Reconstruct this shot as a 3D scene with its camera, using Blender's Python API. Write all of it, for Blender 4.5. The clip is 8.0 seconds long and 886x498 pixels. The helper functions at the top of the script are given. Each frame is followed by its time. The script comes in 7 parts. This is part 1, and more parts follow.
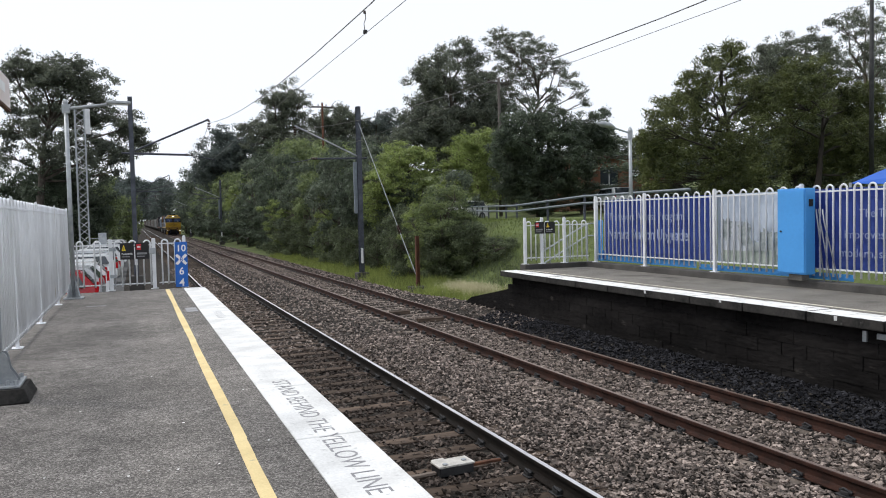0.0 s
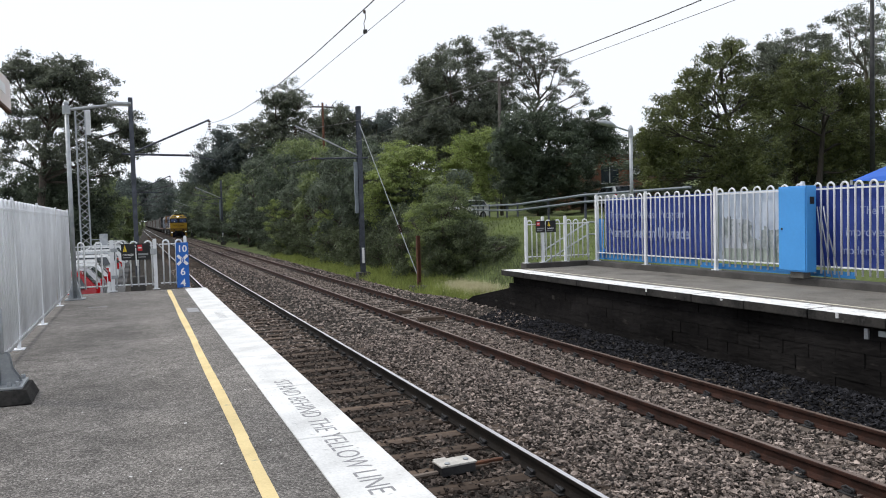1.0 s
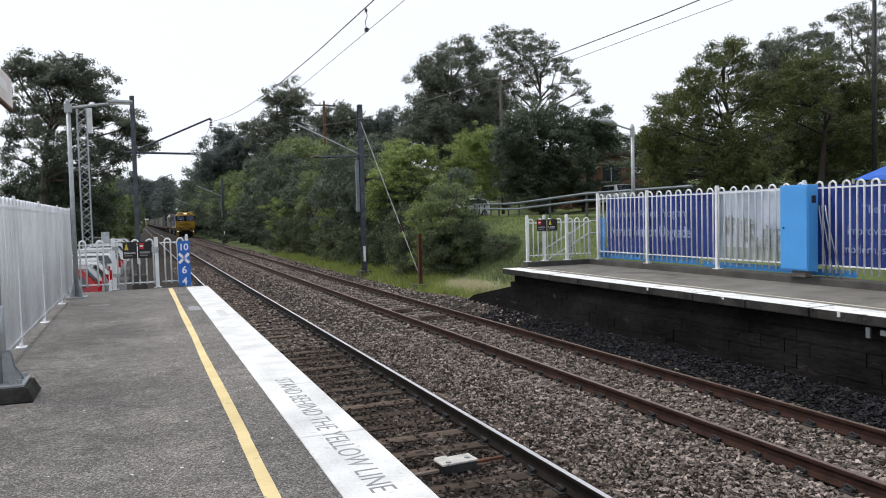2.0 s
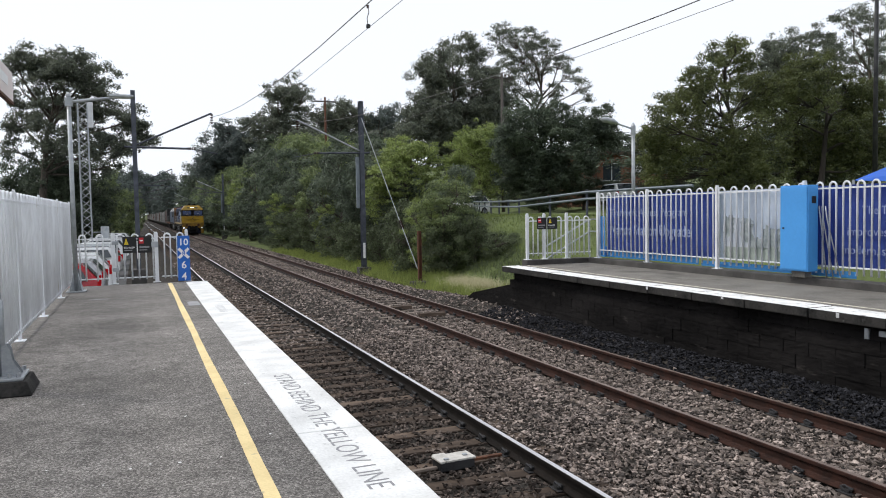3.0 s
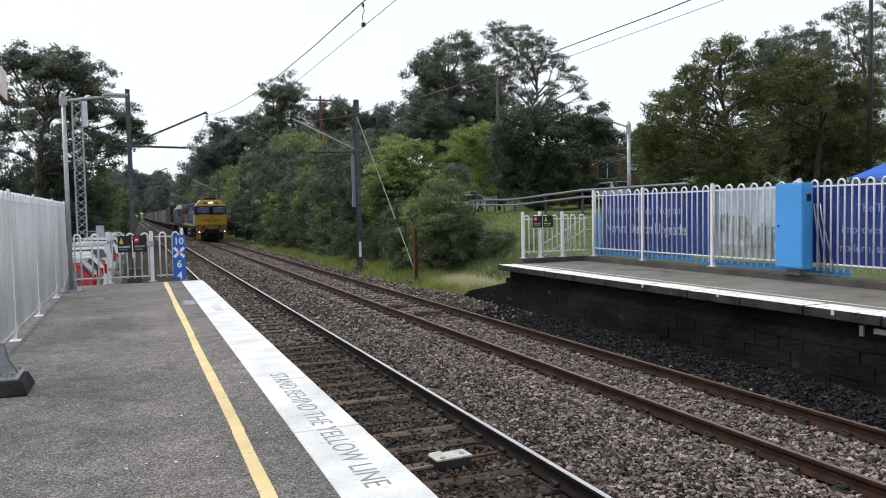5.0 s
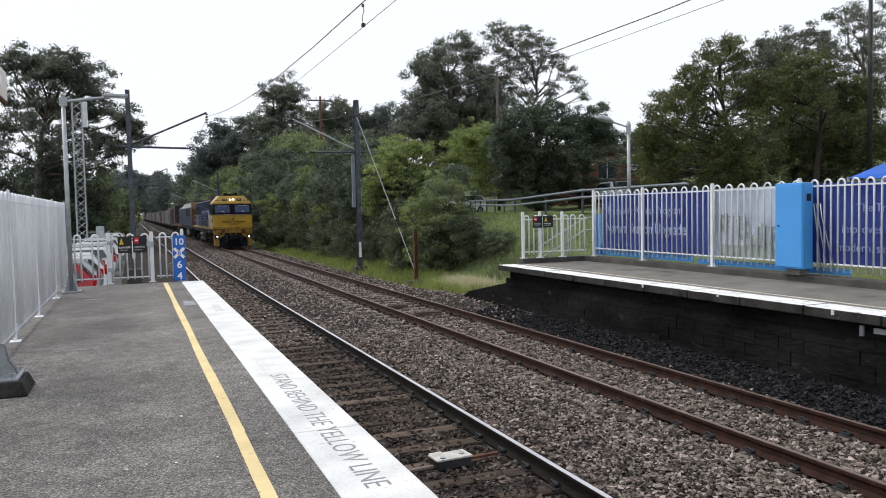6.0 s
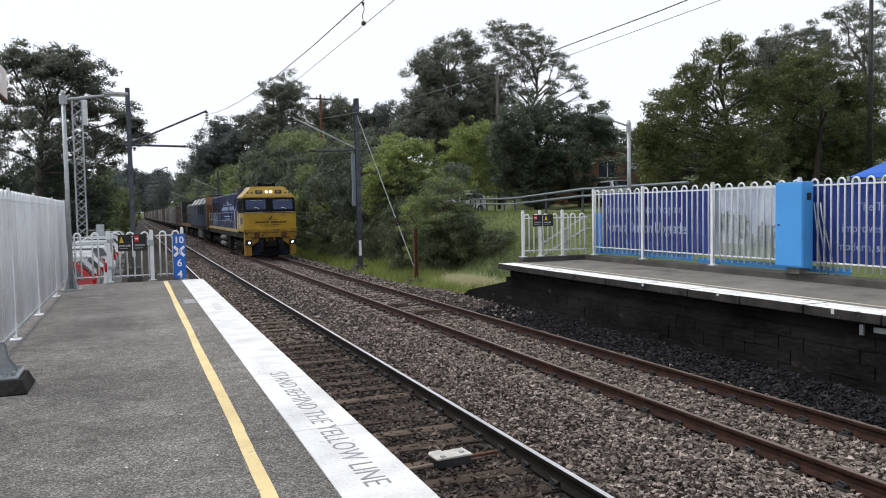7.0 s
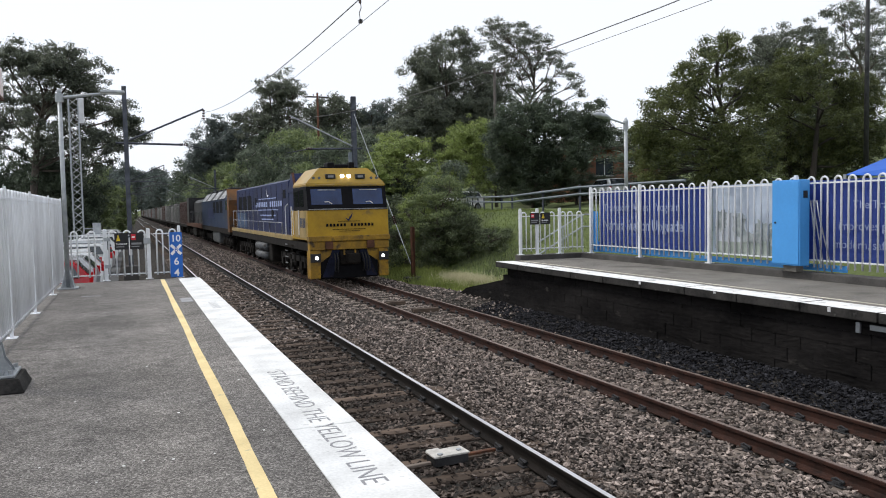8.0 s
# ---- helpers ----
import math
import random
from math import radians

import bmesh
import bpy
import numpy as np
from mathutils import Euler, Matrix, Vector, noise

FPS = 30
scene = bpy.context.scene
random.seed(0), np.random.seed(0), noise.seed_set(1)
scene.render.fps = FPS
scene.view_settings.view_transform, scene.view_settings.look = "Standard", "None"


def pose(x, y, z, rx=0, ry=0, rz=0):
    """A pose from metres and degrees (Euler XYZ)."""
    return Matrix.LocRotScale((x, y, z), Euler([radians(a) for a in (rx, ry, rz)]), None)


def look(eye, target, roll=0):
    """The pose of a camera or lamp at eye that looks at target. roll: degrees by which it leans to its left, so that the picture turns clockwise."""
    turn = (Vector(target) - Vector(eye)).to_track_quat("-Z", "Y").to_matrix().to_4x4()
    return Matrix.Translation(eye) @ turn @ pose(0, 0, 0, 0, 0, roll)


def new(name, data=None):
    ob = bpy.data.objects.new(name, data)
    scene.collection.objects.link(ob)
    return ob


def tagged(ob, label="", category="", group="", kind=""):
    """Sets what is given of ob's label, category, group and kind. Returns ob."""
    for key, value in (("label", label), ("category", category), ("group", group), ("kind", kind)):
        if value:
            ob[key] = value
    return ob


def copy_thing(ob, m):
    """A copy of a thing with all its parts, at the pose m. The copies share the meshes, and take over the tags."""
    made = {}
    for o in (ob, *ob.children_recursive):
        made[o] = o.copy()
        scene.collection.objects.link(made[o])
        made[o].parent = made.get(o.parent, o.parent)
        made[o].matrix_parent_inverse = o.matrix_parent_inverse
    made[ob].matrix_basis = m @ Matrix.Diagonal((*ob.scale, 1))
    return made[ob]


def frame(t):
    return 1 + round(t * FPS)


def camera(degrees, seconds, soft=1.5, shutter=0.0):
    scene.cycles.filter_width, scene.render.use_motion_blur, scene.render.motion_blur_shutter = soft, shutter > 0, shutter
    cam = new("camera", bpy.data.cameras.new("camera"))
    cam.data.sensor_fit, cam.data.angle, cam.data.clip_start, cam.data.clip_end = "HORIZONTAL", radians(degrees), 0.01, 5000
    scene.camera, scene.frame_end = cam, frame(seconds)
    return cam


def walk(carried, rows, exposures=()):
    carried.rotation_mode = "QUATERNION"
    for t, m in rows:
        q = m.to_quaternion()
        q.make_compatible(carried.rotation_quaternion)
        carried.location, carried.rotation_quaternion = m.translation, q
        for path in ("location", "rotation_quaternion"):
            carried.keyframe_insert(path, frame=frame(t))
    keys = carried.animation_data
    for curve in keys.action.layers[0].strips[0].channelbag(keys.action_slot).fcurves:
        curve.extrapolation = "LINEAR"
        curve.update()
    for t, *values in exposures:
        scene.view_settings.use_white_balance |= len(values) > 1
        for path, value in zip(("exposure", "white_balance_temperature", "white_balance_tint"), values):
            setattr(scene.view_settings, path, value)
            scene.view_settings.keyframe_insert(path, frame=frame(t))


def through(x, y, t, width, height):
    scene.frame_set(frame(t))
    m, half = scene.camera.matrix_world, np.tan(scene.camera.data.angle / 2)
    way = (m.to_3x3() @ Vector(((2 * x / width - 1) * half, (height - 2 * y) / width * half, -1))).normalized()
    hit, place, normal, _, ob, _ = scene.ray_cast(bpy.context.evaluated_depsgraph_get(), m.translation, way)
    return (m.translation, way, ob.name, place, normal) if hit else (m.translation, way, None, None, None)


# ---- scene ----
cam = camera(60.65, 8.0, soft=1.0)
EYE = Vector((0.0, 0.0, 1.617))
# seconds, heading to the right of the track, tilt, roll, in degrees
HELD = (
    (0.0, 22.045, -2.472, -1.265),
    (0.5, 22.003, -2.490, -1.305),
    (1.0, 21.968, -2.522, -1.536),
    (1.5, 21.914, -2.563, -1.611),
    (3.0, 21.877, -2.838, -0.992),
    (3.5, 22.026, -2.941, -0.858),
    (4.0, 22.115, -2.987, -0.973),
    (4.5, 22.165, -2.978, -1.060),
    (6.0, 22.182, -2.934, -1.172),
    (6.5, 22.177, -2.994, -1.180),
    (7.0, 22.176, -3.042, -1.106),
    (7.5, 22.193, -3.107, -1.148),
    (8.0, 22.384, -3.186, -1.143),
)


def held(head, tilt, roll):
    h, p = radians(head), radians(tilt)
    way = Vector((math.sin(h) * math.cos(p), math.cos(h) * math.cos(p), math.sin(p)))
    return look(EYE, EYE + way, roll)


walk(cam, [(t, held(a, b, c)) for t, a, b, c in HELD])

# ---- light: bright thin overcast, the sun behind cloud, high on the left and ahead ----
SUN_EL, SUN_AZ = radians(50), radians(-55)      # azimuth from +y towards +x
world = bpy.data.worlds.new("overcast_sky")
scene.world = world
world.use_nodes = True
wn, wl = world.node_tree.nodes, world.node_tree.links
wn.clear()
sky = wn.new("ShaderNodeTexSky")
sky.sky_type, sky.sun_disc = "NISHITA", False
sky.sun_elevation, sky.sun_rotation = SUN_EL, SUN_AZ
sky.dust_density = 4.0
cloud = wn.new("ShaderNodeMixRGB")
cloud.inputs[0].default_value = 0.9
cloud.inputs[2].default_value = (10.6, 11.1, 12.0, 1)
bg = wn.new("ShaderNodeBackground")
bg.inputs[1].default_value = 0.1
wo = wn.new("ShaderNodeOutputWorld")
wl.new(sky.outputs[0], cloud.inputs[1])
wl.new(cloud.outputs[0], bg.inputs[0])
wl.new(bg.outputs[0], wo.inputs[0])
sun = new("sun", bpy.data.lights.new("sun", "SUN"))
sun.data.energy, sun.data.angle, sun.data.color = 1.9, radians(10), (1.0, 0.97, 0.92)
sun.matrix_world = look((0, 0, 50), Vector((0, 0, 50)) - Vector((math.sin(SUN_AZ) * math.cos(SUN_EL), math.cos(SUN_AZ) * math.cos(SUN_EL), math.sin(SUN_EL))))
scene.view_settings.exposure = 0.0

RAIL_Z = -1.005
NEAR_X, FAR_X = 3.13, 7.125
FAR_PLAT_Z = 0.17


# ---- materials ----
def mat(name, a, b=None, rough=0.7, metal=0.0, scale=6.0, fine=60.0, bump=0.15, bdist=0.01, spots=None, obj=True, island=0.0, each=0.0, coat=0.0, spec=0.3, stretch=(1, 1, 1), mixfine=0.45):
    """Two-scale colour variation, a bump, an optional third stain colour, and variation piece by piece."""
    m = bpy.data.materials.new(name)
    m.use_nodes = True
    n, l = m.node_tree.nodes, m.node_tree.links
    bs = n["Principled BSDF"]
    bs.inputs["Roughness"].default_value, bs.inputs["Metallic"].default_value = rough, metal
    bs.inputs["Specular IOR Level"].default_value = spec
    bs.inputs["Coat Weight"].default_value = coat
    if b is None:
        b = tuple(c * 0.78 for c in a)
    tc = n.new("ShaderNodeTexCoord")
    mp = n.new("ShaderNodeMapping")
    mp.inputs["Scale"].default_value = stretch
    if obj:
        l.new(tc.outputs["Object"], mp.inputs[0])
    else:
        l.new(n.new("ShaderNodeNewGeometry").outputs["Position"], mp.inputs[0])
    n1, n2 = n.new("ShaderNodeTexNoise"), n.new("ShaderNodeTexNoise")
    n1.inputs["Scale"].default_value, n2.inputs["Scale"].default_value = scale, fine
    n1.inputs["Detail"].default_value, n2.inputs["Detail"].default_value = 5, 4
    l.new(mp.outputs[0], n1.inputs["Vector"]), l.new(mp.outputs[0], n2.inputs["Vector"])
    add = n.new("ShaderNodeMath")
    add.operation = "MULTIPLY_ADD"
    add.inputs[1].default_value = mixfine
    l.new(n2.outputs["Fac"], add.inputs[0]), l.new(n1.outputs["Fac"], add.inputs[2])
    even = n.new("ShaderNodeMath")
    even.operation = "DIVIDE"
    even.inputs[1].default_value = 1 + mixfine
    l.new(add.outputs[0], even.inputs[0])
    ramp = n.new("ShaderNodeValToRGB")
    ramp.color_ramp.elements[0].position, ramp.color_ramp.elements[1].position = 0.36, 0.64
    ramp.color_ramp.elements[0].color, ramp.color_ramp.elements[1].color = (*b, 1), (*a, 1)
    l.new(even.outputs[0], ramp.inputs[0])
    col = ramp.outputs[0]
    if spots:
        n3 = n.new("ShaderNodeTexNoise")
        n3.inputs["Scale"].default_value, n3.inputs["Detail"].default_value = spots[1], 6
        l.new(mp.outputs[0], n3.inputs["Vector"])
        r3 = n.new("ShaderNodeValToRGB")
        r3.color_ramp.elements[0].position, r3.color_ramp.elements[1].position = spots[2], spots[2] + 0.12
        l.new(n3.outputs["Fac"], r3.inputs[0])
        mx = n.new("ShaderNodeMixRGB")
        mx.inputs[2].default_value = (*spots[0], 1)
        l.new(r3.outputs[0], mx.inputs[0]), l.new(col, mx.inputs[1])
        col = mx.outputs[0]
    for amount, node, socket in ((island, "ShaderNodeNewGeometry", "Random Per Island"), (each, "ShaderNodeObjectInfo", "Random")):
        if amount:
            g = n.new(node)
            mr = n.new("ShaderNodeMapRange")
            mr.inputs["To Min"].default_value, mr.inputs["To Max"].default_value = 1 - amount, 1 + amount
            l.new(g.outputs[socket], mr.inputs[0])
            mu = n.new("ShaderNodeVectorMath")
            mu.operation = "SCALE"
            l.new(col, mu.inputs[0]), l.new(mr.outputs[0], mu.inputs["Scale"])
            col = mu.outputs[0]
    l.new(col, bs.inputs["Base Color"])
    if bump:
        bp = n.new("ShaderNodeBump")
        bp.inputs["Strength"].default_value, bp.inputs["Distance"].default_value = bump, bdist
        l.new(n2.outputs["Fac"], bp.inputs["Height"]), l.new(bp.outputs[0], bs.inputs["Normal"])
    return m


def leaf_mat(name, a, b, through=0.35):
    m = bpy.data.materials.new(name)
    m.use_nodes = True
    n, l = m.node_tree.nodes, m.node_tree.links
    out, bs = n["Material Output"], n["Principled BSDF"]
    bs.inputs["Roughness"].default_value = 0.55
    bs.inputs["Specular IOR Level"].default_value = 0.35
    g, tc, nz = n.new("ShaderNodeNewGeometry"), n.new("ShaderNodeTexCoord"), n.new("ShaderNodeTexNoise")
    # Broad noise paints bright clumps and dark hollows into the leaf colour.
    nz.inputs["Scale"].default_value, nz.inputs["Detail"].default_value = 0.7, 3
    l.new(tc.outputs["Object"], nz.inputs["Vector"])
    mx = n.new("ShaderNodeMath")
    mx.operation = "MULTIPLY_ADD"
    mx.inputs[1].default_value = 0.5
    l.new(g.outputs["Random Per Island"], mx.inputs[0])
    l.new(nz.outputs["Fac"], mx.inputs[2])
    rp = n.new("ShaderNodeValToRGB")
    rp.color_ramp.elements[0].position, rp.color_ramp.elements[1].position = 0.4, 1.0
    rp.color_ramp.elements[0].color, rp.color_ramp.elements[1].color = (*a, 1), (*b, 1)
    l.new(mx.outputs[0], rp.inputs[0])
    l.new(rp.outputs[0], bs.inputs["Base Color"])
    tr, ms = n.new("ShaderNodeBsdfTranslucent"), n.new("ShaderNodeMixShader")
    l.new(rp.outputs[0], tr.inputs[0])
    ms.inputs[0].default_value = through
    l.new(bs.outputs[0], ms.inputs[1]), l.new(tr.outputs[0], ms.inputs[2]), l.new(ms.outputs[0], out.inputs[0])
    return m


def asphalt_mat(name):
    """Worn asphalt: pale and dark stone chips in grey binder, with broad worn and dirty patches."""
    m = bpy.data.materials.new(name)
    m.use_nodes = True
    n, l = m.node_tree.nodes, m.node_tree.links
    bs = n["Principled BSDF"]
    bs.inputs["Roughness"].default_value, bs.inputs["Specular IOR Level"].default_value = 0.9, 0.2
    tc = n.new("ShaderNodeTexCoord")
    chips, small = n.new("ShaderNodeTexVoronoi"), n.new("ShaderNodeTexVoronoi")
    chips.inputs["Scale"].default_value, small.inputs["Scale"].default_value = 88.0, 150.0
    wide, mid = n.new("ShaderNodeTexNoise"), n.new("ShaderNodeTexNoise")
    wide.inputs["Scale"].default_value, mid.inputs["Scale"].default_value = 0.7, 5.0
    wide.inputs["Detail"].default_value, mid.inputs["Detail"].default_value = 4, 5
    for node in (chips, small, wide, mid):
        l.new(tc.outputs["Object"], node.inputs["Vector"])
    shade = []
    for node in (chips, small):
        sep = n.new("ShaderNodeSeparateColor")
        l.new(node.outputs["Color"], sep.inputs[0])
        shade.append(sep.outputs[0])
    both = n.new("ShaderNodeMath")
    both.operation = "MULTIPLY_ADD"
    both.inputs[1].default_value = 0.5
    l.new(shade[1], both.inputs[0]), l.new(shade[0], both.inputs[2])
    ramp = n.new("ShaderNodeValToRGB")
    e = ramp.color_ramp.elements
    e[0].position, e[0].color = 0.08, (0.056, 0.051, 0.047, 1)
    e[1].position, e[1].color = 1.0, (0.365, 0.342, 0.318, 1)
    k = ramp.color_ramp.elements.new(0.62)
    k.color = (0.16, 0.149, 0.139, 1)
    half = n.new("ShaderNodeMath")
    half.operation = "DIVIDE"
    half.inputs[1].default_value = 1.45
    l.new(both.outputs[0], half.inputs[0]), l.new(half.outputs[0], ramp.inputs[0])
    col = ramp.outputs[0]
    for node, lo, hi in ((wide, 0.72, 1.3), (mid, 0.8, 1.22)):
        mr, mu = n.new("ShaderNodeMapRange"), n.new("ShaderNodeVectorMath")
        mr.inputs["From Min"].default_value, mr.inputs["From Max"].default_value = 0.3, 0.7
        mr.inputs["To Min"].default_value, mr.inputs["To Max"].default_value = lo, hi
        mu.operation = "SCALE"
        l.new(node.outputs["Fac"], mr.inputs[0]), l.new(col, mu.inputs[0]), l.new(mr.outputs[0], mu.inputs["Scale"])
        col = mu.outputs[0]
    l.new(col, bs.inputs["Base Color"])
    bp = n.new("ShaderNodeBump")
    bp.inputs["Strength"].default_value, bp.inputs["Distance"].default_value = 0.5, 0.004
    l.new(shade[0], bp.inputs["Height"]), l.new(bp.outputs[0], bs.inputs["Normal"])
    return m


def glow(name, colour, strength):
    m = bpy.data.materials.new(name)
    m.use_nodes = True
    bs = m.node_tree.nodes["Principled BSDF"]
    bs.inputs["Base Color"].default_value = (*colour, 1)
    bs.inputs["Emission Color"].default_value = (*colour, 1)
    bs.inputs["Emission Strength"].default_value = strength
    return m


ASPHALT = asphalt_mat("asphalt")
CONCRETE = mat("platform_concrete", (0.23, 0.215, 0.19), (0.1, 0.093, 0.083), 0.9, scale=1.6, fine=55, bump=0.5, spots=((0.08, 0.074, 0.066), 0.9, 0.58), mixfine=1.2)
WHITE_PAINT = mat("white_edge_paint", (0.8, 0.8, 0.79), (0.56, 0.56, 0.55), 0.75, scale=2.2, fine=45, bump=0.6, bdist=0.006, spots=((0.34, 0.34, 0.34), 14.0, 0.64))
PALE_LINE = mat("worn_cream_line", (0.7, 0.66, 0.55), (0.42, 0.39, 0.32), 0.8, scale=3, fine=30, bump=0.2, spots=((0.25, 0.23, 0.2), 6.0, 0.62))
WORN_WHITE = mat("worn_white_edge_paint", (0.84, 0.84, 0.83), (0.6, 0.6, 0.59), 0.75, scale=2.5, fine=40, bump=0.4, bdist=0.006, spots=((0.2, 0.19, 0.185), 7.0, 0.6))
YELLOW_LINE = mat("yellow_line_paint", (0.82, 0.66, 0.35), (0.64, 0.5, 0.25), 0.75, scale=2, fine=60, bump=0.5, bdist=0.005, spots=((0.42, 0.36, 0.24), 11.0, 0.62))
WORN_STENCIL = mat("worn_stencil_paint", (0.62, 0.62, 0.62), (0.5, 0.5, 0.51), 0.8, fine=50)
STENCIL = mat("grey_stencil_paint", (0.33, 0.33, 0.34), (0.22, 0.22, 0.23), 0.8, fine=50)
FENCE_WHITE = mat("white_fence_paint", (0.74, 0.755, 0.78), (0.62, 0.63, 0.65), 0.45, scale=3, fine=30, bump=0.05, spots=((0.4, 0.36, 0.3), 9.0, 0.72))
GALV = mat("galvanised_steel", (0.42, 0.44, 0.46), (0.3, 0.32, 0.34), 0.5, 0.6, scale=8, fine=50, bump=0.05)
MAST_STEEL = mat("weathered_mast_steel", (0.095, 0.105, 0.13), (0.042, 0.046, 0.058), 0.55, 0.3, scale=4, fine=40)
DARK_METAL = mat("dark_metal", (0.05, 0.05, 0.052), (0.02, 0.02, 0.022), 0.6, 0.3, scale=5)
RUST = mat("rust", (0.13, 0.055, 0.03), (0.05, 0.025, 0.018), 0.85, 0.2, scale=5, fine=40, bump=0.3)
RAIL_SIDE = mat("rusty_rail_side", (0.05, 0.02, 0.013), (0.015, 0.007, 0.005), 0.75, 0.2, scale=5, fine=40, bump=0.3)
RAIL_BLACK = mat("oily_rail_side", (0.015, 0.011, 0.009), (0.006, 0.005, 0.004), 0.85, 0.0, spec=0.2, scale=5, fine=40, bump=0.3)
CHIPPED_WHITE = mat("chipped_white_paint", (0.6, 0.58, 0.54), (0.4, 0.38, 0.35), 0.8, scale=8, fine=50, bump=0.2, spots=((0.15, 0.13, 0.11), 14.0, 0.62))
RAIL_TOP = mat("polished_rail_head", (0.66, 0.66, 0.68), (0.46, 0.45, 0.46), 0.42, 0.5, scale=3, fine=20, bump=0.0, stretch=(1, 0.05, 1))
RAIL_TOP_DULL = mat("brown_rail_head", (0.26, 0.2, 0.17), (0.1, 0.07, 0.06), 0.5, 0.4, scale=3, fine=20, bump=0.0, stretch=(1, 0.05, 1))
SLEEPER = mat("timber_sleeper", (0.112, 0.083, 0.064), (0.032, 0.024, 0.02), 0.95, scale=3, fine=25, bump=0.6, each=0.4, stretch=(0.15, 1, 1), spec=0.15)
SLEEPER_PALE = mat("pale_sleeper", (0.19, 0.155, 0.13), (0.09, 0.072, 0.06), 0.9, scale=3, fine=25, bump=0.4, each=0.3, stretch=(0.15, 1, 1))
# Bed colour is darkened to stand for shade in the gaps between stones.
BALLAST_BED_SHADE = mat("ballast_bed", (0.075, 0.067, 0.06), (0.01, 0.009, 0.008), 0.95, scale=14, fine=30, bump=1.0, bdist=0.03, spec=0.05)
BALLAST = mat("ballast_stone", (0.3, 0.245, 0.215), (0.052, 0.042, 0.036), 0.8, scale=9, fine=60, bump=0.2, island=0.9, spec=0.3)
BALLAST_DARK = mat("sooty_ballast_stone", (0.14, 0.113, 0.098), (0.036, 0.029, 0.025), 0.95, scale=2, fine=60, bump=0.3, island=0.75, spec=0.1)
# Sooty stone colour that also carries the shade beside the far platform.
BALLAST_SOOT_SHADE = mat("soot_and_shade_ballast_stone", (0.036, 0.036, 0.041), (0.01, 0.01, 0.012), 0.9, scale=9, fine=60, bump=0.3, island=0.7, spec=0.12)
MASONRY = mat("near_black_masonry", (0.02, 0.0185, 0.018), (0.0055, 0.0053, 0.0053), 0.95, scale=1.1, fine=11, bump=1.0, bdist=0.03, each=0.12, spots=((0.085, 0.077, 0.07), 3.0, 0.66), spec=0.04, obj=False, stretch=(1, 0.6, 1.6))
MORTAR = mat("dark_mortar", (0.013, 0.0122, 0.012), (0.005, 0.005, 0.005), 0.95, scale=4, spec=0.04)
COPING_SIDE = mat("dirty_concrete", (0.05, 0.047, 0.044), (0.012, 0.012, 0.012), 0.9, scale=3, fine=30, bump=0.5, spec=0.15, spots=((0.2, 0.19, 0.18), 5.0, 0.68))
KERB = mat("old_concrete_kerb", (0.09, 0.085, 0.08), (0.045, 0.042, 0.04), 0.9, scale=2, fine=40, bump=0.4)
BLUE_BOX = mat("sky_blue_paint", (0.075, 0.32, 0.72), (0.065, 0.28, 0.64), 0.4, scale=1, fine=20, bump=0.02)
BANNER = mat("navy_banner", (0.07, 0.115, 0.4), (0.045, 0.08, 0.3), 0.45, scale=1.2, fine=4, bump=0.2, bdist=0.05)
BANNER_PALE = mat("printed_photo_banner", (0.74, 0.79, 0.88), (0.5, 0.55, 0.64), 0.5, scale=1.1, fine=6, bump=0.1)
PRINT_DARK = mat("printed_dark_foliage", (0.36, 0.39, 0.4), (0.15, 0.18, 0.18), 0.5, scale=7, fine=30, bump=0)
PRINT_GREEN = mat("printed_grey_green", (0.36, 0.4, 0.36), (0.2, 0.24, 0.22), 0.5, scale=3, fine=18, bump=0)
PRINT_GREY = mat("printed_grey", (0.5, 0.53, 0.58), (0.34, 0.37, 0.42), 0.5, scale=3, fine=12, bump=0)
STAINED_WHITE = mat("stained_white_fence_paint", (0.82, 0.84, 0.88), (0.6, 0.61, 0.64), 0.5, scale=1.4, fine=14, bump=0.05, obj=False, stretch=(1, 1, 0.35), spots=((0.45, 0.4, 0.33), 4.0, 0.64))
LETTER = mat("pale_blue_letters", (0.33, 0.39, 0.6), (0.27, 0.33, 0.53), 0.5, bump=0)
SIGN_BLUE = mat("blue_sign_enamel", (0.02, 0.13, 0.5), (0.018, 0.11, 0.42), 0.4, bump=0)
SIGN_WHITE = mat("white_sign_paint", (0.8, 0.8, 0.8), (0.74, 0.74, 0.75), 0.5, bump=0)
SIGN_BLACK = mat("black_sign", (0.02, 0.02, 0.022), (0.015, 0.015, 0.016), 0.5, bump=0)
SIGN_RED = mat("red_sign_paint", (0.55, 0.03, 0.04), None, 0.5, bump=0)
SIGN_YELLOW = mat("yellow_sign_paint", (0.75, 0.55, 0.04), None, 0.5, bump=0)
SIGN_PALE = mat("pale_sign_face", (0.74, 0.66, 0.64), (0.68, 0.6, 0.58), 0.5, bump=0)
OLD_TIMBER = mat("weathered_pole_timber", (0.1, 0.088, 0.08), (0.05, 0.044, 0.04), 0.9, scale=2, fine=20, bump=0.3, stretch=(1, 1, 0.2))
RAIL_GREY = mat("dull_blue_grey_steel", (0.2, 0.23, 0.26), (0.13, 0.15, 0.17), 0.6, 0.2, scale=3, fine=30)
SIGN_GREY = mat("grey_sign_print", (0.25, 0.25, 0.26), None, 0.6, bump=0)
BARK_DARK = mat("dark_bark", (0.045, 0.037, 0.031), (0.018, 0.015, 0.013), 0.9, scale=2, fine=14, bump=0.5, bdist=0.03, stretch=(1, 1, 0.25))
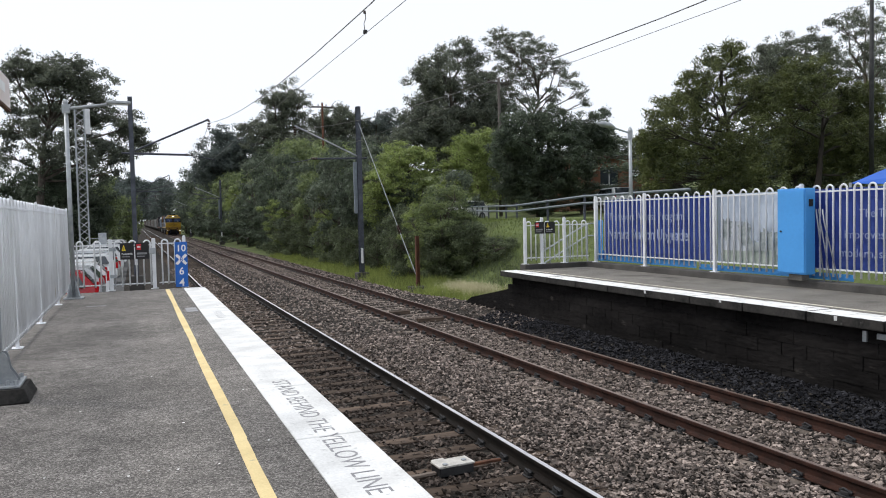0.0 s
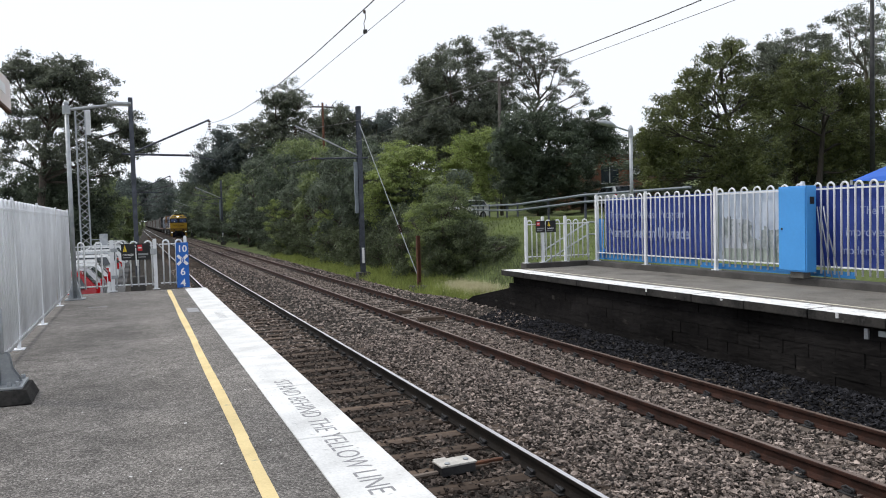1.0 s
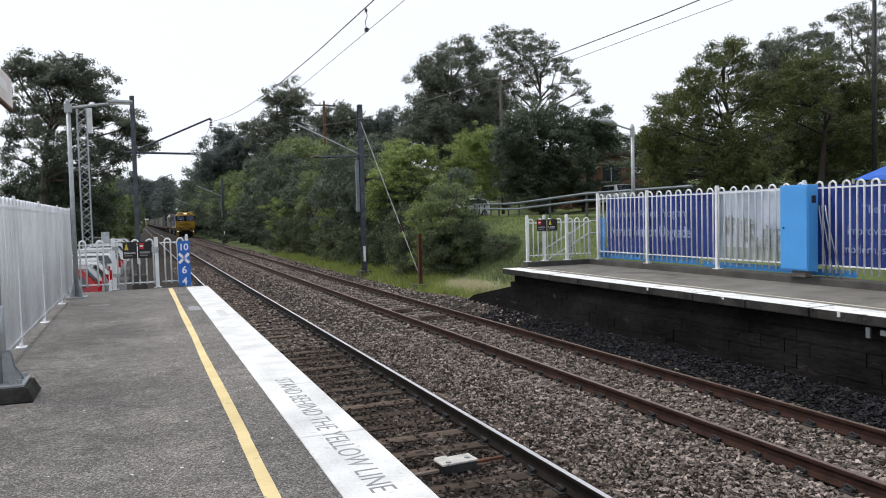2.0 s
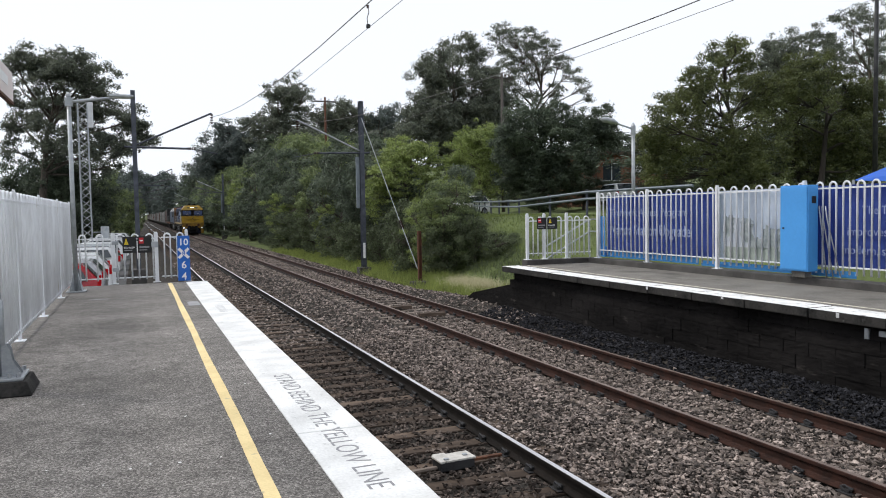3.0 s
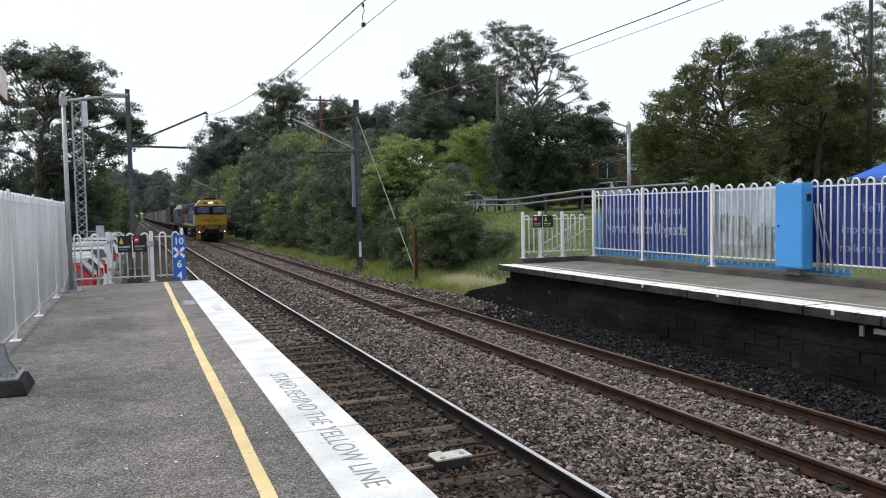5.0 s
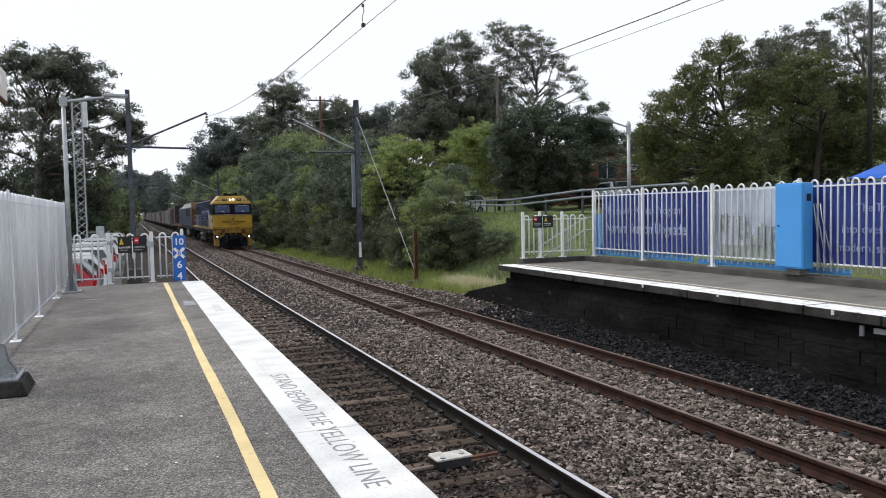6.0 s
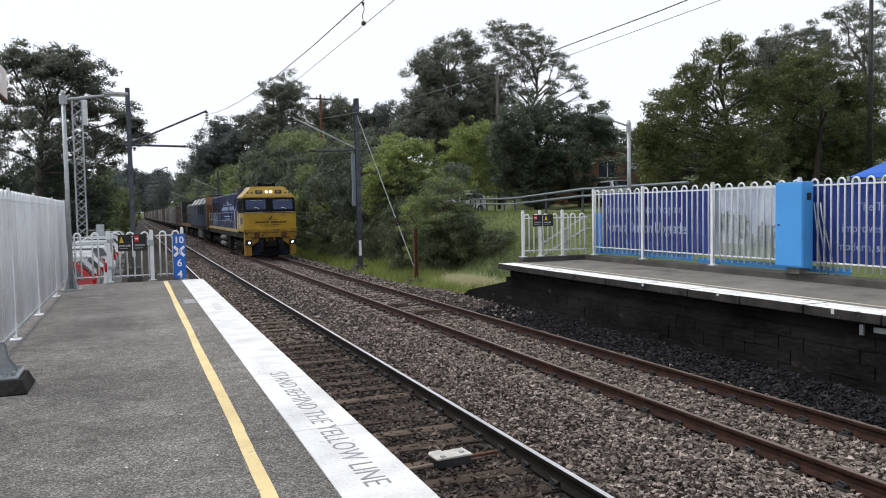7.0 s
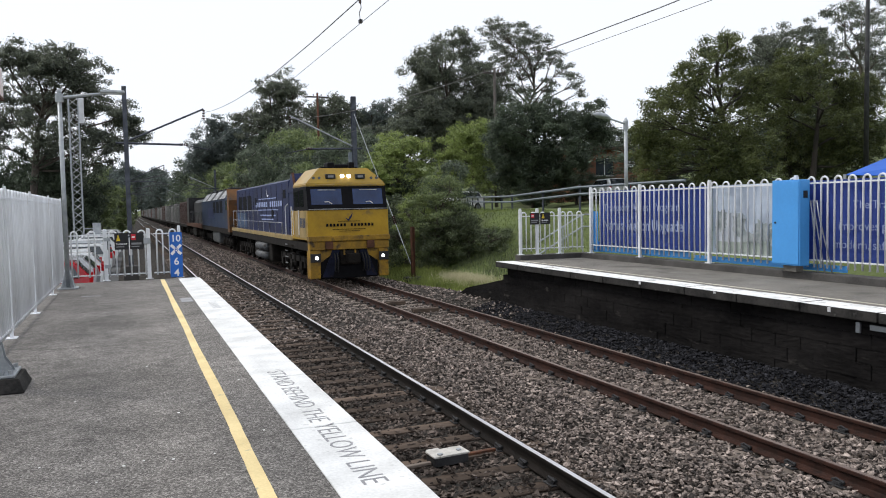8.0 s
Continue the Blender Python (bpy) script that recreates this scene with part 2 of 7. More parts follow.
BARK = mat("eucalypt_bark", (0.13, 0.108, 0.09), (0.05, 0.042, 0.036), 0.9, scale=2, fine=14, bump=0.5, bdist=0.04, stretch=(1, 1, 0.25))
# Leaf tones below are lifted and blued to carry a thin veil of haze.
LEAF_EUC = leaf_mat("eucalypt_leaves", (0.06, 0.073, 0.062), (0.175, 0.192, 0.14), 0.36)
# Blue-grey leaves, bluer and paler to paint in the distance haze.
LEAF_FAR_HAZE = leaf_mat("haze_blue_grey_forest_leaves", (0.062, 0.08, 0.082), (0.15, 0.178, 0.162), 0.38)
LEAF_DARK = leaf_mat("dark_leaves", (0.03, 0.042, 0.032), (0.12, 0.152, 0.098), 0.32)
# Wide dark-to-pale range paints deep gaps and grey glints on these leaves.
LEAF_GREY = leaf_mat("grey_green_leaves", (0.02, 0.032, 0.021), (0.18, 0.215, 0.15), 0.25)
LEAF_WEED = leaf_mat("weed_leaves", (0.032, 0.044, 0.026), (0.16, 0.192, 0.1), 0.32)
LEAF_MID = leaf_mat("mid_green_leaves", (0.055, 0.075, 0.038), (0.245, 0.3, 0.13), 0.38)
LEAF_BRIGHT = leaf_mat("fresh_green_leaves", (0.08, 0.11, 0.034), (0.33, 0.4, 0.13), 0.38)
LEAF_OLIVE = leaf_mat("olive_leaves", (0.032, 0.044, 0.021), (0.155, 0.175, 0.062), 0.34)
GRASS = leaf_mat("grass_blades", (0.1, 0.13, 0.034), (0.34, 0.39, 0.11), 0.42)
BANK_GRASS = leaf_mat("short_bank_grass", (0.06, 0.085, 0.026), (0.23, 0.28, 0.085), 0.4)
STRAW = leaf_mat("straw_grass", (0.36, 0.33, 0.2), (0.66, 0.62, 0.42), 0.4)
GROUND = mat("grassy_earth", (0.12, 0.155, 0.05), (0.065, 0.08, 0.03), 0.95, scale=0.35, fine=9, bump=0.6, bdist=0.05, spots=((0.11, 0.085, 0.05), 0.3, 0.6))
BITUMEN = mat("car_park_bitumen", (0.075, 0.075, 0.077), (0.045, 0.045, 0.046), 0.9, scale=0.5, fine=50)
BRICK = mat("orange_brick", (0.22, 0.105, 0.065), (0.14, 0.065, 0.042), 0.9, scale=1.5, fine=20, bump=0.2)
ROOF_TILE = mat("brown_roof", (0.12, 0.075, 0.055), (0.07, 0.045, 0.035), 0.8)
GLASS_DARK = mat("dark_window_glass", (0.03, 0.04, 0.05), (0.02, 0.028, 0.035), 0.08, bump=0, spec=0.8)
# Blue base colour paints the reflection into the windscreens.
CAB_GLASS = mat("cab_glass_blue_reflection", (0.016, 0.042, 0.13), (0.006, 0.016, 0.06), 0.12, bump=0, spec=0.4, scale=1)
# Yellow is lowered to carry the shade on the front of the nose.
LOCO_YELLOW = mat("locomotive_yellow", (0.4, 0.24, 0.012), (0.28, 0.165, 0.01), 0.42, scale=1.2, fine=9, bump=0.03, spots=((0.2, 0.125, 0.03), 3.5, 0.62))
LOCO_GRIMY = mat("grimy_locomotive_yellow", (0.33, 0.185, 0.014), (0.13, 0.075, 0.016), 0.6, scale=2.5, fine=14, bump=0.06, spots=((0.05, 0.032, 0.02), 3.2, 0.55))
# Dull grey, lowered to include the shade beneath the locomotive.
RESERVOIR = mat("dull_grey_reservoir", (0.12, 0.125, 0.13), (0.06, 0.062, 0.065), 0.6, 0.3, scale=4, fine=30, bump=0.05, spots=((0.04, 0.035, 0.03), 5, 0.56))
SIDE_GLASS = mat("dark_cab_side_glass", (0.006, 0.007, 0.009), (0.004, 0.005, 0.006), 0.15, bump=0, spec=0.12)
LOCO_ROOF = mat("cab_roof_yellow", (0.38, 0.235, 0.02), (0.28, 0.17, 0.018), 0.35, scale=1.2, fine=12, bump=0.03, spec=0.45, spots=((0.22, 0.15, 0.045), 4, 0.62))
LOCO_CREAM = mat("sun_bleached_yellow", (0.34, 0.245, 0.1), (0.19, 0.14, 0.06), 0.55, scale=1.5, fine=20, bump=0.03)
LOCO_BLUE = mat("locomotive_blue", (0.012, 0.021, 0.085), (0.006, 0.011, 0.042), 0.5, scale=1.2, fine=14, bump=0.05, spots=((0.032, 0.036, 0.06), 2.4, 0.6), spec=0.22)
LOCO_GREYBLUE = mat("faded_blue_grey", (0.022, 0.04, 0.085), (0.01, 0.018, 0.04), 0.55, scale=1.2, fine=12, bump=0.05, spots=((0.07, 0.066, 0.062), 2.0, 0.6), spec=0.22)
LOCO_PALE_BLUE = mat("faded_light_blue", (0.06, 0.11, 0.2), (0.035, 0.06, 0.12), 0.55, scale=2, fine=14, bump=0.05, spots=((0.16, 0.17, 0.18), 3, 0.62))
LOCO_BLACK = mat("locomotive_black", (0.007, 0.007, 0.009), (0.004, 0.004, 0.005), 0.6, bump=0, spec=0.08)
LOCO_NAVY = mat("grimy_navy_steel", (0.012, 0.015, 0.036), (0.006, 0.007, 0.014), 0.7, scale=3, fine=20, bump=0.05, spec=0.12, spots=((0.05, 0.032, 0.02), 4.0, 0.6))
LOCO_ORANGE = mat("locomotive_orange", (0.145, 0.062, 0.015), (0.075, 0.033, 0.01), 0.6, scale=1.6, fine=14, bump=0.05, spots=((0.04, 0.032, 0.028), 2.2, 0.58))
LOCO_SILVER = mat("silver_roof", (0.42, 0.43, 0.44), (0.14, 0.14, 0.15), 0.5, 0.2, scale=2.5, fine=20, bump=0.03)
# Grime colour deepened so it also holds the shadow of the undersides.
UNDERFRAME = mat("grimy_shaded_underframe", (0.02, 0.017, 0.015), (0.007, 0.006, 0.005), 0.85, scale=3, fine=30, bump=0.3, spec=0.15)
WAGON_BROWN = mat("wagon_brown", (0.07, 0.038, 0.032), (0.04, 0.022, 0.02), 0.75, scale=1.5, each=0.2)
WAGON_GREY = mat("wagon_pale_grey", (0.16, 0.158, 0.155), (0.085, 0.083, 0.08), 0.75, scale=1.5, each=0.35)
WAGON_RED = mat("wagon_red", (0.1, 0.04, 0.036), (0.06, 0.027, 0.025), 0.75, scale=1.5, each=0.2)
LAMP_ON = glow("lit_headlamp", (1.0, 1.0, 1.0), 4.0)
CAR_WHITE = mat("white_car_paint", (0.78, 0.79, 0.8), (0.74, 0.75, 0.76), 0.25, bump=0, coat=0.5)
CAR_SILVER = mat("silver_car_paint", (0.5, 0.52, 0.54), (0.46, 0.48, 0.5), 0.3, 0.4, bump=0, coat=0.5)
CAR_RED = mat("red_car_paint", (0.42, 0.02, 0.03), (0.36, 0.018, 0.025), 0.25, bump=0, coat=0.5)
RUBBER = mat("black_rubber", (0.02, 0.02, 0.02), None, 0.8, bump=0)
TAIL_RED = mat("red_tail_lamp", (0.5, 0.01, 0.015), None, 0.2, bump=0)
TARP = mat("blue_shade_sail", (0.016, 0.11, 0.5), (0.012, 0.085, 0.4), 0.5, scale=1, fine=6)
WIRE = mat("tarnished_copper_wire", (0.2, 0.19, 0.18), None, 0.45, 0.7, bump=0)
PORCELAIN = mat("brown_porcelain", (0.08, 0.05, 0.045), None, 0.25, bump=0)


# ---- mesh helpers ----
def part(name, bm, material, parent=None, label="", smooth=False):
    me = bm if isinstance(bm, bpy.types.Mesh) else bpy.data.meshes.new(name)
    if not isinstance(bm, bpy.types.Mesh):
        bm.normal_update()
        bm.to_mesh(me)
        bm.free()
    if material and not me.materials:
        me.materials.append(material)
    if smooth:
        me.polygons.foreach_set("use_smooth", [True] * len(me.polygons))
    ob = new(name, me)
    if parent:
        ob.parent = parent
    return tagged(ob, label)


def thing(name, x, y, z, label, category, group="", kind="", rz=0.0):
    ob = new(name)
    ob.empty_display_size = 0.2
    ob.matrix_basis = pose(x, y, z, 0, 0, rz)
    return tagged(ob, label, category, group, kind)


def box(bm, x0, x1, y0, y1, z0, z1, bevel=0.0):
    g = bmesh.ops.create_cube(bm, size=1.0, matrix=Matrix.LocRotScale(((x0 + x1) / 2, (y0 + y1) / 2, (z0 + z1) / 2), None, (abs(x1 - x0), abs(y1 - y0), abs(z1 - z0))))
    if bevel:
        es = list({e for v in g["verts"] for e in v.link_edges})
        bmesh.ops.bevel(bm, geom=es, offset=bevel, segments=2, affect="EDGES", profile=0.5)
    return bm


def boxes(*rows, bevel=0.0):
    bm = bmesh.new()
    for r in rows:
        box(bm, *r, bevel=bevel)
    return bm


def tube(bm, pts, radii, n=8, cap=True):
    pts = [Vector(p) for p in pts]
    if isinstance(radii, (int, float)):
        radii = [radii] * len(pts)
    rings, ref = [], None
    for i, p in enumerate(pts):
        d = (pts[min(i + 1, len(pts) - 1)] - pts[max(i - 1, 0)]).normalized()
        if ref is None:
            ref = Vector((1, 0, 0)) if abs(d.x) < 0.8 else Vector((0, 1, 0))
        u = (ref - d * ref.dot(d)).normalized()
        ref = u
        w = d.cross(u)
        rings.append([bm.verts.new(p + (u * math.cos(a) + w * math.sin(a)) * radii[i]) for a in (2 * math.pi * k / n for k in range(n))])
    for r0, r1 in zip(rings, rings[1:]):
        for k in range(n):
            bm.faces.new((r0[k], r0[(k + 1) % n], r1[(k + 1) % n], r1[k]))
    if cap:
        bm.faces.new(rings[0][::-1])
        bm.faces.new(rings[-1])
    return bm


def tubes(*rows, n=8):
    bm = bmesh.new()
    for pts, r in rows:
        tube(bm, pts, r, n)
    return bm


def prism(bm, outline, y0, y1, axis="y"):
    """A solid: an outline in the two other axes, drawn out along one axis."""
    def at(a, b, c):
        return (a, c, b) if axis == "y" else ((c, a, b) if axis == "x" else (a, b, c))
    f = [bm.verts.new(at(a, b, y0)) for a, b in outline]
    g = [bm.verts.new(at(a, b, y1)) for a, b in outline]
    k = len(outline)
    bm.faces.new(f)
    bm.faces.new(g[::-1])
    for i in range(k):
        bm.faces.new((f[i], g[i], g[(i + 1) % k], f[(i + 1) % k]))
    bmesh.ops.recalc_face_normals(bm, faces=bm.faces[:])
    return bm


def np_mesh(name, verts, faces, material, smooth=False):
    me = bpy.data.meshes.new(name)
    verts, faces = np.asarray(verts, np.float32), np.asarray(faces, np.int32)
    k = faces.shape[1]
    me.vertices.add(len(verts))
    me.vertices.foreach_set("co", verts.ravel())
    me.loops.add(faces.size)
    me.loops.foreach_set("vertex_index", faces.ravel())
    me.polygons.add(len(faces))
    me.polygons.foreach_set("loop_start", np.arange(0, faces.size, k, dtype=np.int32))
    me.polygons.foreach_set("loop_total", np.full(len(faces), k, np.int32))
    me.polygons.foreach_set("use_smooth", np.full(len(faces), smooth))
    me.update(calc_edges=True)
    if material:
        me.materials.append(material)
    return me


def lettering(text, size, material, align="LEFT", bold=0.0, name="lettering"):
    cu = bpy.data.curves.new(name, "FONT")
    cu.body, cu.size, cu.align_x, cu.extrude, cu.offset, cu.resolution_u = text, size, align, 0.002, bold, 3
    ob = bpy.data.objects.new(name, cu)
    scene.collection.objects.link(ob)
    me = bpy.data.meshes.new_from_object(ob.evaluated_get(bpy.context.evaluated_depsgraph_get()))
    bpy.data.objects.remove(ob)
    me.name = name
    me.materials.clear()
    me.materials.append(material)
    return me


# ---- the ground: one sheet to the horizon ----
def step(a, b, v):
    t = np.clip((v - a) / (b - a), 0, 1)
    return t * t * (3 - 2 * t)


def ground_z(x, y):
    x, y = np.asarray(x, float), np.asarray(y, float)
    z = np.full(np.broadcast(x, y).shape, -1.42)
    right = step(10.2, 12.0, x) * 0.12 + step(11.5, 17.5, x) * 2.6
    right = right + np.clip(x - 27, 0, 400) * 0.07
    hill = step(120, 420, y) * step(8, 60, x) * 16 + step(260, 700, y) * step(60, -40, x) * 7
    hill = hill * (1 - np.exp(-((x - 5) / 9.0) ** 2))
    lumps = 0.12 * np.sin(x * 0.9 + y * 0.35) * np.sin(y * 0.53 - x * 0.21) * step(10.5, 13, x)
    return z + right + hill + lumps


def build_ground():
    gx = np.unique(np.concatenate([np.linspace(-1600, -60, 20), np.linspace(-60, -4, 20), np.linspace(-4, 30, 86), np.linspace(30, 120, 40), np.linspace(120, 1600, 20)]))
    gy = np.unique(np.concatenate([np.linspace(-400, -20, 10), np.linspace(-20, 80, 150), np.linspace(80, 300, 60), np.linspace(300, 2400, 30)]))
    X, Y = np.meshgrid(gx, gy)
    Z = ground_z(X, Y)
    nx, ny = len(gx), len(gy)
    i = np.arange(nx * ny).reshape(ny, nx)
    f = np.stack([i[:-1, :-1], i[:-1, 1:], i[1:, 1:], i[1:, :-1]], -1).reshape(-1, 4)
    ob = new("ground", np_mesh("ground", np.stack([X, Y, Z], -1).reshape(-1, 3), f, GROUND, True))
    tagged(ob, "grassy earth rising to a bank beside the railway", "ground", kind="structure")


build_ground()


# ---- the two tracks ----
RAIL_OUTLINE = ((-0.07, -0.17), (0.07, -0.17), (0.068, -0.158), (0.018, -0.14), (0.01, -0.125), (0.01, -0.05), (0.036, -0.037), (0.036, -0.006), (0.028, 0), (0.01, 0.001), (-0.028, 0), (-0.036, -0.006), (-0.036, -0.037), (-0.01, -0.05), (-0.01, -0.125), (-0.018, -0.14), (-0.068, -0.158))


def rail_mesh(name, top, side):
    bm = bmesh.new()
    prism(bm, RAIL_OUTLINE, -30, 900)
    me = bpy.data.meshes.new(name)
    bm.normal_update()
    for f in bm.faces:
        f.material_index = 1 if f.normal.z > 0.8 and f.calc_center_median().z > -0.01 and abs(f.calc_center_median().x) < 0.03 else 0
    bm.to_mesh(me)
    bm.free()
    me.materials.append(side)
    me.materials.append(top)
    return me


def clip_mesh():
    bm = bmesh.new()
    box(bm, -0.13, 0.13, -0.09, 0.09, -0.176, -0.162, 0.004)
    for s in (-1, 1):
        box(bm, s * 0.075 - 0.035, s * 0.075 + 0.035, -0.05, 0.05, -0.165, -0.118, 0.012)
        tube(bm, [(s * 0.085, -0.065, -0.13), (s * 0.11, 0, -0.095), (s * 0.085, 0.065, -0.13)], 0.014, 5)
    me = bpy.data.meshes.new("rail_clip")
    bm.to_mesh(me)
    bm.free()
    me.materials.append(DARK_METAL)
    return me


def sleeper_mesh(material):
    bm = bmesh.new()
    box(bm, -1.28, 1.28, -0.115, 0.115, -0.31, -0.176, 0.012)
    for v in bm.verts:
        v.co += Vector((0, noise.noise(v.co * 3) * 0.012, noise.noise(v.co * 5) * 0.006))
    me = bpy.data.meshes.new("sleeper")
    bm.to_mesh(me)
    bm.free()
    me.materials.append(material)
    return me


def build_track(name, cx, near, top, sleeper):
    tr = thing(name, cx, 0, RAIL_Z, "railway track, steel rails on timber sleepers in grey ballast", "railway track", "railway tracks", "structure")
    rm = rail_mesh("rail", top, RAIL_BLACK if near else RAIL_SIDE)
    for s in (-1, 1):
        ob = new("rail", rm)
        ob.parent, ob.location = tr, (s * 0.7525, 0, 0)
    cm, sm = clip_mesh(), sleeper_mesh(sleeper)
    y, rest = 2.2, []
    while y < 180:
        if y < 60:
            o = new("sleeper", sm)
            o.parent = tr
            o.matrix_basis = pose(random.uniform(-0.03, 0.03), y + random.uniform(-0.03, 0.03), random.uniform(-0.008, 0.004), 0, 0, random.uniform(-1, 1))
            for s in (-1, 1):
                if y < 45:
                    c = new("rail_clip", cm)
                    c.parent, c.location = tr, (s * 0.7525, o.location.y, 0)
        else:
            rest.append((-1.28, 1.28, y - 0.115, y + 0.115, -0.31, -0.176))
        y += 0.61
    far = part("far_sleepers", boxes(*rest), sleeper, tr)
    tagged(far, kind="stuff")
    return tr


def stones(name, xs, ys, zs, size, material, label):
    """Loose angular stones: jittered six-cornered lumps with eight faces each."""
    n = len(xs)
    base = np.array([(1, 0, 0), (-1, 0, 0), (0, 1, 0), (0, -1, 0), (0, 0, 1), (0, 0, -1)], float)
    v = base[None] * np.random.uniform(0.6, 1.2, (n, 6, 1)) + np.random.uniform(-0.42, 0.42, (n, 6, 3))
    a, b = np.random.uniform(0, 6.283, n), np.random.uniform(-0.9, 0.9, n)
    ca, sa, cb, sb = np.cos(a), np.sin(a), np.cos(b), np.sin(b)
    x, y, z = v[..., 0] * np.random.uniform(0.7, 1.5, (n, 1)), v[..., 1] * np.random.uniform(0.6, 1.1, (n, 1)), v[..., 2] * np.random.uniform(0.45, 0.8, (n, 1))
    y, z = y * cb[:, None] - z * sb[:, None], y * sb[:, None] + z * cb[:, None]
    x, y = x * ca[:, None] - y * sa[:, None], x * sa[:, None] + y * ca[:, None]
    s = (size * np.random.uniform(0.6, 1.4, n))[:, None]
    v = np.stack([x * s + xs[:, None], y * s + ys[:, None], z * s + zs[:, None]], -1)
    f = np.array([(0, 2, 4), (2, 1, 4), (1, 3, 4), (3, 0, 4), (2, 0, 5), (1, 2, 5), (3, 1, 5), (0, 3, 5)])
    faces = (f[None] + 6 * np.arange(n)[:, None, None]).reshape(-1, 3)
    ob = new(name, np_mesh(name, v.reshape(-1, 3), faces, material))
    return tagged(ob, label, "ballast", kind="stuff")


def bed_z(x, y):
    """The ballast surface: level in the tracks, heaped against the far platform."""
    x, y = np.asarray(x, float), np.asarray(y, float)
    z = np.full(x.shape, RAIL_Z - 0.2)
    z = z + 0.05 * step(4.6, 5.0, x) * step(5.7, 5.3, x)
    heap = step(7.9, 8.8, x) * 0.26 * step(28, 19, y)
    slope = -step(9.0, 10.6, x) * 0.35 - step(1.6, 0.4, x) * 0.1 - step(-0.3, -0.7, x) * 0.15
    return z + heap + slope + 0.015 * np.sin(x * 7 + y * 3) * np.sin(y * 5 - x * 2)


def build_ballast():
    gx = np.linspace(-0.7, 10.8, 76)
    gy = np.unique(np.concatenate([np.linspace(-30, 30, 200), np.linspace(30, 900, 60)]))
    X, Y = np.meshgrid(gx, gy)
    i = np.arange(X.size).reshape(X.shape)
    f = np.stack([i[:-1, :-1], i[:-1, 1:], i[1:, 1:], i[1:, :-1]], -1).reshape(-1, 4)
    ob = new("ballast_bed", np_mesh("ballast_bed", np.stack([X, Y, bed_z(X, Y)], -1).reshape(-1, 3), f, BALLAST_BED_SHADE, True))
    tagged(ob, "grey crushed stone trackbed under both tracks, darkened for the shade between stones", "trackbed", kind="structure")

    def scatter(n, x0, x1, y0, y1, size, p=1.0, bury=0.35):
        xs, ys = np.random.uniform(x0, x1, n), y0 + (y1 - y0) * np.random.uniform(0, 1, n) ** p
        gone = np.zeros(n, bool)
        lift = np.zeros(n)
        for c, b in ((NEAR_X, bury), (FAR_X, 0.75)):
            for s in (-1, 1):
                gone |= abs(xs - (c + s * 0.7525)) < 0.1
            over = (abs(xs - c) < 1.3) & (np.abs(((ys - 2.2 + 0.305) % 0.61) - 0.305) < 0.13)
            foot = abs(abs(xs - c) - 0.7525) < 0.27
            gone |= over & (np.random.uniform(0, 1, n) > np.where(foot, 0.15, b))
            lift += over * 0.02
        xs, ys, lift = xs[~gone], ys[~gone], lift[~gone]
        return xs, ys, bed_z(xs, ys) + lift + np.random.uniform(-0.012, 0.045, len(xs)), size

    xs, ys, zs, s = scatter(17000, 1.5, 4.4, 4.0, 16, 0.03, 1.5, 0.25)
    stones("ballast_stones", xs, ys, zs, s, BALLAST_DARK, "dark oily crushed stone between the rails")
    xs, ys, zs, s = scatter(47000, 3.95, 8.22, 4.0, 17, 0.0275, 1.4)
    stones("ballast_stones", xs, ys, zs, s, BALLAST, "loose grey crushed stone between and beside the rails")
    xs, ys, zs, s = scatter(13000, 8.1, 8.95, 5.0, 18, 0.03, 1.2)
    stones("ballast_stones", xs, ys, zs, s, BALLAST_SOOT_SHADE, "soot-darkened stone heaped against the platform wall, darker still for its shade")
    xs, ys, zs, s = scatter(20000, 1.7, 10.4, 16, 48, 0.042, 1.3)
    stones("ballast_stones", xs, ys, zs, s, BALLAST, "loose grey crushed stone along the distant track")
    xs, ys, zs, s = scatter(8000, 4.0, 9.6, 47, 85, 0.06, 1.2)
    stones("ballast_stones", xs, ys, zs, s, BALLAST, "loose grey crushed stone far along the track")


build_ballast()
build_track("near_track", NEAR_X, True, RAIL_TOP, SLEEPER)
build_track("far_track", FAR_X, False, RAIL_TOP_DULL, SLEEPER_PALE)


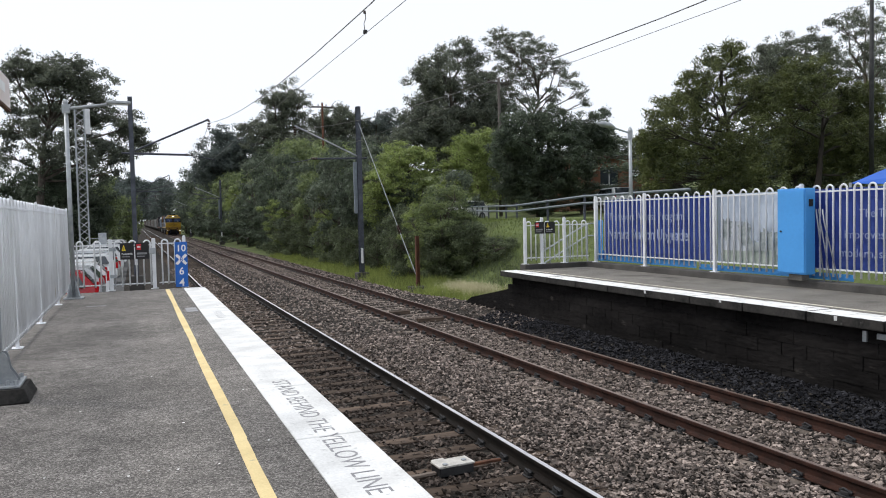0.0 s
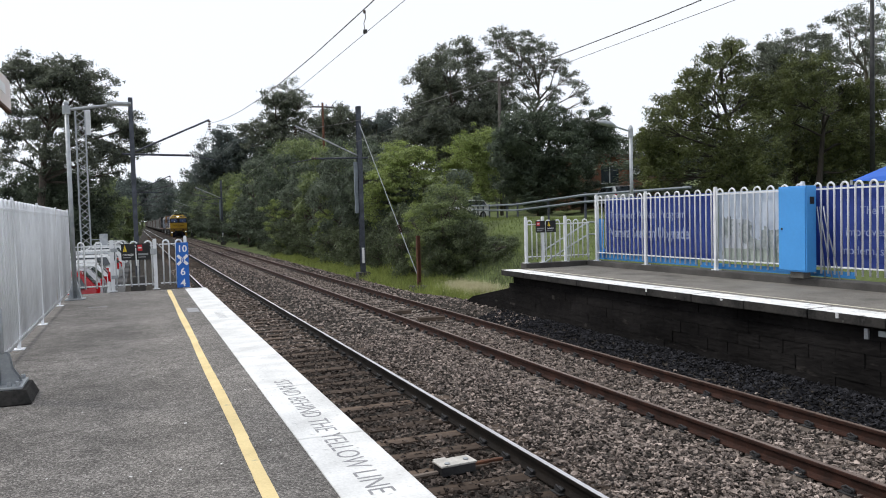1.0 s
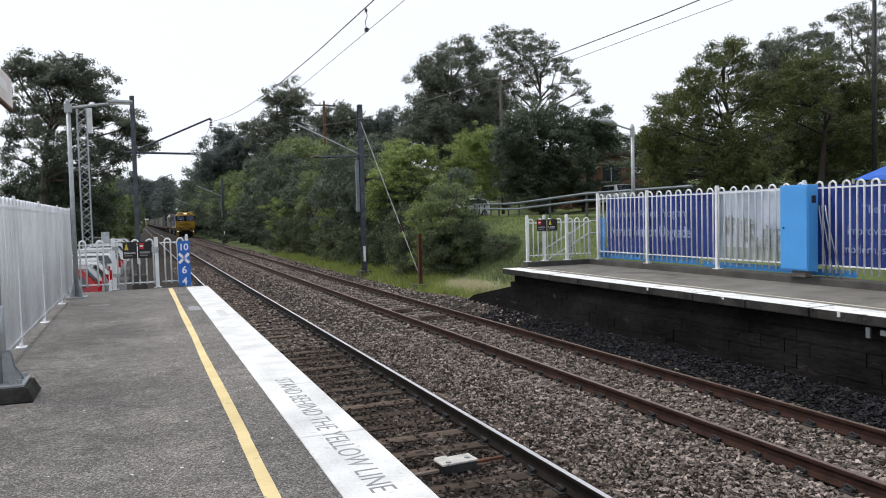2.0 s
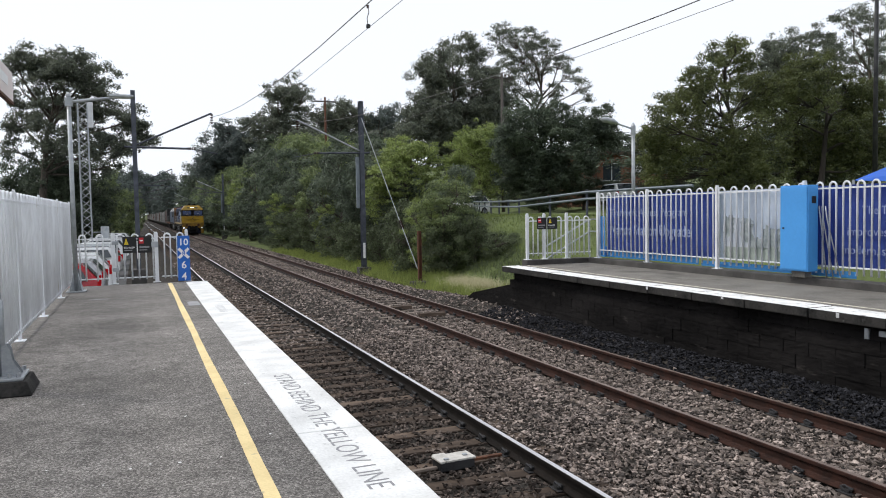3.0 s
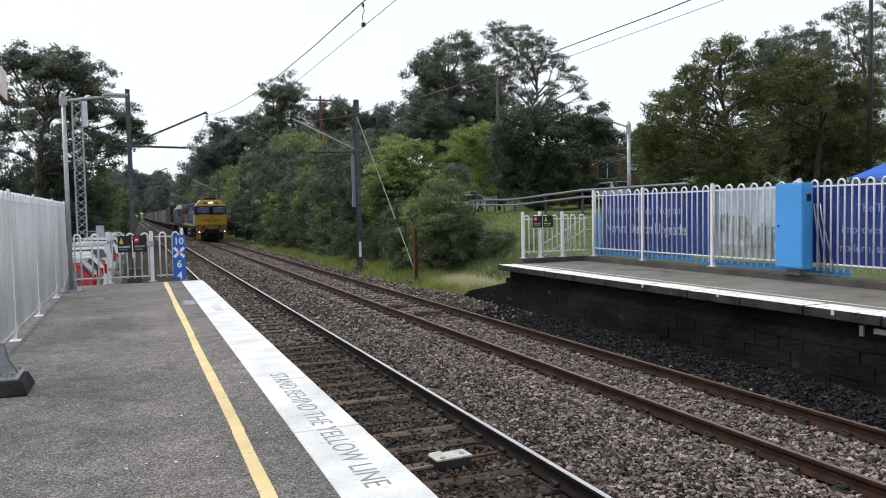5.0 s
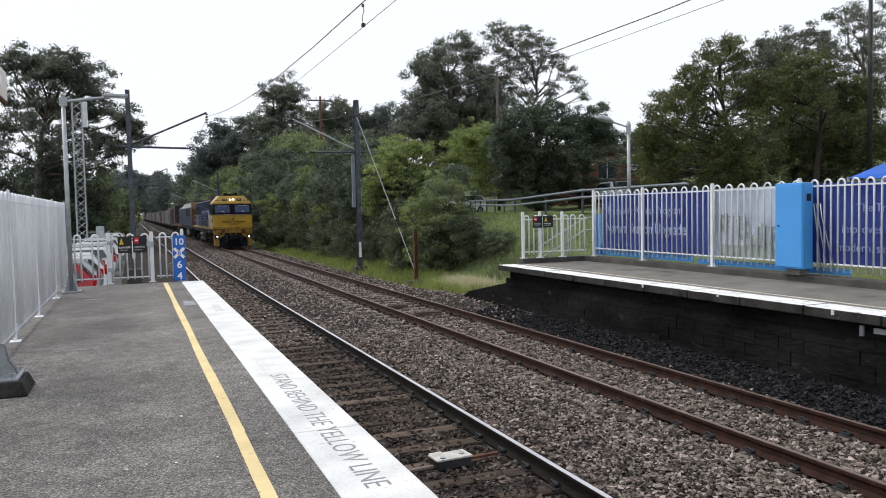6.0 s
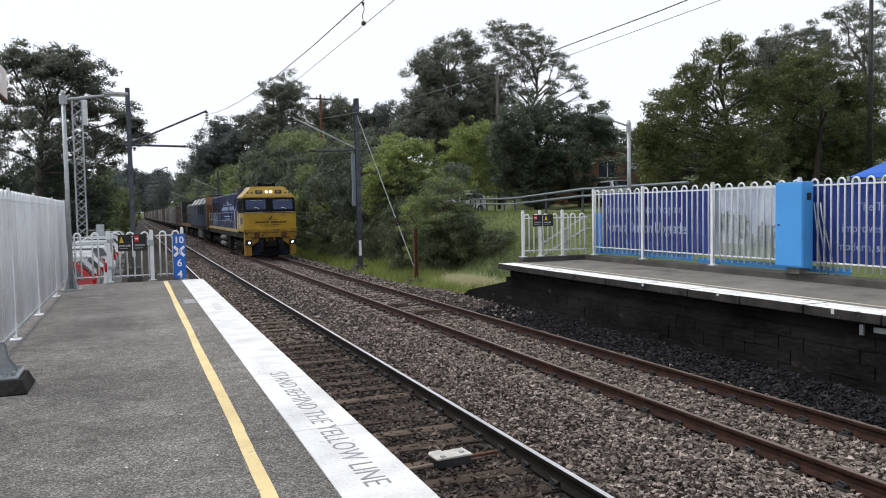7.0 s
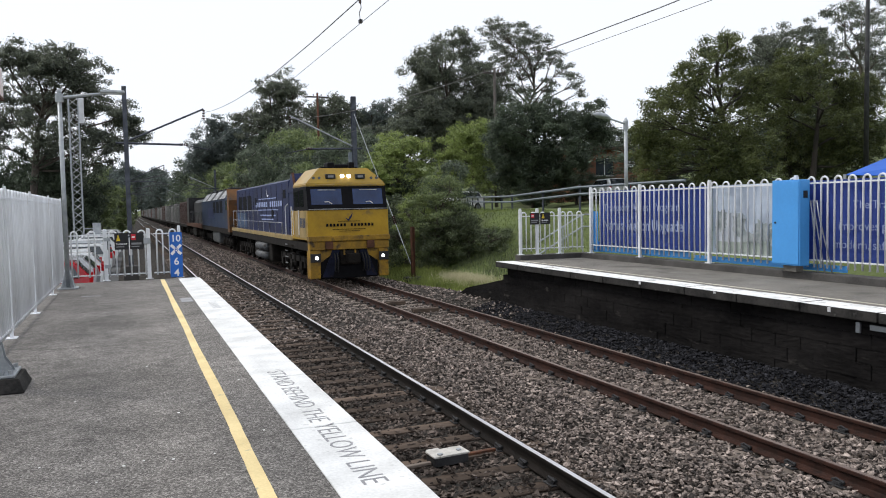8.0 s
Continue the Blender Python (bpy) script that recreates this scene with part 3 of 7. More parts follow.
# ---- the near platform ----
def build_near_platform():
    pf = thing("platform_near", 0, 0, 0, "asphalt station platform with a white painted edge", "platform", "station platforms", "structure")
    part("asphalt", boxes((-1.75, 1.03, -8, 19.62, -0.12, 0.0)), ASPHALT, pf, "worn grey asphalt with darker patches")
    part("retaining_wall", boxes((-1.75, 1.4, -8, 19.62, -1.45, -0.121)), MORTAR, pf)
    y = -7.3
    while y < 19.5:
        y1 = min(y + 1.83, 19.55)
        bm = boxes((1.032, 1.536, y + 0.004, y1 - 0.004, -0.14, 0.004), bevel=0.012)
        part("coping_slab", bm, WHITE_PAINT, pf)
        y += 1.83
    bm = bmesh.new()
    n = 60
    pts = [-8 + 27.45 * i / n for i in range(n + 1)]
    for a, b in zip(pts, pts[1:]):
        wa, wb = 0.005 * math.sin(a * 1.3) + 0.004 * noise.noise((a * 2, 0, 0)), 0.005 * math.sin(b * 1.1) + 0.005 * noise.noise((b * 2, 3, 0))
        box(bm, 0.617 + wa, 0.708 + wb, a, b, -0.002, 0.004)
    part("yellow_line", bm, YELLOW_LINE, pf, "faded yellow safety line")
    me = lettering("STAND BEHIND THE YELLOW LINE", 0.235, STENCIL, "LEFT", -0.002)
    ob = part("stencilled_words", me, None, pf, "grey stencilled words STAND BEHIND THE YELLOW LINE")
    w = max(v.co.x for v in me.vertices)
    ob.matrix_basis = Matrix.Translation((1.2, 7.62, 0.0055)) @ pose(0, 0, 0, 0, 0, -90) @ Matrix.Diagonal((3.42 / w, 1.0, 0.3, 1))
    part("paint_patch", boxes((0.8, 1.0, 14.3, 15.0, -0.002, 0.003), bevel=0.001), STENCIL, pf, "worn pale paint patch")
    part("paint_patch", boxes((-0.95, -0.6, 16.3, 16.38, -0.002, 0.003), bevel=0.001), STENCIL, pf, "worn pale paint scuff")
    rng = random.Random(8)
    for x, y in ((0.02, 5.25), (0.2, 5.2), (0.46, 5.2), (-0.1, 5.2), (-0.25, 4.95), (-0.6, 5.4), (0.3, 6.4), (-0.5, 7.2), (0.85, 5.6), (0.9, 7.4), (0.1, 8.5)):
        part("paint_fleck", tubes(([(x, y, -0.001), (x, y, 0.0025)], rng.uniform(0.006, 0.011)), n=7), WHITE_PAINT, pf)
    bars = bmesh.new()
    for i in range(6):
        box(bars, 1.22, 1.36, 13.1 + i * 0.17, 13.18 + i * 0.17, 0.0045, 0.0062)
    part("worn_stencil", bars, WORN_STENCIL, pf, "worn illegible stencil")


build_near_platform()


# ---- loop-top tubular fences ----
def hoop_mesh(width, z0, z1, r=0.0165, paint=FENCE_WHITE):
    pts = [(-width / 2, 0, z0), (-width / 2, 0, z1 - width / 2)]
    pts += [(-width / 2 * math.cos(a), 0, z1 - width / 2 + width / 2 * math.sin(a)) for a in (math.pi * k / 6 for k in range(1, 6))]
    pts += [(width / 2, 0, z1 - width / 2), (width / 2, 0, z0)]
    bm = bmesh.new()
    tube(bm, pts, r, 6)
    me = bpy.data.meshes.new("hoop")
    bm.to_mesh(me)
    bm.free()
    me.polygons.foreach_set("use_smooth", [True] * len(me.polygons))
    me.materials.append(paint)
    return me


def loop_fence(name, a, b, z, posts, height, top_rail, bottom_rail, label, group="", post_h=None, pitch=0.37, r=0.019, pw=0.035, paint=FENCE_WHITE):
    """A fence from a to b (x, y) at base z: square posts, two rails, pairs of pickets bent over at the top."""
    a, b = Vector((*a, z)), Vector((*b, z))
    run = (b - a).length
    f = thing(name, a.x, a.y, z, label, "fence", group, rz=math.degrees(math.atan2(b.y - a.y, b.x - a.x)))
    post_h = post_h or height + 0.02
    for p in posts:
        part("post", boxes((p - pw, p + pw, -pw, pw, 0.0, post_h), (p - 0.09, p + 0.09, -0.07, 0.07, 0.0, 0.012), (p - pw * 0.8, p + pw * 0.8, -pw * 0.8, pw * 0.8, post_h, post_h + 0.03), bevel=0.006), paint, f)
    for h in (top_rail, bottom_rail):
        part("rail", boxes((0, run, -0.7 * r, 0.7 * r, h - 0.014, h + 0.014), bevel=0.004), paint, f)
    me = hoop_mesh(pitch / 2, 0.09, height, r, paint)
    n = int(run / pitch)
    for i in range(n):
        c = (i + 0.5) * run / n
        if min(abs(c - p) for p in posts) < 0.05:
            c += 0.06
        o = new("hoop", me)
        o.parent, o.location = f, (c, 0, 0)
    return f


def build_fences():
    loop_fence("loop_top_fence", (-1.5, 2.2), (-1.5, 20.0), 0, (0.2, 3.0, 5.9, 9.13, 11.8, 14.85, 17.7), 1.95, 1.84, 0.14, "tall white loop-top steel fence along the platform", "platform fences", pitch=0.3, r=0.022, pw=0.021, paint=STAINED_WHITE)
    # barrier and gate at the platform's end
    loop_fence("loop_top_fence", (-1.44, 19.9), (-0.68, 19.9), 0, (0.02,), 1.2, 1.1, 0.14, "low white loop-top steel fence closing the platform's end", "platform end barriers", pitch=0.26)
    g = loop_fence("end_gate", (-0.58, 19.9), (0.4, 19.9), 0, (0.0, 0.97), 1.19, 1.08, 0.14, "white loop-top steel gate with black warning signs", "platform end barriers", pitch=0.32, pw=0.045)
    for h in (0.3, 0.95):
        part("hinge", boxes((-0.03, 0.12, -0.05, -0.02, h, h + 0.09), bevel=0.008), GALV, g)
    part("latch", boxes((0.86, 1.02, -0.07, -0.03, 0.86, 1.0), bevel=0.01), GALV, g)
    loop_fence("loop_top_fence", (0.5, 19.9), (1.1, 19.9), 0, (0.6,), 1.2, 1.1, 0.14, "short white loop-top fence panel at the platform edge", "platform end barriers", post_h=1.26, pitch=0.28)
    # far platform
    loop_fence("loop_top_fence", (11.42, 17.27), (11.42, 10.4), 0.3, (0.0, 2.11, 4.5, 6.77), 1.72, 1.61, 0.22, "tall white loop-top fence in front of banners", "far platform fences", pitch=0.335)
    loop_fence("loop_top_fence", (11.42, 10.3), (11.42, 3.0), 0.3, (2.3, 4.7), 1.72, 1.61, 0.22, "tall white loop-top fence beside the blue cabinet", "far platform fences", pitch=0.275)
    loop_fence("loop_top_fence", (9.5, 17.75), (11.4, 17.6), 0.3, (0.03, 0.52, 1.18), 1.12, 1.02, 0.16, "white loop-top barrier on the far platform's end", "far platform fences", post_h=1.2, pitch=0.27)


build_fences()


def warning_sign(name, x, y, z, rz, w, h, kind):
    s = thing(name, x, y, z, "black warning sign with a %s symbol, fixed to the barrier" % kind, "sign", "warning signs", rz=rz)
    part("plate", boxes((0, w, -0.004, 0.004, 0, h), bevel=0.003), SIGN_BLACK, s)
    bm = bmesh.new()
    if kind == "yellow triangle":
        prism(bm, [(w * 0.12, h * 0.52), (w * 0.42, h * 0.52), (w * 0.27, h * 0.92)], -0.012, -0.006)
        part("symbol", bm, SIGN_YELLOW, s)
        part("exclamation_bar", boxes((w * 0.26, w * 0.28, -0.014, -0.012, h * 0.56, h * 0.76)), SIGN_BLACK, s)
    else:
        part("symbol", boxes((w * 0.1, w * 0.44, -0.011, -0.006, h * 0.56, h * 0.92), bevel=0.002), SIGN_RED, s)
        part("white_bar", boxes((w * 0.15, w * 0.39, -0.014, -0.0115, h * 0.7, h * 0.78)), SIGN_WHITE, s)
    if kind == "yellow triangle":
        o = part("lettering", lettering("DANGER", h * 0.155, SIGN_WHITE, "LEFT", 0.0005), None, s, "white word DANGER")
        o.matrix_basis = pose(w * 0.1, -0.007, h * 0.28, 90)
    else:
        part("text_bar", boxes((w * 0.12, w * 0.85, -0.008, -0.0045, h * 0.28, h * 0.4)), SIGN_GREY, s)
    part("text_bar", boxes((w * 0.12, w * 0.7, -0.008, -0.0045, h * 0.14, h * 0.2)), SIGN_GREY, s)


warning_sign("warning_sign", -0.37, 19.84, 0.74, 0, 0.31, 0.4, "yellow triangle")
warning_sign("warning_sign", -0.03, 19.84, 0.74, 0, 0.31, 0.4, "red panel")
warning_sign("warning_sign", 9.78, 17.66, 1.1, -4.5, 0.27, 0.31, "red panel")
warning_sign("warning_sign", 10.08, 17.64, 1.1, -4.5, 0.29, 0.31, "yellow triangle")


def build_car_stop_sign():
    s = thing("car_stop_sign", 0.87, 19.7, 0.0, "tall blue car stop marker with white numbers", "sign")
    part("board", boxes((0, 0.29, -0.01, 0.01, 0.02, 1.13), bevel=0.004), SIGN_BLUE, s)
    for text, z, size in (("10", 0.9, 0.23), ("6", 0.33, 0.25), ("4", 0.05, 0.25)):
        me = lettering(text, size, SIGN_WHITE, "CENTER", 0.004)
        o = part("numeral", me, None, s)
        o.matrix_basis = pose(0.145, -0.0125, z, 90)
    for s1 in (-1, 1):
        bar = part("cross_bar", boxes((-0.165, 0.165, -0.003, 0.003, -0.034, 0.034)), SIGN_WHITE, s, "white tape bar over a number")
        bar.matrix_basis = pose(0.145, -0.02 - 0.005 * s1, 0.7, 0, 45 * s1, 0)
    o = part("numeral", lettering("8", 0.16, SIGN_BLUE, "CENTER", 0.001), None, s, "crossed-out number")
    o.matrix_basis = pose(0.145, -0.031, 0.645, 90)
    part("bracket_post", boxes((0.2, 0.26, 0.011, 0.07, 0, 1.25), bevel=0.005), FENCE_WHITE, s)


build_car_stop_sign()


# ---- the far platform ----
def build_far_platform():
    pf = thing("platform_far", 0, 0, 0, "concrete station platform on a near-black masonry wall", "platform", "station platforms", "structure")
    part("deck", boxes((9.22, 11.28, -8, 17.55, -0.05, FAR_PLAT_Z - 0.002)), CONCRETE, pf, "worn grey concrete deck")
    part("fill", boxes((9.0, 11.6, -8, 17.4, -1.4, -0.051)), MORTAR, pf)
    y = 17.62
    while y > -6:
        bm = boxes((8.71, 9.2, y - 1.2, y - 0.012, 0.03, FAR_PLAT_Z), bevel=0.014)
        me = bpy.data.meshes.new("coping_slab")
        bm.normal_update()
        for f in bm.faces:
            f.material_index = 0 if f.normal.z > 0.5 else 1
        bm.to_mesh(me)
        bm.free()
        me.materials.append(WORN_WHITE)
        me.materials.append(COPING_SIDE)
        o = part("coping_slab", me, None, pf)
        o.location.z = random.uniform(-0.004, 0.004)
        y -= 1.21
    part("edge_line", boxes((9.37, 9.42, -8, 17.5, FAR_PLAT_Z - 0.002, FAR_PLAT_Z + 0.002)), PALE_LINE, pf, "thin worn cream line")
    part("kerb", boxes((11.27, 11.6, -8, 17.75, 0.0, 0.3), (9.42, 11.27, 17.55, 17.85, 0.0, 0.3), bevel=0.015), KERB, pf, "dark concrete kerb under the fence")
    part("cable_bracket", boxes((8.86, 8.9, 7.1, 7.16, -0.16, -0.02), (8.86, 8.9, 6.7, 6.95, -0.1, -0.03)), GALV, pf)
    for y, h in ((11.55, 0.07), (7.42, 0.09), (9.6, 0.04)):
        part("paint_drip", boxes((8.703, 8.711, y, y + 0.05, FAR_PLAT_Z - 0.015 - h * 0.7, FAR_PLAT_Z - 0.012), bevel=0.003), WORN_STENCIL, pf, "run of white paint")
    return pf


FAR_PLATFORM = build_far_platform()


def build_end_wall():
    bm = bmesh.new()
    prism(bm, [(17.0, -1.45), (20.6, -1.45), (20.6, -0.98), (20.0, -0.74), (17.0, -0.2)], 8.95, 9.25, "x")
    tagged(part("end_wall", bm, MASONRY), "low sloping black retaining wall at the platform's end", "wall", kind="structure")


build_end_wall()


def build_banners():
    def banner(y0, y1, z0, z1, material, label, x=11.5):
        n = 24
        bm = bmesh.new()
        rows = []
        for i in range(n + 1):
            yy = y0 + (y1 - y0) * i / n
            dx = 0.02 * math.sin(i * 1.7) + 0.015 * math.sin(i * 0.6)
            rows.append([bm.verts.new((x + dx * (0.4 + 0.6 * k / 3), yy, z0 + (z1 - z0) * k / 3)) for k in range(4)])
        for r0, r1 in zip(rows, rows[1:]):
            for k in range(3):
                bm.faces.new((r0[k], r1[k], r1[k + 1], r0[k + 1]))
        bmesh.ops.solidify(bm, geom=bm.faces[:], thickness=0.006)
        b = thing("banner", 0, 0, 0, label, "banner", "banners behind the fence")
        part("cloth", bm, material, b)
        return b

    b1 = banner(17.0, 12.8, 0.5, 1.95, BANNER, "dark blue printed banner tied behind the white fence")
    b2 = banner(12.77, 10.35, 0.5, 1.95, BANNER_PALE, "pale photo-printed banner tied behind the white fence")
    b3 = banner(10.3, 3.0, 0.5, 1.96, BANNER, "dark blue banner with white words behind the fence")
    skirt = thing("banner", 0, 0, 0, "sky blue lower banner strip behind the fence", "banner", "banners behind the fence")
    part("cloth", boxes((11.545, 11.552, 13.5, 17.3, 0.34, 0.62), (11.47, 11.477, 17.02, 17.24, 0.34, 1.42), (11.545, 11.552, 9.5, 13.4, 0.32, 0.44)), BLUE_BOX, skirt)

    def words(text, size, y, z, parent, bold=0.0, wide=None):
        """One part a word, side by side on the banner."""
        made, x = [], 0.0
        for w in text.split(" "):
            me = lettering(w, size, LETTER, "LEFT", bold)
            made.append((w, me, x))
            x += max(v.co.x for v in me.vertices) + 0.27 * size
        k = wide / (x - 0.27 * size) if wide else 1.0
        for w, me, x in made:
            o = part("lettering", me, None, parent, "pale lettering " + w)
            o.matrix_basis = Matrix.Translation((11.455, y - x * k, z)) @ pose(0, 0, 0, 90, 0, -90) @ Matrix.Diagonal((k, 1, 1, 1))

    def print_patch(y, z, w, h, material, label, ragged, x):
        """A flat printed shape with a ragged outline."""
        rng = random.Random(int(y * 100 + z * 10))
        outline = []
        for k in range(28):
            a = 2 * math.pi * k / 28
            q = 1 + rng.uniform(-ragged, ragged)
            outline.append((y + w * q * max(-1, min(1, 1.25 * math.cos(a))), z + h * q * max(-1, min(1, 1.25 * math.sin(a)))))
        part("printed_shape", prism(bmesh.new(), outline, x, x + 0.002, "x"), material, b2, label)

    print_patch(11.5, 0.68, 1.12, 0.16, PRINT_GREEN, "printed grass", 0.03, 11.452)
    print_patch(12.2, 1.08, 0.42, 0.3, PRINT_GREY, "printed building", 0.02, 11.449)
    for k, (y, z, w, h) in enumerate(((12.45, 1.2, 0.14, 0.2), (11.95, 1.12, 0.16, 0.2), (11.3, 1.0, 0.22, 0.2), (10.95, 0.92, 0.2, 0.16), (11.65, 0.88, 0.22, 0.1), (10.65, 1.15, 0.14, 0.26))):
        print_patch(y, z, w, h, PRINT_DARK, "printed trees", 0.3, 11.446 - 0.004 * k)
    words("Transport Access Program", 0.27, 16.72, 1.42, b1, 0, 2.95)
    words("Narara Station Upgrade", 0.36, 16.75, 0.95, b1, 0.006, 3.1)
    words("The Transport", 0.2, 9.33, 1.45, b3)
    words("improves pu", 0.21, 9.62, 1.08, b3)
    words("modern, safe", 0.21, 9.72, 0.76, b3)


build_banners()


def build_cabinet():
    c = thing("electrical_cabinet", 11.2, 10.42, 0.3, "sky blue steel electrical cabinet hung on the fence", "cabinet")
    part("body", boxes((-0.1, 0.14, -0.3, 0.34, 0.12, 1.68), bevel=0.012), BLUE_BOX, c)
    part("door", boxes((-0.115, -0.101, -0.28, 0.32, 0.15, 1.65), bevel=0.004), BLUE_BOX, c)
    part("lock", tubes(([(-0.13, 0.24, 0.9), (-0.116, 0.24, 0.9)], 0.018), n=10), SIGN_BLACK, c)
    part("vent", boxes((-0.02, 0.08, -0.308, -0.301, 1.35, 1.48)), SIGN_BLACK, c)
    part("plinth", boxes((-0.02, 0.16, -0.15, 0.15, 0.0, 0.12), bevel=0.01), CONCRETE, c)


build_cabinet()


def build_conduits():
    c = thing("cable_conduit", 11.33, 10.0, 0.3, "bundle of pale leaning cable conduits beside the cabinet", "conduit")
    for top, foot in ((0.1, -0.06), (0.04, -0.2), (-0.04, -0.36)):
        part("pipe", tubes(([(0, top, 1.3), (0, top - 0.04, 1.05), (0.02, foot, 0.01)], 0.012), n=6), GALV, c, smooth=True)


build_conduits()


def build_ramp_rail():
    r = thing("ramp_handrail", 0, 0, 0, "grey steel handrail sloping down behind the far platform", "handrail")
    foot, head, end = (10.9, 19.2, 0.54), (12.4, 19.2, 1.31), (12.95, 19.2, 1.3)
    for drop in (0.0, 0.36):
        part("rail", tubes(([(x, y, z - drop) for x, y, z in (foot, head, end)], 0.024), n=6), GALV, r)
    for q in (0.15, 0.55, 1.0):
        x, z = foot[0] + (head[0] - foot[0]) * q, foot[2] + (head[2] - foot[2]) * q
        part("post", tubes(([(x, 19.2, float(ground_z(x, 19.2)) - 0.2), (x, 19.2, z)], 0.022), n=6), GALV, r)


build_ramp_rail()


# ---- platform lamps and posts ----
def build_platform_lamp():
    p = thing("platform_lamp", -1.3, 18.28, 0.0, "grey steel platform lamp post with a flat lamp arm", "lamp post")
    part("base_plate", boxes((-0.2, 0.2, -0.2, 0.2, 0, 0.03), bevel=0.006), GALV, p)
    part("pole", tubes(([(0, 0, 0.03), (0, 0, 4.22)], [0.05, 0.043]), n=12), GALV, p, smooth=True)
    part("collar", tubes(([(0, 0, 4.02), (0, 0, 4.2), (0, 0, 4.21), (0, 0, 4.24), (0, 0, 4.28), (0, 0, 4.31)], [0.08, 0.08, 0.04, 0.052, 0.045, 0.02]), n=12), GALV, p)
    bm = bmesh.new()
    for a in range(4):
        m = pose(0, 0, 0, 0, 0, 45 + 90 * a)
        g = bmesh.new()
        prism(g, [(0.05, 0.03), (0.19, 0.03), (0.17, 0.09), (0.06, 0.42)], -0.006, 0.006)
        for f in g.faces:
            bm.faces.new([bm.verts.new(m @ v.co) for v in f.verts])
        g.free()
    part("gussets", bm, GALV, p)
    part("arm", tubes(([(0.05, 0, 4.12), (0.95, 0, 4.25)], [0.035, 0.03])), GALV, p)
    lamp = part("lamp_head", boxes((0.8, 1.3, -0.11, 0.11, 4.24, 4.31), bevel=0.025), GALV, p)
    part("lens", boxes((0.85, 1.25, -0.08, 0.08, 4.232, 4.239)), SIGN_WHITE, lamp)


build_platform_lamp()


def build_sign_post():
    p = thing("sign_post", -1.22, 8.05, 0.075, "grey steel platform sign post on a gusseted base", "sign post")
    bm = boxes((-0.42, 0.27, -0.3, 0.3, -0.075, 0.055), bevel=0.012)
    for v in bm.verts:
        if v.co.z > 0:
            v.co.x, v.co.y = v.co.x * 0.84, v.co.y * 0.84
    part("footing", bm, COPING_SIDE, p, "black rubber footing")
    part("base_plate", boxes((-0.34, 0.19, -0.22, 0.24, 0.056, 0.085), bevel=0.008), GALV, p)
    part("pole", tubes(([(-0.05, 0, 0.08), (-0.05, 0, 3.4)], 0.06), n=14), GALV, p, smooth=True)
    part("sleeve", tubes(([(-0.05, 0, 0.08), (-0.05, 0, 0.78), (-0.05, 0, 0.8)], [0.078, 0.078, 0.062]), n=14), GALV, p, smooth=True)
    for y in (-0.06, 0.06):
        bm = bmesh.new()
        prism(bm, [(0.0, 0.086), (0.16, 0.086), (0.15, 0.12), (0.09, 0.22), (0.07, 0.34), (0.05, 0.37), (0.0, 0.37)], y - 0.006, y + 0.006)
        part("gusset", bm, GALV, p)
    for x, y in ((0.15, -0.17), (0.15, 0.19), (0.08, -0.17)):
        part("bolt", tubes(([(x, y, 0.085), (x, y, 0.125)], 0.02), n=6), GALV, p)
    part("bracket", tubes(([(-0.05, 0, 2.75), (0.2, -0.3, 2.75)], 0.02), n=6), GALV, p)
    board = part("board", boxes((0.2, 0.225, -2.4, -0.3, 2.58, 2.84), bevel=0.004), SIGN_PALE, p, "pale pink-white sign board")
    part("edge_trim", boxes((0.195, 0.23, -2.4, -0.3, 2.555, 2.579)), RUST, board, "dark lower edge")
    part("text_bars", boxes((0.226, 0.229, -1.6, -0.6, 2.68, 2.76)), SIGN_WHITE, board)


build_sign_post()


def street_lamp(x, y, z, h):
    p = thing("street_lamp", x, y, z, "grey street lamp post with a rounded lamp head", "lamp post")
    part("pole", tubes(([(0, 0, 0), (0, 0, h)], [0.07, 0.055]), n=10), GALV, p, smooth=True)
    part("collar", tubes(([(0, 0, h - 0.3), (0, 0, h), (0, 0, h + 0.12)], [0.085, 0.085, 0.03]), n=10), GALV, p)
    part("arm", tubes(([(0, 0, h - 0.1), (-0.9, -0.1, h + 0.1)], 0.03)), GALV, p)
    part("lamp_head", tubes(([(-0.7, -0.08, h + 0.08), (-0.9, -0.1, h + 0.13), (-1.25, -0.12, h + 0.18), (-1.4, -0.13, h + 0.19)], [0.04, 0.095, 0.1, 0.04]), n=10), GALV, p, smooth=True)


street_lamp(16.0, 22.0, 0.9, 3.55)


# ---- electric masts and wires ----
def i_beam(bm, x, y, z0, z1, w=0.22, t=0.02):
    box(bm, x - w / 2, x + w / 2, y - w / 2, y - w / 2 + t, z0, z1)
    box(bm, x - w / 2, x + w / 2, y + w / 2 - t, y + w / 2, z0, z1)
    box(bm, x - t / 2, x + t / 2, y - w / 2 + t, y + w / 2 - t, z0, z1)
    return bm


def insulator(bm, p, d, n=4):
    p, d = Vector(p), Vector(d)
    for i in range(n):
        c = p + d * i / n
        tube(bm, [c, c + d * 0.25 / n, c + d * 0.6 / n], [0.07, 0.07, 0.025], 8)
    return bm


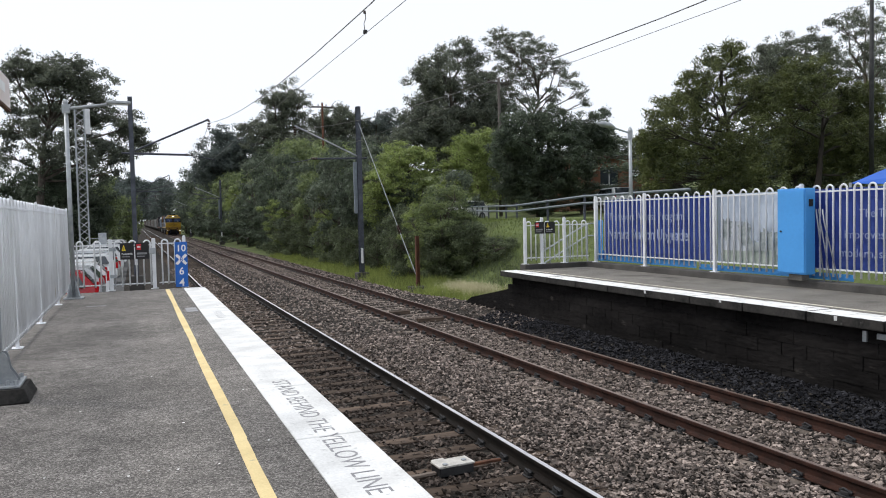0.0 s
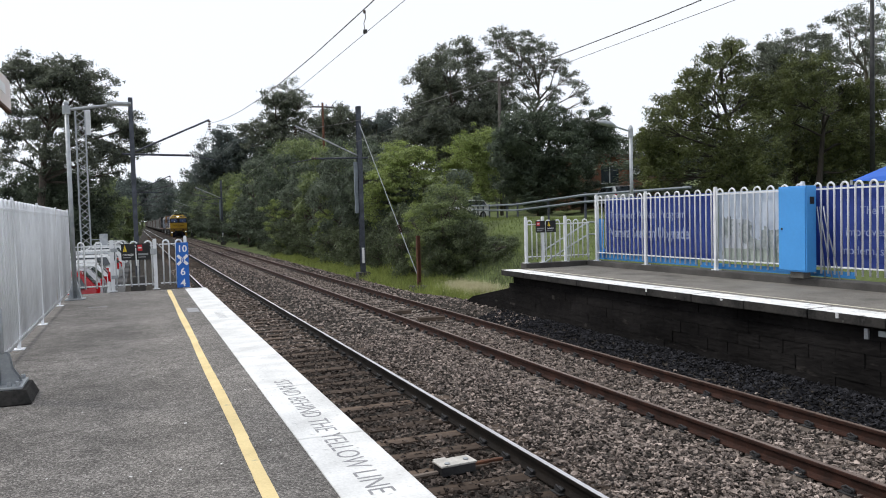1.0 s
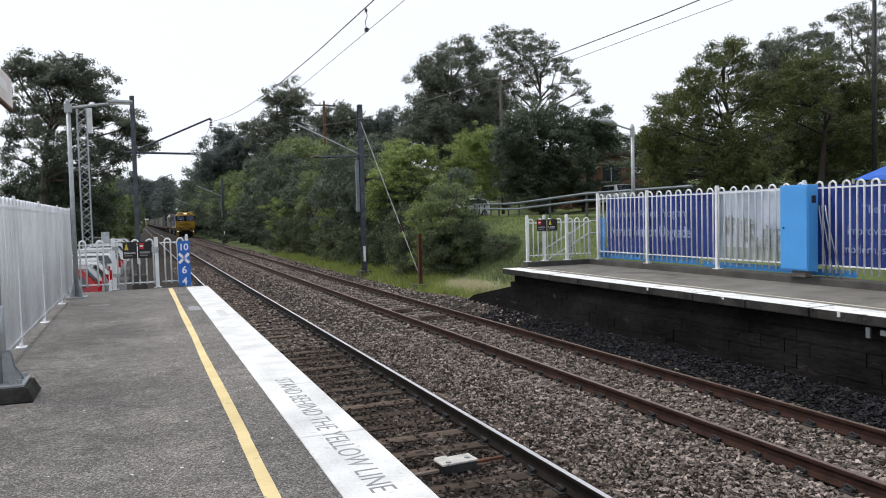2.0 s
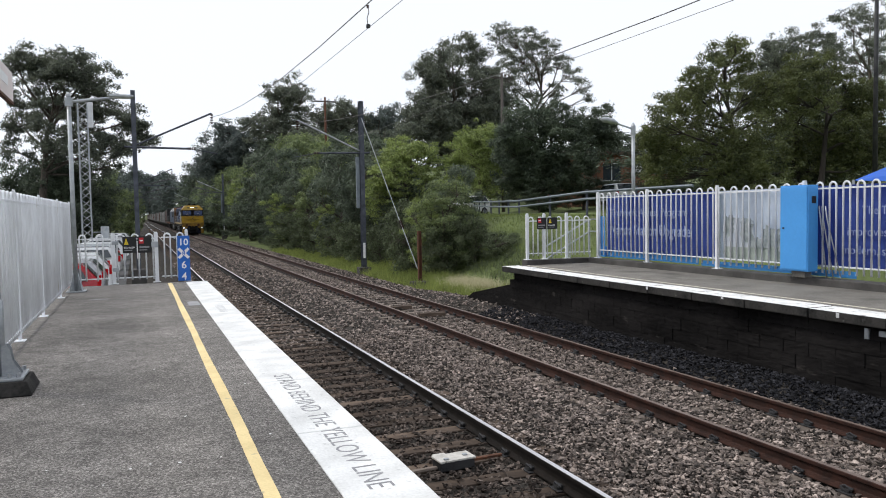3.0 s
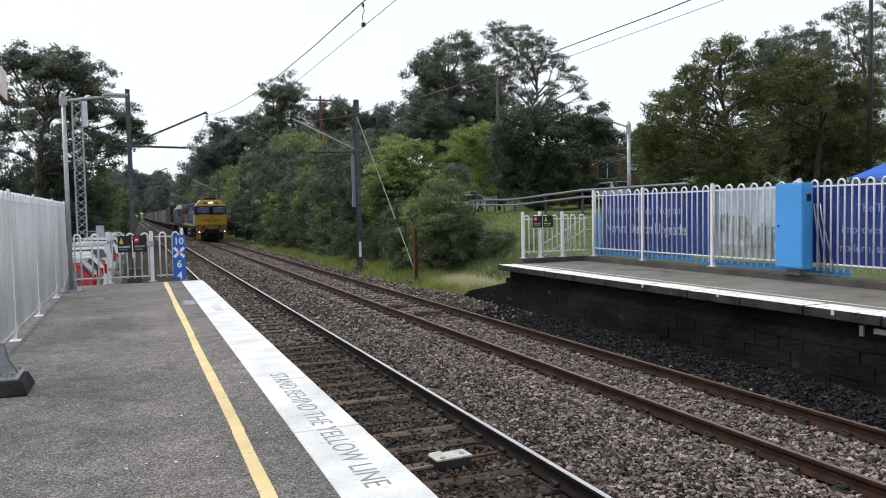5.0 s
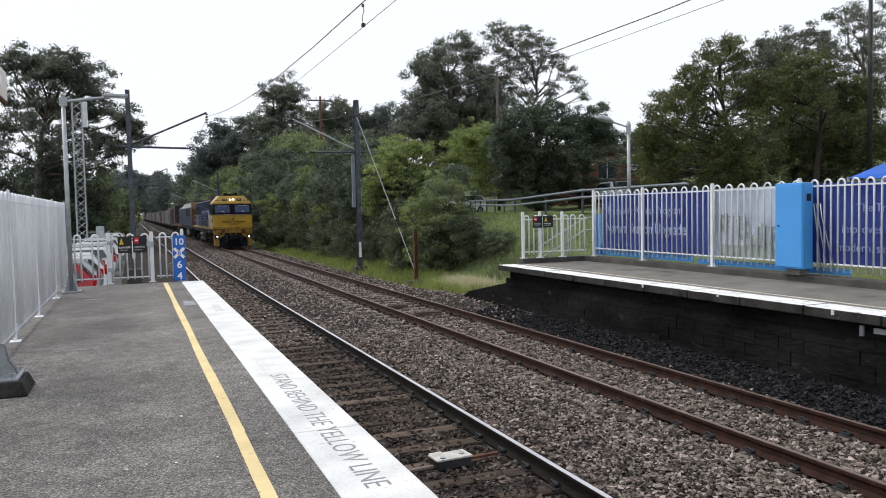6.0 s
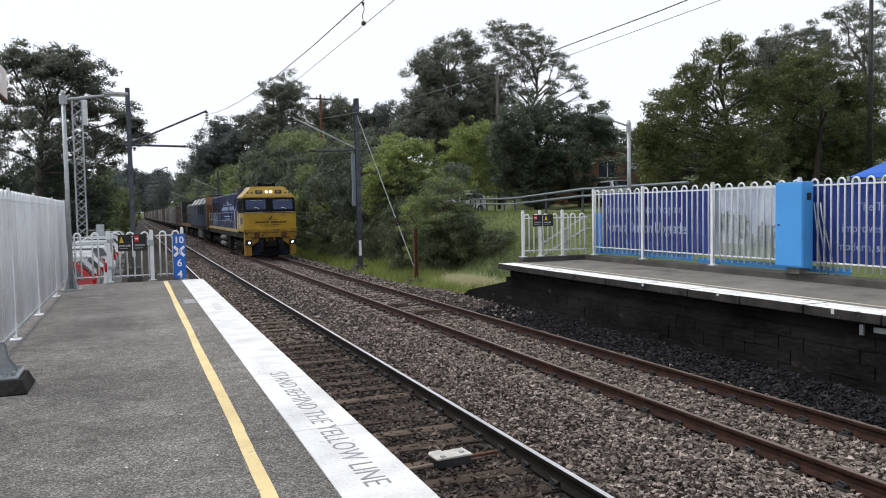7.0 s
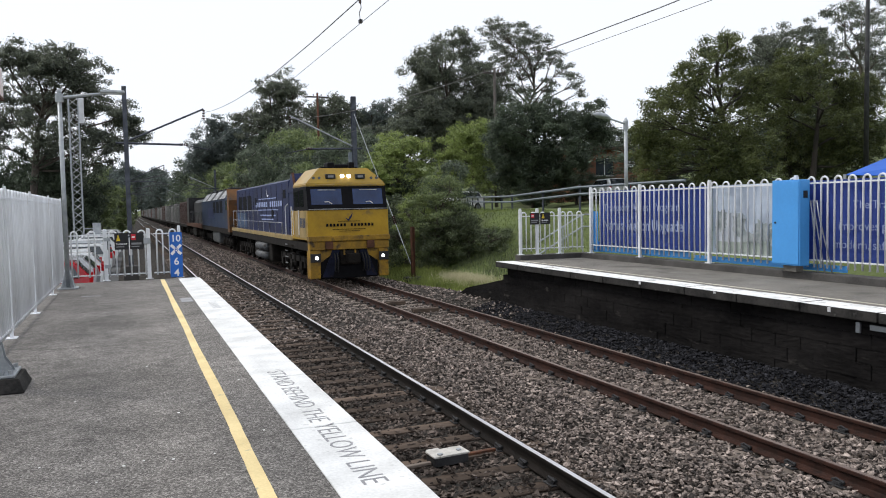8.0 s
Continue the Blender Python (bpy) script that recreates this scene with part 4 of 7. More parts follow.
def overhead_mast(x, y, foot, top, side, reach):
    m = thing("overhead_mast", x, y, foot, "dark steel overhead wire mast with a braced arm", "overhead mast", "overhead masts")
    h = top - foot
    part("footing", boxes((-0.3, 0.3, -0.3, 0.3, -0.4, 0.3), bevel=0.03), KERB, m, "concrete footing")
    part("column", i_beam(bmesh.new(), 0, 0, 0.3, h, 0.22 if side < 0 else 0.18), MAST_STEEL, m)
    part("warning_tag", boxes((-0.06, 0.06, -0.13, -0.115, 0.75, 1.5), bevel=0.004), SIGN_WHITE, m, "pale tag plate")
    if side < 0:
        part("conduit", boxes((-0.3, -0.13, -0.06, 0.06, 3.2, 5.7), bevel=0.01), RAIL_GREY, m, "grey side channel")
    wz = 5.95 - foot
    part("strut", tubes(([(side * 0.1, 0, wz - 1.3), (side * reach, 0, wz + 0.1)], 0.04)), GALV if side < 0 else MAST_STEEL, m)
    part("steady_arm", tubes(([(side * -0.4, 0, 4.55 - foot), (side * (reach - 0.9), 0, 4.5 - foot)], 0.045), ([(side * (reach - 0.9), 0, 4.5 - foot), (side * (reach + 0.2), 0, 4.3 - foot)], 0.02)), MAST_STEEL, m)
    part("insulator", insulator(bmesh.new(), (side * reach, 0, wz + 0.05), (0, 0, -0.45)), PORCELAIN, m)
    part("insulator", insulator(bmesh.new(), (side * (reach - 1.0), 0, 4.51 - foot), (side * 0.3, 0, 0)), PORCELAIN, m)
    return m


overhead_mast(-0.03, 34.5, -0.9, 6.9, 1, 3.15)
overhead_mast(10.25, 36.0, -1.35, 7.05, -1, 3.1)
for s, y in ((1, 76), (-1, 101), (1, 128), (-1, 160)):
    far_mast = overhead_mast(-0.03 if s > 0 else 10.25, y, -1.3, 6.9, s, 3.15)
    for a, b, c in ((5.9, 6.3, 6.7), (5.5, 6.35, 6.3), (5.2, 5.6, 5.5)):
        part("cantilever_tube", tubes(([(s * 0.1, 0, a), (s * 1.2, 0, b - 0.35), (s * 2.6, 0, b), (s * 3.6, 0, c)], 0.032), n=5), RESERVOIR, far_mast, "pale cantilever tube")


def build_guy():
    g = thing("guy_anchor", 10.5, 28.7, -1.38, "rusty steel anchor post with a guy wire to the mast", "anchor post")
    part("footing", boxes((-0.35, 0.35, -0.3, 0.3, -0.2, 0.2), bevel=0.03), KERB, g, "concrete footing")
    part("post", boxes((-0.07, -0.045, -0.07, 0.07, 0.2, 2.22), (0.045, 0.07, -0.07, 0.07, 0.2, 2.22), (-0.045, 0.045, -0.012, 0.012, 0.2, 2.22)), RUST, g)
    part("guy_wire", tubes(([(0, 0.05, 0.5), (-0.25, 7.2, 7.6)], 0.016), n=5), GALV, g)
    part("strainer", insulator(bmesh.new(), (-0.06, 1.9, 2.35), (-0.012, 0.32, 0.32)), PORCELAIN, g)


build_guy()


def wire(name, pts, r, label, droppers=()):
    w = thing(name, 0, 0, 0, label, "overhead wire", "overhead wires")
    part("strand", tubes((pts, r), n=5), WIRE, w)
    for a, b in droppers:
        part("dropper", tubes(([a, b], 0.005), n=4), WIRE, w)
    return w


def catenary(cx, low, masts):
    """Messenger sagging between masts, contact wire below it."""
    pts = []
    for y0, y1 in zip(masts, masts[1:]):
        n = 14
        for i in range(n):
            t = i / n
            pts.append((cx, y0 + (y1 - y0) * t, 5.9 - (5.9 - low) * 4 * t * (1 - t)))
    pts.append((cx, masts[-1], 5.9))
    drops = []
    for y in np.arange(42.0, 66, 8.0):
        zz = np.interp(y, [p[1] for p in pts], [p[2] for p in pts])
        drops.append(((cx, y, zz), (cx, y, 4.24)))
    wire("catenary_wire", pts, 0.009, "dark sagging catenary wire over the track", drops)
    wire("contact_wire", [(cx, masts[0], 4.24), (cx, 20, 4.24), (cx, masts[-1], 4.26)], 0.0045, "thin dark contact wire over the track")


catenary(NEAR_X, 4.58, (-14.0, 34.5, 76.0, 128.0, 200.0, 260.0))
catenary(FAR_X, 4.4, (-18.0, 36.0, 101.0, 160.0, 210.0, 260.0))
for cx, yy in ((NEAR_X, 10.5),):
    s = thing("section_insulator", cx, yy, 4.26, "small dark insulator hung in the overhead wires", "insulator")
    part("body", tubes(([(0, 0, 0.3), (0.015, 0, 0.2), (-0.015, 0, 0.12), (0, 0, 0.0)], 0.006), ([(0, 0, 0.3), (0, 0, 0.26)], 0.02), n=6), PORCELAIN, s)
    part("clamp", boxes((-0.025, 0.025, -0.03, 0.03, -0.02, 0.03), bevel=0.005), DARK_METAL, s)


# ---- trees and shrubs ----
def leaf_cloud(centres, radii, n, size, aspect, flat, rng, droop):
    """Leaves in clumps, each leaf a blade of its own, mostly in the outer part of its clump."""
    centres, radii = np.asarray(centres), np.asarray(radii)
    w = radii ** 2 / (radii ** 2).sum()
    idx = rng.choice(len(centres), n, p=w)
    d = rng.normal(size=(n, 3))
    d /= np.linalg.norm(d, axis=1)[:, None]
    r = radii[idx] * rng.uniform(0.1, 1.0, n) ** 0.45 * (1 + 0.22 * rng.normal(size=n))
    p = centres[idx] + d * r[:, None] * np.array([1, 1, flat])
    face = d / np.array([1, 1, flat]) + rng.normal(size=(n, 3)) * 0.55
    face /= np.linalg.norm(face, axis=1)[:, None]
    u = rng.normal(size=(n, 3))
    u[:, 2] -= droop
    u -= face * (u * face).sum(1)[:, None]
    u /= np.linalg.norm(u, axis=1)[:, None] + 1e-9
    v = np.cross(face, u)
    s = size * rng.uniform(0.6, 1.4, n)[:, None]
    q = np.stack([p - u * s, p + u * s * 0.8 + v * s * aspect, p + u * s * 0.8 - v * s * aspect], 1)
    return q.reshape(-1, 3), np.arange(3 * n).reshape(n, 3)


def make_tree(name, label, material, seed, h, r, low, n=70, clump=1.1, leaves=17000, leaf=0.16, flat=0.55, aspect=0.35, droop=0.4, limbs=9, trunk=0.0, shell=0.5, lobes=0.18, category="tree", group=""):
    """A tree h metres high with a crown of radius r from the fraction low of its height up: a forking trunk, limbs, twigs, and leaf clumps spaced through an uneven crown."""
    rng = np.random.default_rng(seed)
    t = thing(name, 0, 0, 0, label, category, group)
    tr = trunk or 0.018 * h + 0.03
    zc, zr = (low + 1) / 2 * h, (1 - low) / 2 * h
    lobe = rng.normal(size=(7, 3))
    lobe /= np.linalg.norm(lobe, axis=1)[:, None]
    gain = rng.uniform(-1, 1, 7)
    cs = []
    for k in range(n * 40):
        d = rng.normal(size=3)
        d /= np.linalg.norm(d)
        bulge = 1 + lobes * float((gain * np.clip(lobe @ d, 0, 1) ** 3).sum())
        f = rng.uniform(shell ** 3, 1) ** (1 / 3) * bulge
        c = np.array([d[0] * r * f, d[1] * r * f, zc + d[2] * zr * f])
        c[2] = min(c[2], h * 0.99)
        c[:2] -= d[:2] * clump * 0.6
        c[2] -= max(0, d[2]) * clump * flat * 0.6
        if all(np.linalg.norm((c - q) * (1, 1, 1.3)) > clump * 0.95 for q in cs):
            cs.append(c)
        if len(cs) >= n:
            break
    bm = bmesh.new()
    fork = Vector((rng.normal() * 0.02 * h, rng.normal() * 0.02 * h, h * max(0.12, low * 0.75)))
    top = Vector((rng.normal() * 0.05 * h, rng.normal() * 0.05 * h, zc + zr * 0.45))
    tube(bm, [(0, 0, -0.4), fork, fork.lerp(top, 0.5), top], [tr * 1.35, tr, tr * 0.6, tr * 0.2], 8)
    joints = [(fork.lerp(top, q), tr * (0.6 - 0.4 * q)) for q in (0.2, 0.5, 0.8)]
    order = sorted(range(len(cs)), key=lambda i: -np.hypot(cs[i][0], cs[i][1]))
    ends = order[:: max(1, len(order) // limbs)][:limbs]
    for i in ends:
        e = Vector(cs[i])
        s = fork.lerp(top, min(0.85, max(0.0, (e.z - fork.z) / (top.z - fork.z + 0.1) * 0.55)))
        m1, m2 = s.lerp(e, 0.35), s.lerp(e, 0.7)
        m1 += Vector((rng.normal(), rng.normal(), 0.3)) * 0.05 * (e - s).length
        m2 += Vector((rng.normal(), rng.normal(), -0.5)) * 0.05 * (e - s).length
        tube(bm, [s, m1, m2, e], [tr * 0.5, tr * 0.36, tr * 0.22, tr * 0.08], 6)
        joints += [(m1, tr * 0.3), (m2, tr * 0.2), (m1.lerp(m2, 0.5), tr * 0.25)]
    for i in order:
        if i in ends:
            continue
        e = Vector(cs[i])
        s, rr = min(joints, key=lambda q: (q[0] - e).length)
        m = s.lerp(e, 0.5) + Vector((0, 0, 0.04 * (e - s).length))
        tube(bm, [s, m, e], [rr * 0.6, rr * 0.4, tr * 0.05], 4, False)
    part("trunk", bm, BARK, t, smooth=True)
    rs = clump * rng.uniform(0.75, 1.3, len(cs))
    v, f = leaf_cloud(cs, rs, leaves, leaf, aspect, flat, rng, droop)
    part("crown", np_mesh("crown", v, f, material), None, t)
    SIZE[t.name] = (h, r)
    return t


def lobed_tree(name, label, material, seed, x, y, lobes, clump, leaf, cover, flat, fork):
    """A tree whose crown is made of lobes (x, y, z, radius, half height) from its foot: trunk, a limb to each lobe, twigs, and clumps of leaves in every lobe."""
    rng = np.random.default_rng(seed)
    g = float(ground_z(x, y)) - 0.05
    t = thing(name, x, y, g, label, "tree")
    high = max(q[2] for q in lobes)
    mean = sum((Vector(q[:3]) for q in lobes), Vector()) / len(lobes)
    thick = (0.016 if cover > 1 else 0.012) * high + 0.04
    bm = bmesh.new()
    f = Vector((mean.x * 0.25, mean.y * 0.25, high * fork))
    top = Vector((mean.x * 0.8, mean.y * 0.8, high * 0.86))
    bend = f.lerp(top, 0.5) + Vector((rng.normal(), rng.normal(), 0)) * 0.03 * high
    tube(bm, [(0, 0, -0.4), f * 0.5, f, bend, top], [thick * 1.4, thick * 1.1, thick * 0.95, thick * 0.55, thick * 0.15], 8)
    cs, rs = [], []
    rows = [(lx, ly, lz, r * 1.3, rz * 1.6) for lx, ly, lz, r, rz in lobes]
    if cover > 1:
        for i, a in enumerate(lobes):
            near = sorted(lobes, key=lambda q: (Vector(q[:3]) - Vector(a[:3])).length)[1:3]
            for b in near:
                rows.append(tuple((p + q) / 2 for p, q in zip(a[:3], b[:3])) + (a[3] * 1.1, a[4] * 1.4))
    clump, leaf = clump * 0.72, leaf * 0.86
    for n_lobe, (lx, ly, lz, r, rz) in enumerate(rows):
        c = Vector((lx, ly, lz))
        q = max(0.0, min(0.9, (lz * 0.75 - f.z) / (top.z - f.z)))
        start = f.lerp(bend, q * 2) if q < 0.5 else bend.lerp(top, q * 2 - 1)
        if lz < f.z:
            start = Vector((0, 0, lz * 0.6)).lerp(f, 0.2)
        span = (c - start).length
        m1 = start.lerp(c, 0.4) + Vector((rng.normal(), rng.normal(), rng.normal() * 0.5)) * 0.06 * span
        m2 = start.lerp(c, 0.75) + Vector((rng.normal(), rng.normal(), -0.6)) * 0.05 * span
        if n_lobe < len(lobes):
            tube(bm, [start, m1, m2, c], [thick * 0.42, thick * 0.32, thick * 0.2, thick * 0.07], 6)
        k = max(3, int((1.15 if cover > 1 else 2.6) * r * rz / (clump * clump * flat)) + 2)
        for i in range(k):
            d = rng.normal(size=3)
            d *= rng.uniform(0.3, 1.0) ** 0.5 / np.linalg.norm(d)
            rr = min(clump, rz * 1.1 / flat) * rng.uniform(0.6, 1.15)
            p = np.array(c) + d * np.array((max(0.1, r - rr * 0.55), max(0.1, r - rr * 0.55), max(0.05, rz - rr * flat * 0.55)))
            cs.append(p)
            rs.append(rr)
            if i % 2 == 0 and n_lobe < len(lobes):
                tube(bm, [m2, Vector(p)], [thick * 0.12, thick * 0.04], 4, False)
    part("trunk", bm, BARK_DARK if "spreading" in name or "dense" in name else BARK, t, smooth=True)
    rs = np.array(rs)
    count = int(0.62 * cover * (rs ** 2).sum() * 3.1 * flat / (1.1 * leaf * leaf * 0.38))
    v, fs = leaf_cloud(cs, rs, count, leaf, 0.38, flat, rng, 0.6)
    part("crown", np_mesh("crown", v, fs, material), None, t)
    return t


def plant_tall_trees():
    lobed_tree("eucalyptus_tree", "tall dark eucalyptus with layered clouds of foliage", LEAF_EUC, 100, -8.3, 75, (
        (0.7, -1.9, 16.6, 2.37, 0.79), (3.3, -2.8, 16.3, 2.27, 0.9), (5.3, -0.8, 15.7, 1.94, 0.99), (-0.6, -2.4, 16, 1.53, 0.72), (2.5, -3.1, 14.6, 2.16, 0.94), (4.7, -0.7, 14, 2.37, 0.99), (-1.4, 2.9, 15.4, 0.87, 0.44), (1.8, 2.1, 13.3, 2.53, 1.12), (5.2, 1.9, 12.2, 2.46, 1.03), (8, -2.1, 12.3, 1.29, 0.71), (8.2, 0.3, 10.8, 1.56, 0.68), (9.3, -1.7, 10, 0.87, 0.39), (0.8, -2.3, 10.3, 1.75, 0.84), (3.6, -2.8, 9.5, 2.6, 1.17), (6.2, -2.1, 9.3, 1.6, 0.98), (-1.7, 3, 12.2, 0.98, 0.78), (-1.9, 2.3, 9.6, 0.87, 0.88), (6.3, 2.3, 7.9, 1.13, 0.81),
    ), 1, 0.17, 1.5, 0.62, 0.42)
    lobed_tree("dense_tree", "dark dense trees' lower foliage behind the car park", LEAF_DARK, 102, -5.7, 79, (
        (-4.7, 2.2, 7.6, 1.49, 1.4), (-1.8, -2.3, 7.3, 2.19, 1.56), (0.7, -1.4, 7.4, 2.24, 1.6), (-4.7, 0.9, 4.6, 1.92, 1.72), (-2.4, 1.7, 4.9, 2.3, 1.76), (-0.1, 2.7, 4.3, 2.36, 2.05), (1.9, 2.9, 6, 1.79, 1.83), (-0.9, -3.1, 2.5, 2.73, 1.67), (-4.3, 0.8, 2.3, 2.82, 1.38), (1.4, 1.3, 2.7, 1.99, 1.55),
    ), 1.1, 0.17, 1.5, 0.65, 0.2)
    lobed_tree("ivy_clad_tree", "narrow green creeper-clad tree beside the car park", LEAF_MID, 104, -2.9, 88, (
        (0.2, 0, 7.1, 1.1, 1.05), (-0, -2.6, 5.5, 1.25, 1.28), (0.4, -0.2, 4.1, 1.1, 1.32), (-0.4, -3.3, 2.9, 1.24, 1.27), (0.5, 3.5, 2.4, 0.81, 1.1),
    ), 0.8, 0.16, 1.6, 0.8, 0.15)
    lobed_tree("eucalyptus_tree", "broad dark eucalyptus with a dense domed crown", LEAF_EUC, 106, 35.1, 85, (
        (-1.8, 2.9, 15.1, 2.4, 1.99), (-4.1, 0.4, 11.6, 1.6, 2.07), (-0.7, -1.6, 16.5, 2.3, 1.76), (3.5, 3.3, 20.9, 1.84, 0.94), (-0.8, 0.6, 18.7, 1.03, 0.6), (1.6, 3.1, 14.3, 3.05, 2.33), (5.8, 2.8, 17.7, 2.16, 1.73), (4.5, 0.1, 13.9, 2.84, 2.29), (-2.9, -0.7, 9.6, 3.03, 2.5), (4, 0.8, 9.9, 3.77, 2.76), (0, -0.6, 11, 3.07, 2.23), (-5.8, -2.7, 7.3, 2.1, 2.14), (5.6, -1.6, 11.7, 2.52, 2.26), (1.2, 2.5, 6.8, 4.56, 2.32), (5.2, -3.7, 7.8, 2.9, 2.22),
    ), 1.3, 0.19, 1.5, 0.72, 0.3)
    lobed_tree("eucalyptus_tree", "tall airy eucalyptus with sky showing between its limbs", LEAF_EUC, 108, 46.6, 90, (
        (-3.5, -3.6, 21, 2.14, 1.17), (2.9, 1, 22.2, 2.13, 1.17), (3.9, -1.8, 20.2, 1.76, 0.98), (0.5, 0.3, 19.6, 2.42, 1.32), (4.2, -0.2, 18.2, 2.12, 0.91), (6.7, -1.3, 18.9, 1.3, 0.75), (11.5, 4, 18.2, 1.74, 0.8), (9.1, -2.4, 15.4, 1.14, 0.66), (5.7, -0.7, 15, 1.47, 0.75), (10, -2.4, 14, 0.74, 0.5), (2.3, 1.1, 16.9, 1.97, 1.09), (-2.3, -1.8, 16.5, 1.88, 1.44), (2.6, -1.2, 14.1, 1.29, 0.66), (8.9, 2, 13.5, 1.02, 0.52), (-1.3, -1.4, 13.4, 2.06, 1.45), (5.2, 0.5, 12.7, 1.16, 0.59),
    ), 0.95, 0.18, 0.95, 0.62, 0.4)
    lobed_tree("eucalyptus_tree", "slender tall eucalyptus with layered foliage", LEAF_EUC, 110, 21.4, 116, (
        (1.4, 3.2, 21.1, 2.37, 1.06), (-2.2, -3.2, 18.4, 1.78, 1), (1.8, -3.5, 18, 1.62, 1.01), (-0.3, -2.2, 16.8, 2.54, 1.29), (4.2, 2.1, 16.6, 1.52, 0.87), (-2.5, 0.9, 15.4, 1.84, 1.13), (-5.3, -2.1, 13.9, 1.61, 0.82), (0.6, -1.4, 14.2, 3.3, 1.49), (-4.2, -2.6, 12.3, 2.68, 1.64), (-0.1, -0.3, 11.5, 4.61, 1.88),
    ), 1.2, 0.22, 1.2, 0.62, 0.5)
    lobed_tree("eucalyptus_tree", "eucalyptus on the skyline above the bank", LEAF_EUC, 112, 29.8, 120, (
        (0.1, -3.7, 17.1, 2.28, 0.97), (3.9, 1.6, 16.7, 1.6, 0.92), (0.1, 3.2, 16.2, 2.41, 1.43), (3.5, 3.6, 15.1, 3.05, 1.66), (-1.9, 1.9, 13.8, 2.96, 1.81), (2.3, 3.7, 12.3, 5.07, 2.48),
    ), 1.3, 0.23, 1.3, 0.7, 0.5)
    lobed_tree("eucalyptus_tree", "pale eucalyptus on the skyline above the bank", LEAF_FAR_HAZE, 114, 39.1, 122, (
        (-2.7, -3.9, 15.4, 1.57, 0.7), (1.1, -1.7, 16.9, 1.82, 0.62), (1.6, 3.7, 15.8, 2.53, 1.07), (-1.9, 2.2, 14.1, 2.48, 1.47), (1.1, -0.7, 13.1, 3.06, 1.87), (0.4, 3.5, 11, 4.83, 2.57),
    ), 1.3, 0.23, 1.1, 0.7, 0.5)
    lobed_tree("eucalyptus_tree", "dark eucalyptus stepping down the wooded skyline", LEAF_FAR_HAZE, 116, 13.2, 125, (
        (1.1, 1, 16.5, 2.54, 1.39), (-1, 2.5, 14.5, 2.36, 1.4), (2.9, -1.7, 14.9, 2.31, 1.37), (-3.5, -2.5, 11.7, 1.69, 1.34), (0.4, -0.4, 12.8, 2.89, 1.77), (3.1, -2.9, 11.9, 3.25, 1.95), (-1.9, -0.9, 10.3, 2.87, 1.95), (2, 3.7, 9.2, 4.61, 2.65),
    ), 1.4, 0.24, 1.4, 0.72, 0.4)
    lobed_tree("dense_tree", "dense dark green tree with a ragged rounded crown", LEAF_DARK, 118, 28.0, 50, (
        (-0.7, -1, 7.5, 1.96, 0.91), (-3.6, -2.9, 6.1, 1.27, 1.03), (0.1, -2.8, 6.5, 1.65, 0.97), (3.2, -2.1, 7.1, 1.17, 0.55), (7.2, 1.8, 8.3, 0.49, 0.4), (4.2, -0.9, 5.8, 1.57, 0.85), (-2, -1.3, 4.6, 1.85, 1.52), (0.3, -2.5, 4.5, 2.1, 1.52), (6.9, 3, 5.1, 1.5, 0.81), (-2.8, -0.5, 3.1, 1.24, 1.27), (-1.2, -1.8, 2.6, 2.02, 1.16), (1.3, -2.7, 2.8, 1.94, 0.99), (-4.5, -2.6, 4.7, 0.76, 0.95), (5.2, -2.1, 5.8, 0.55, 0.28),
    ), 0.75, 0.13, 1.7, 0.72, 0.12)
    lobed_tree("spreading_tree", "spreading olive-green tree with a wide feathery crown", LEAF_OLIVE, 120, 30.9, 31, (
        (-2.2, 0.7, 8.3, 0.96, 0.46), (-3.4, -1.5, 8.3, 0.54, 0.24), (-5.6, -1.9, 6.8, 0.87, 0.44), (-1.8, -0, 7.5, 0.95, 0.51), (-5.8, -1, 6, 0.95, 0.45), (-4.8, 2, 5.5, 0.97, 0.49), (-8.1, -1.5, 4.1, 0.75, 0.53), (-3.3, 0.1, 5.9, 1.5, 0.7), (0.1, 1.2, 6.2, 1.19, 0.67), (-6.4, -0.4, 3.2, 1.33, 0.92), (-2.4, 2, 4.1, 1.59, 1.01), (-3.8, -0.1, 2.1, 1.93, 0.89), (-1.9, -1.1, 3.7, 1.55, 0.95), (-6.9, -0.4, 2, 1.02, 0.8), (-2.4, -2, 1.7, 1.81, 0.8), (-5.6, -0.3, 4.5, 1.21, 0.62), (0.8, 1, 6.5, 1.19, 0.68), (0.2, 0, 5, 1.29, 0.72), (-7.7, -0.5, 3.2, 0.65, 0.79),
    ), 0.5, 0.085, 1.15, 0.7, 0.15)
    lobed_tree("spreading_tree", "grey-green tree rising behind the spreading trees", LEAF_EUC, 122, 38.4, 36, (
        (-2.1, -1.3, 9.2, 1.39, 0.52), (-0.7, 1.9, 8.6, 1.18, 0.72), (3, 1.7, 10.8, 1.29, 0.41), (3, -0, 9.8, 0.78, 0.4), (-4.3, -2.3, 8.4, 1.05, 0.5), (-1.4, -1.2, 7.3, 1.62, 0.67), (1.7, -1.3, 8.2, 0.98, 0.54), (-3.8, -1.5, 6.5, 1.44, 0.73),
    ), 0.6, 0.1, 1.2, 0.7, 0.4)
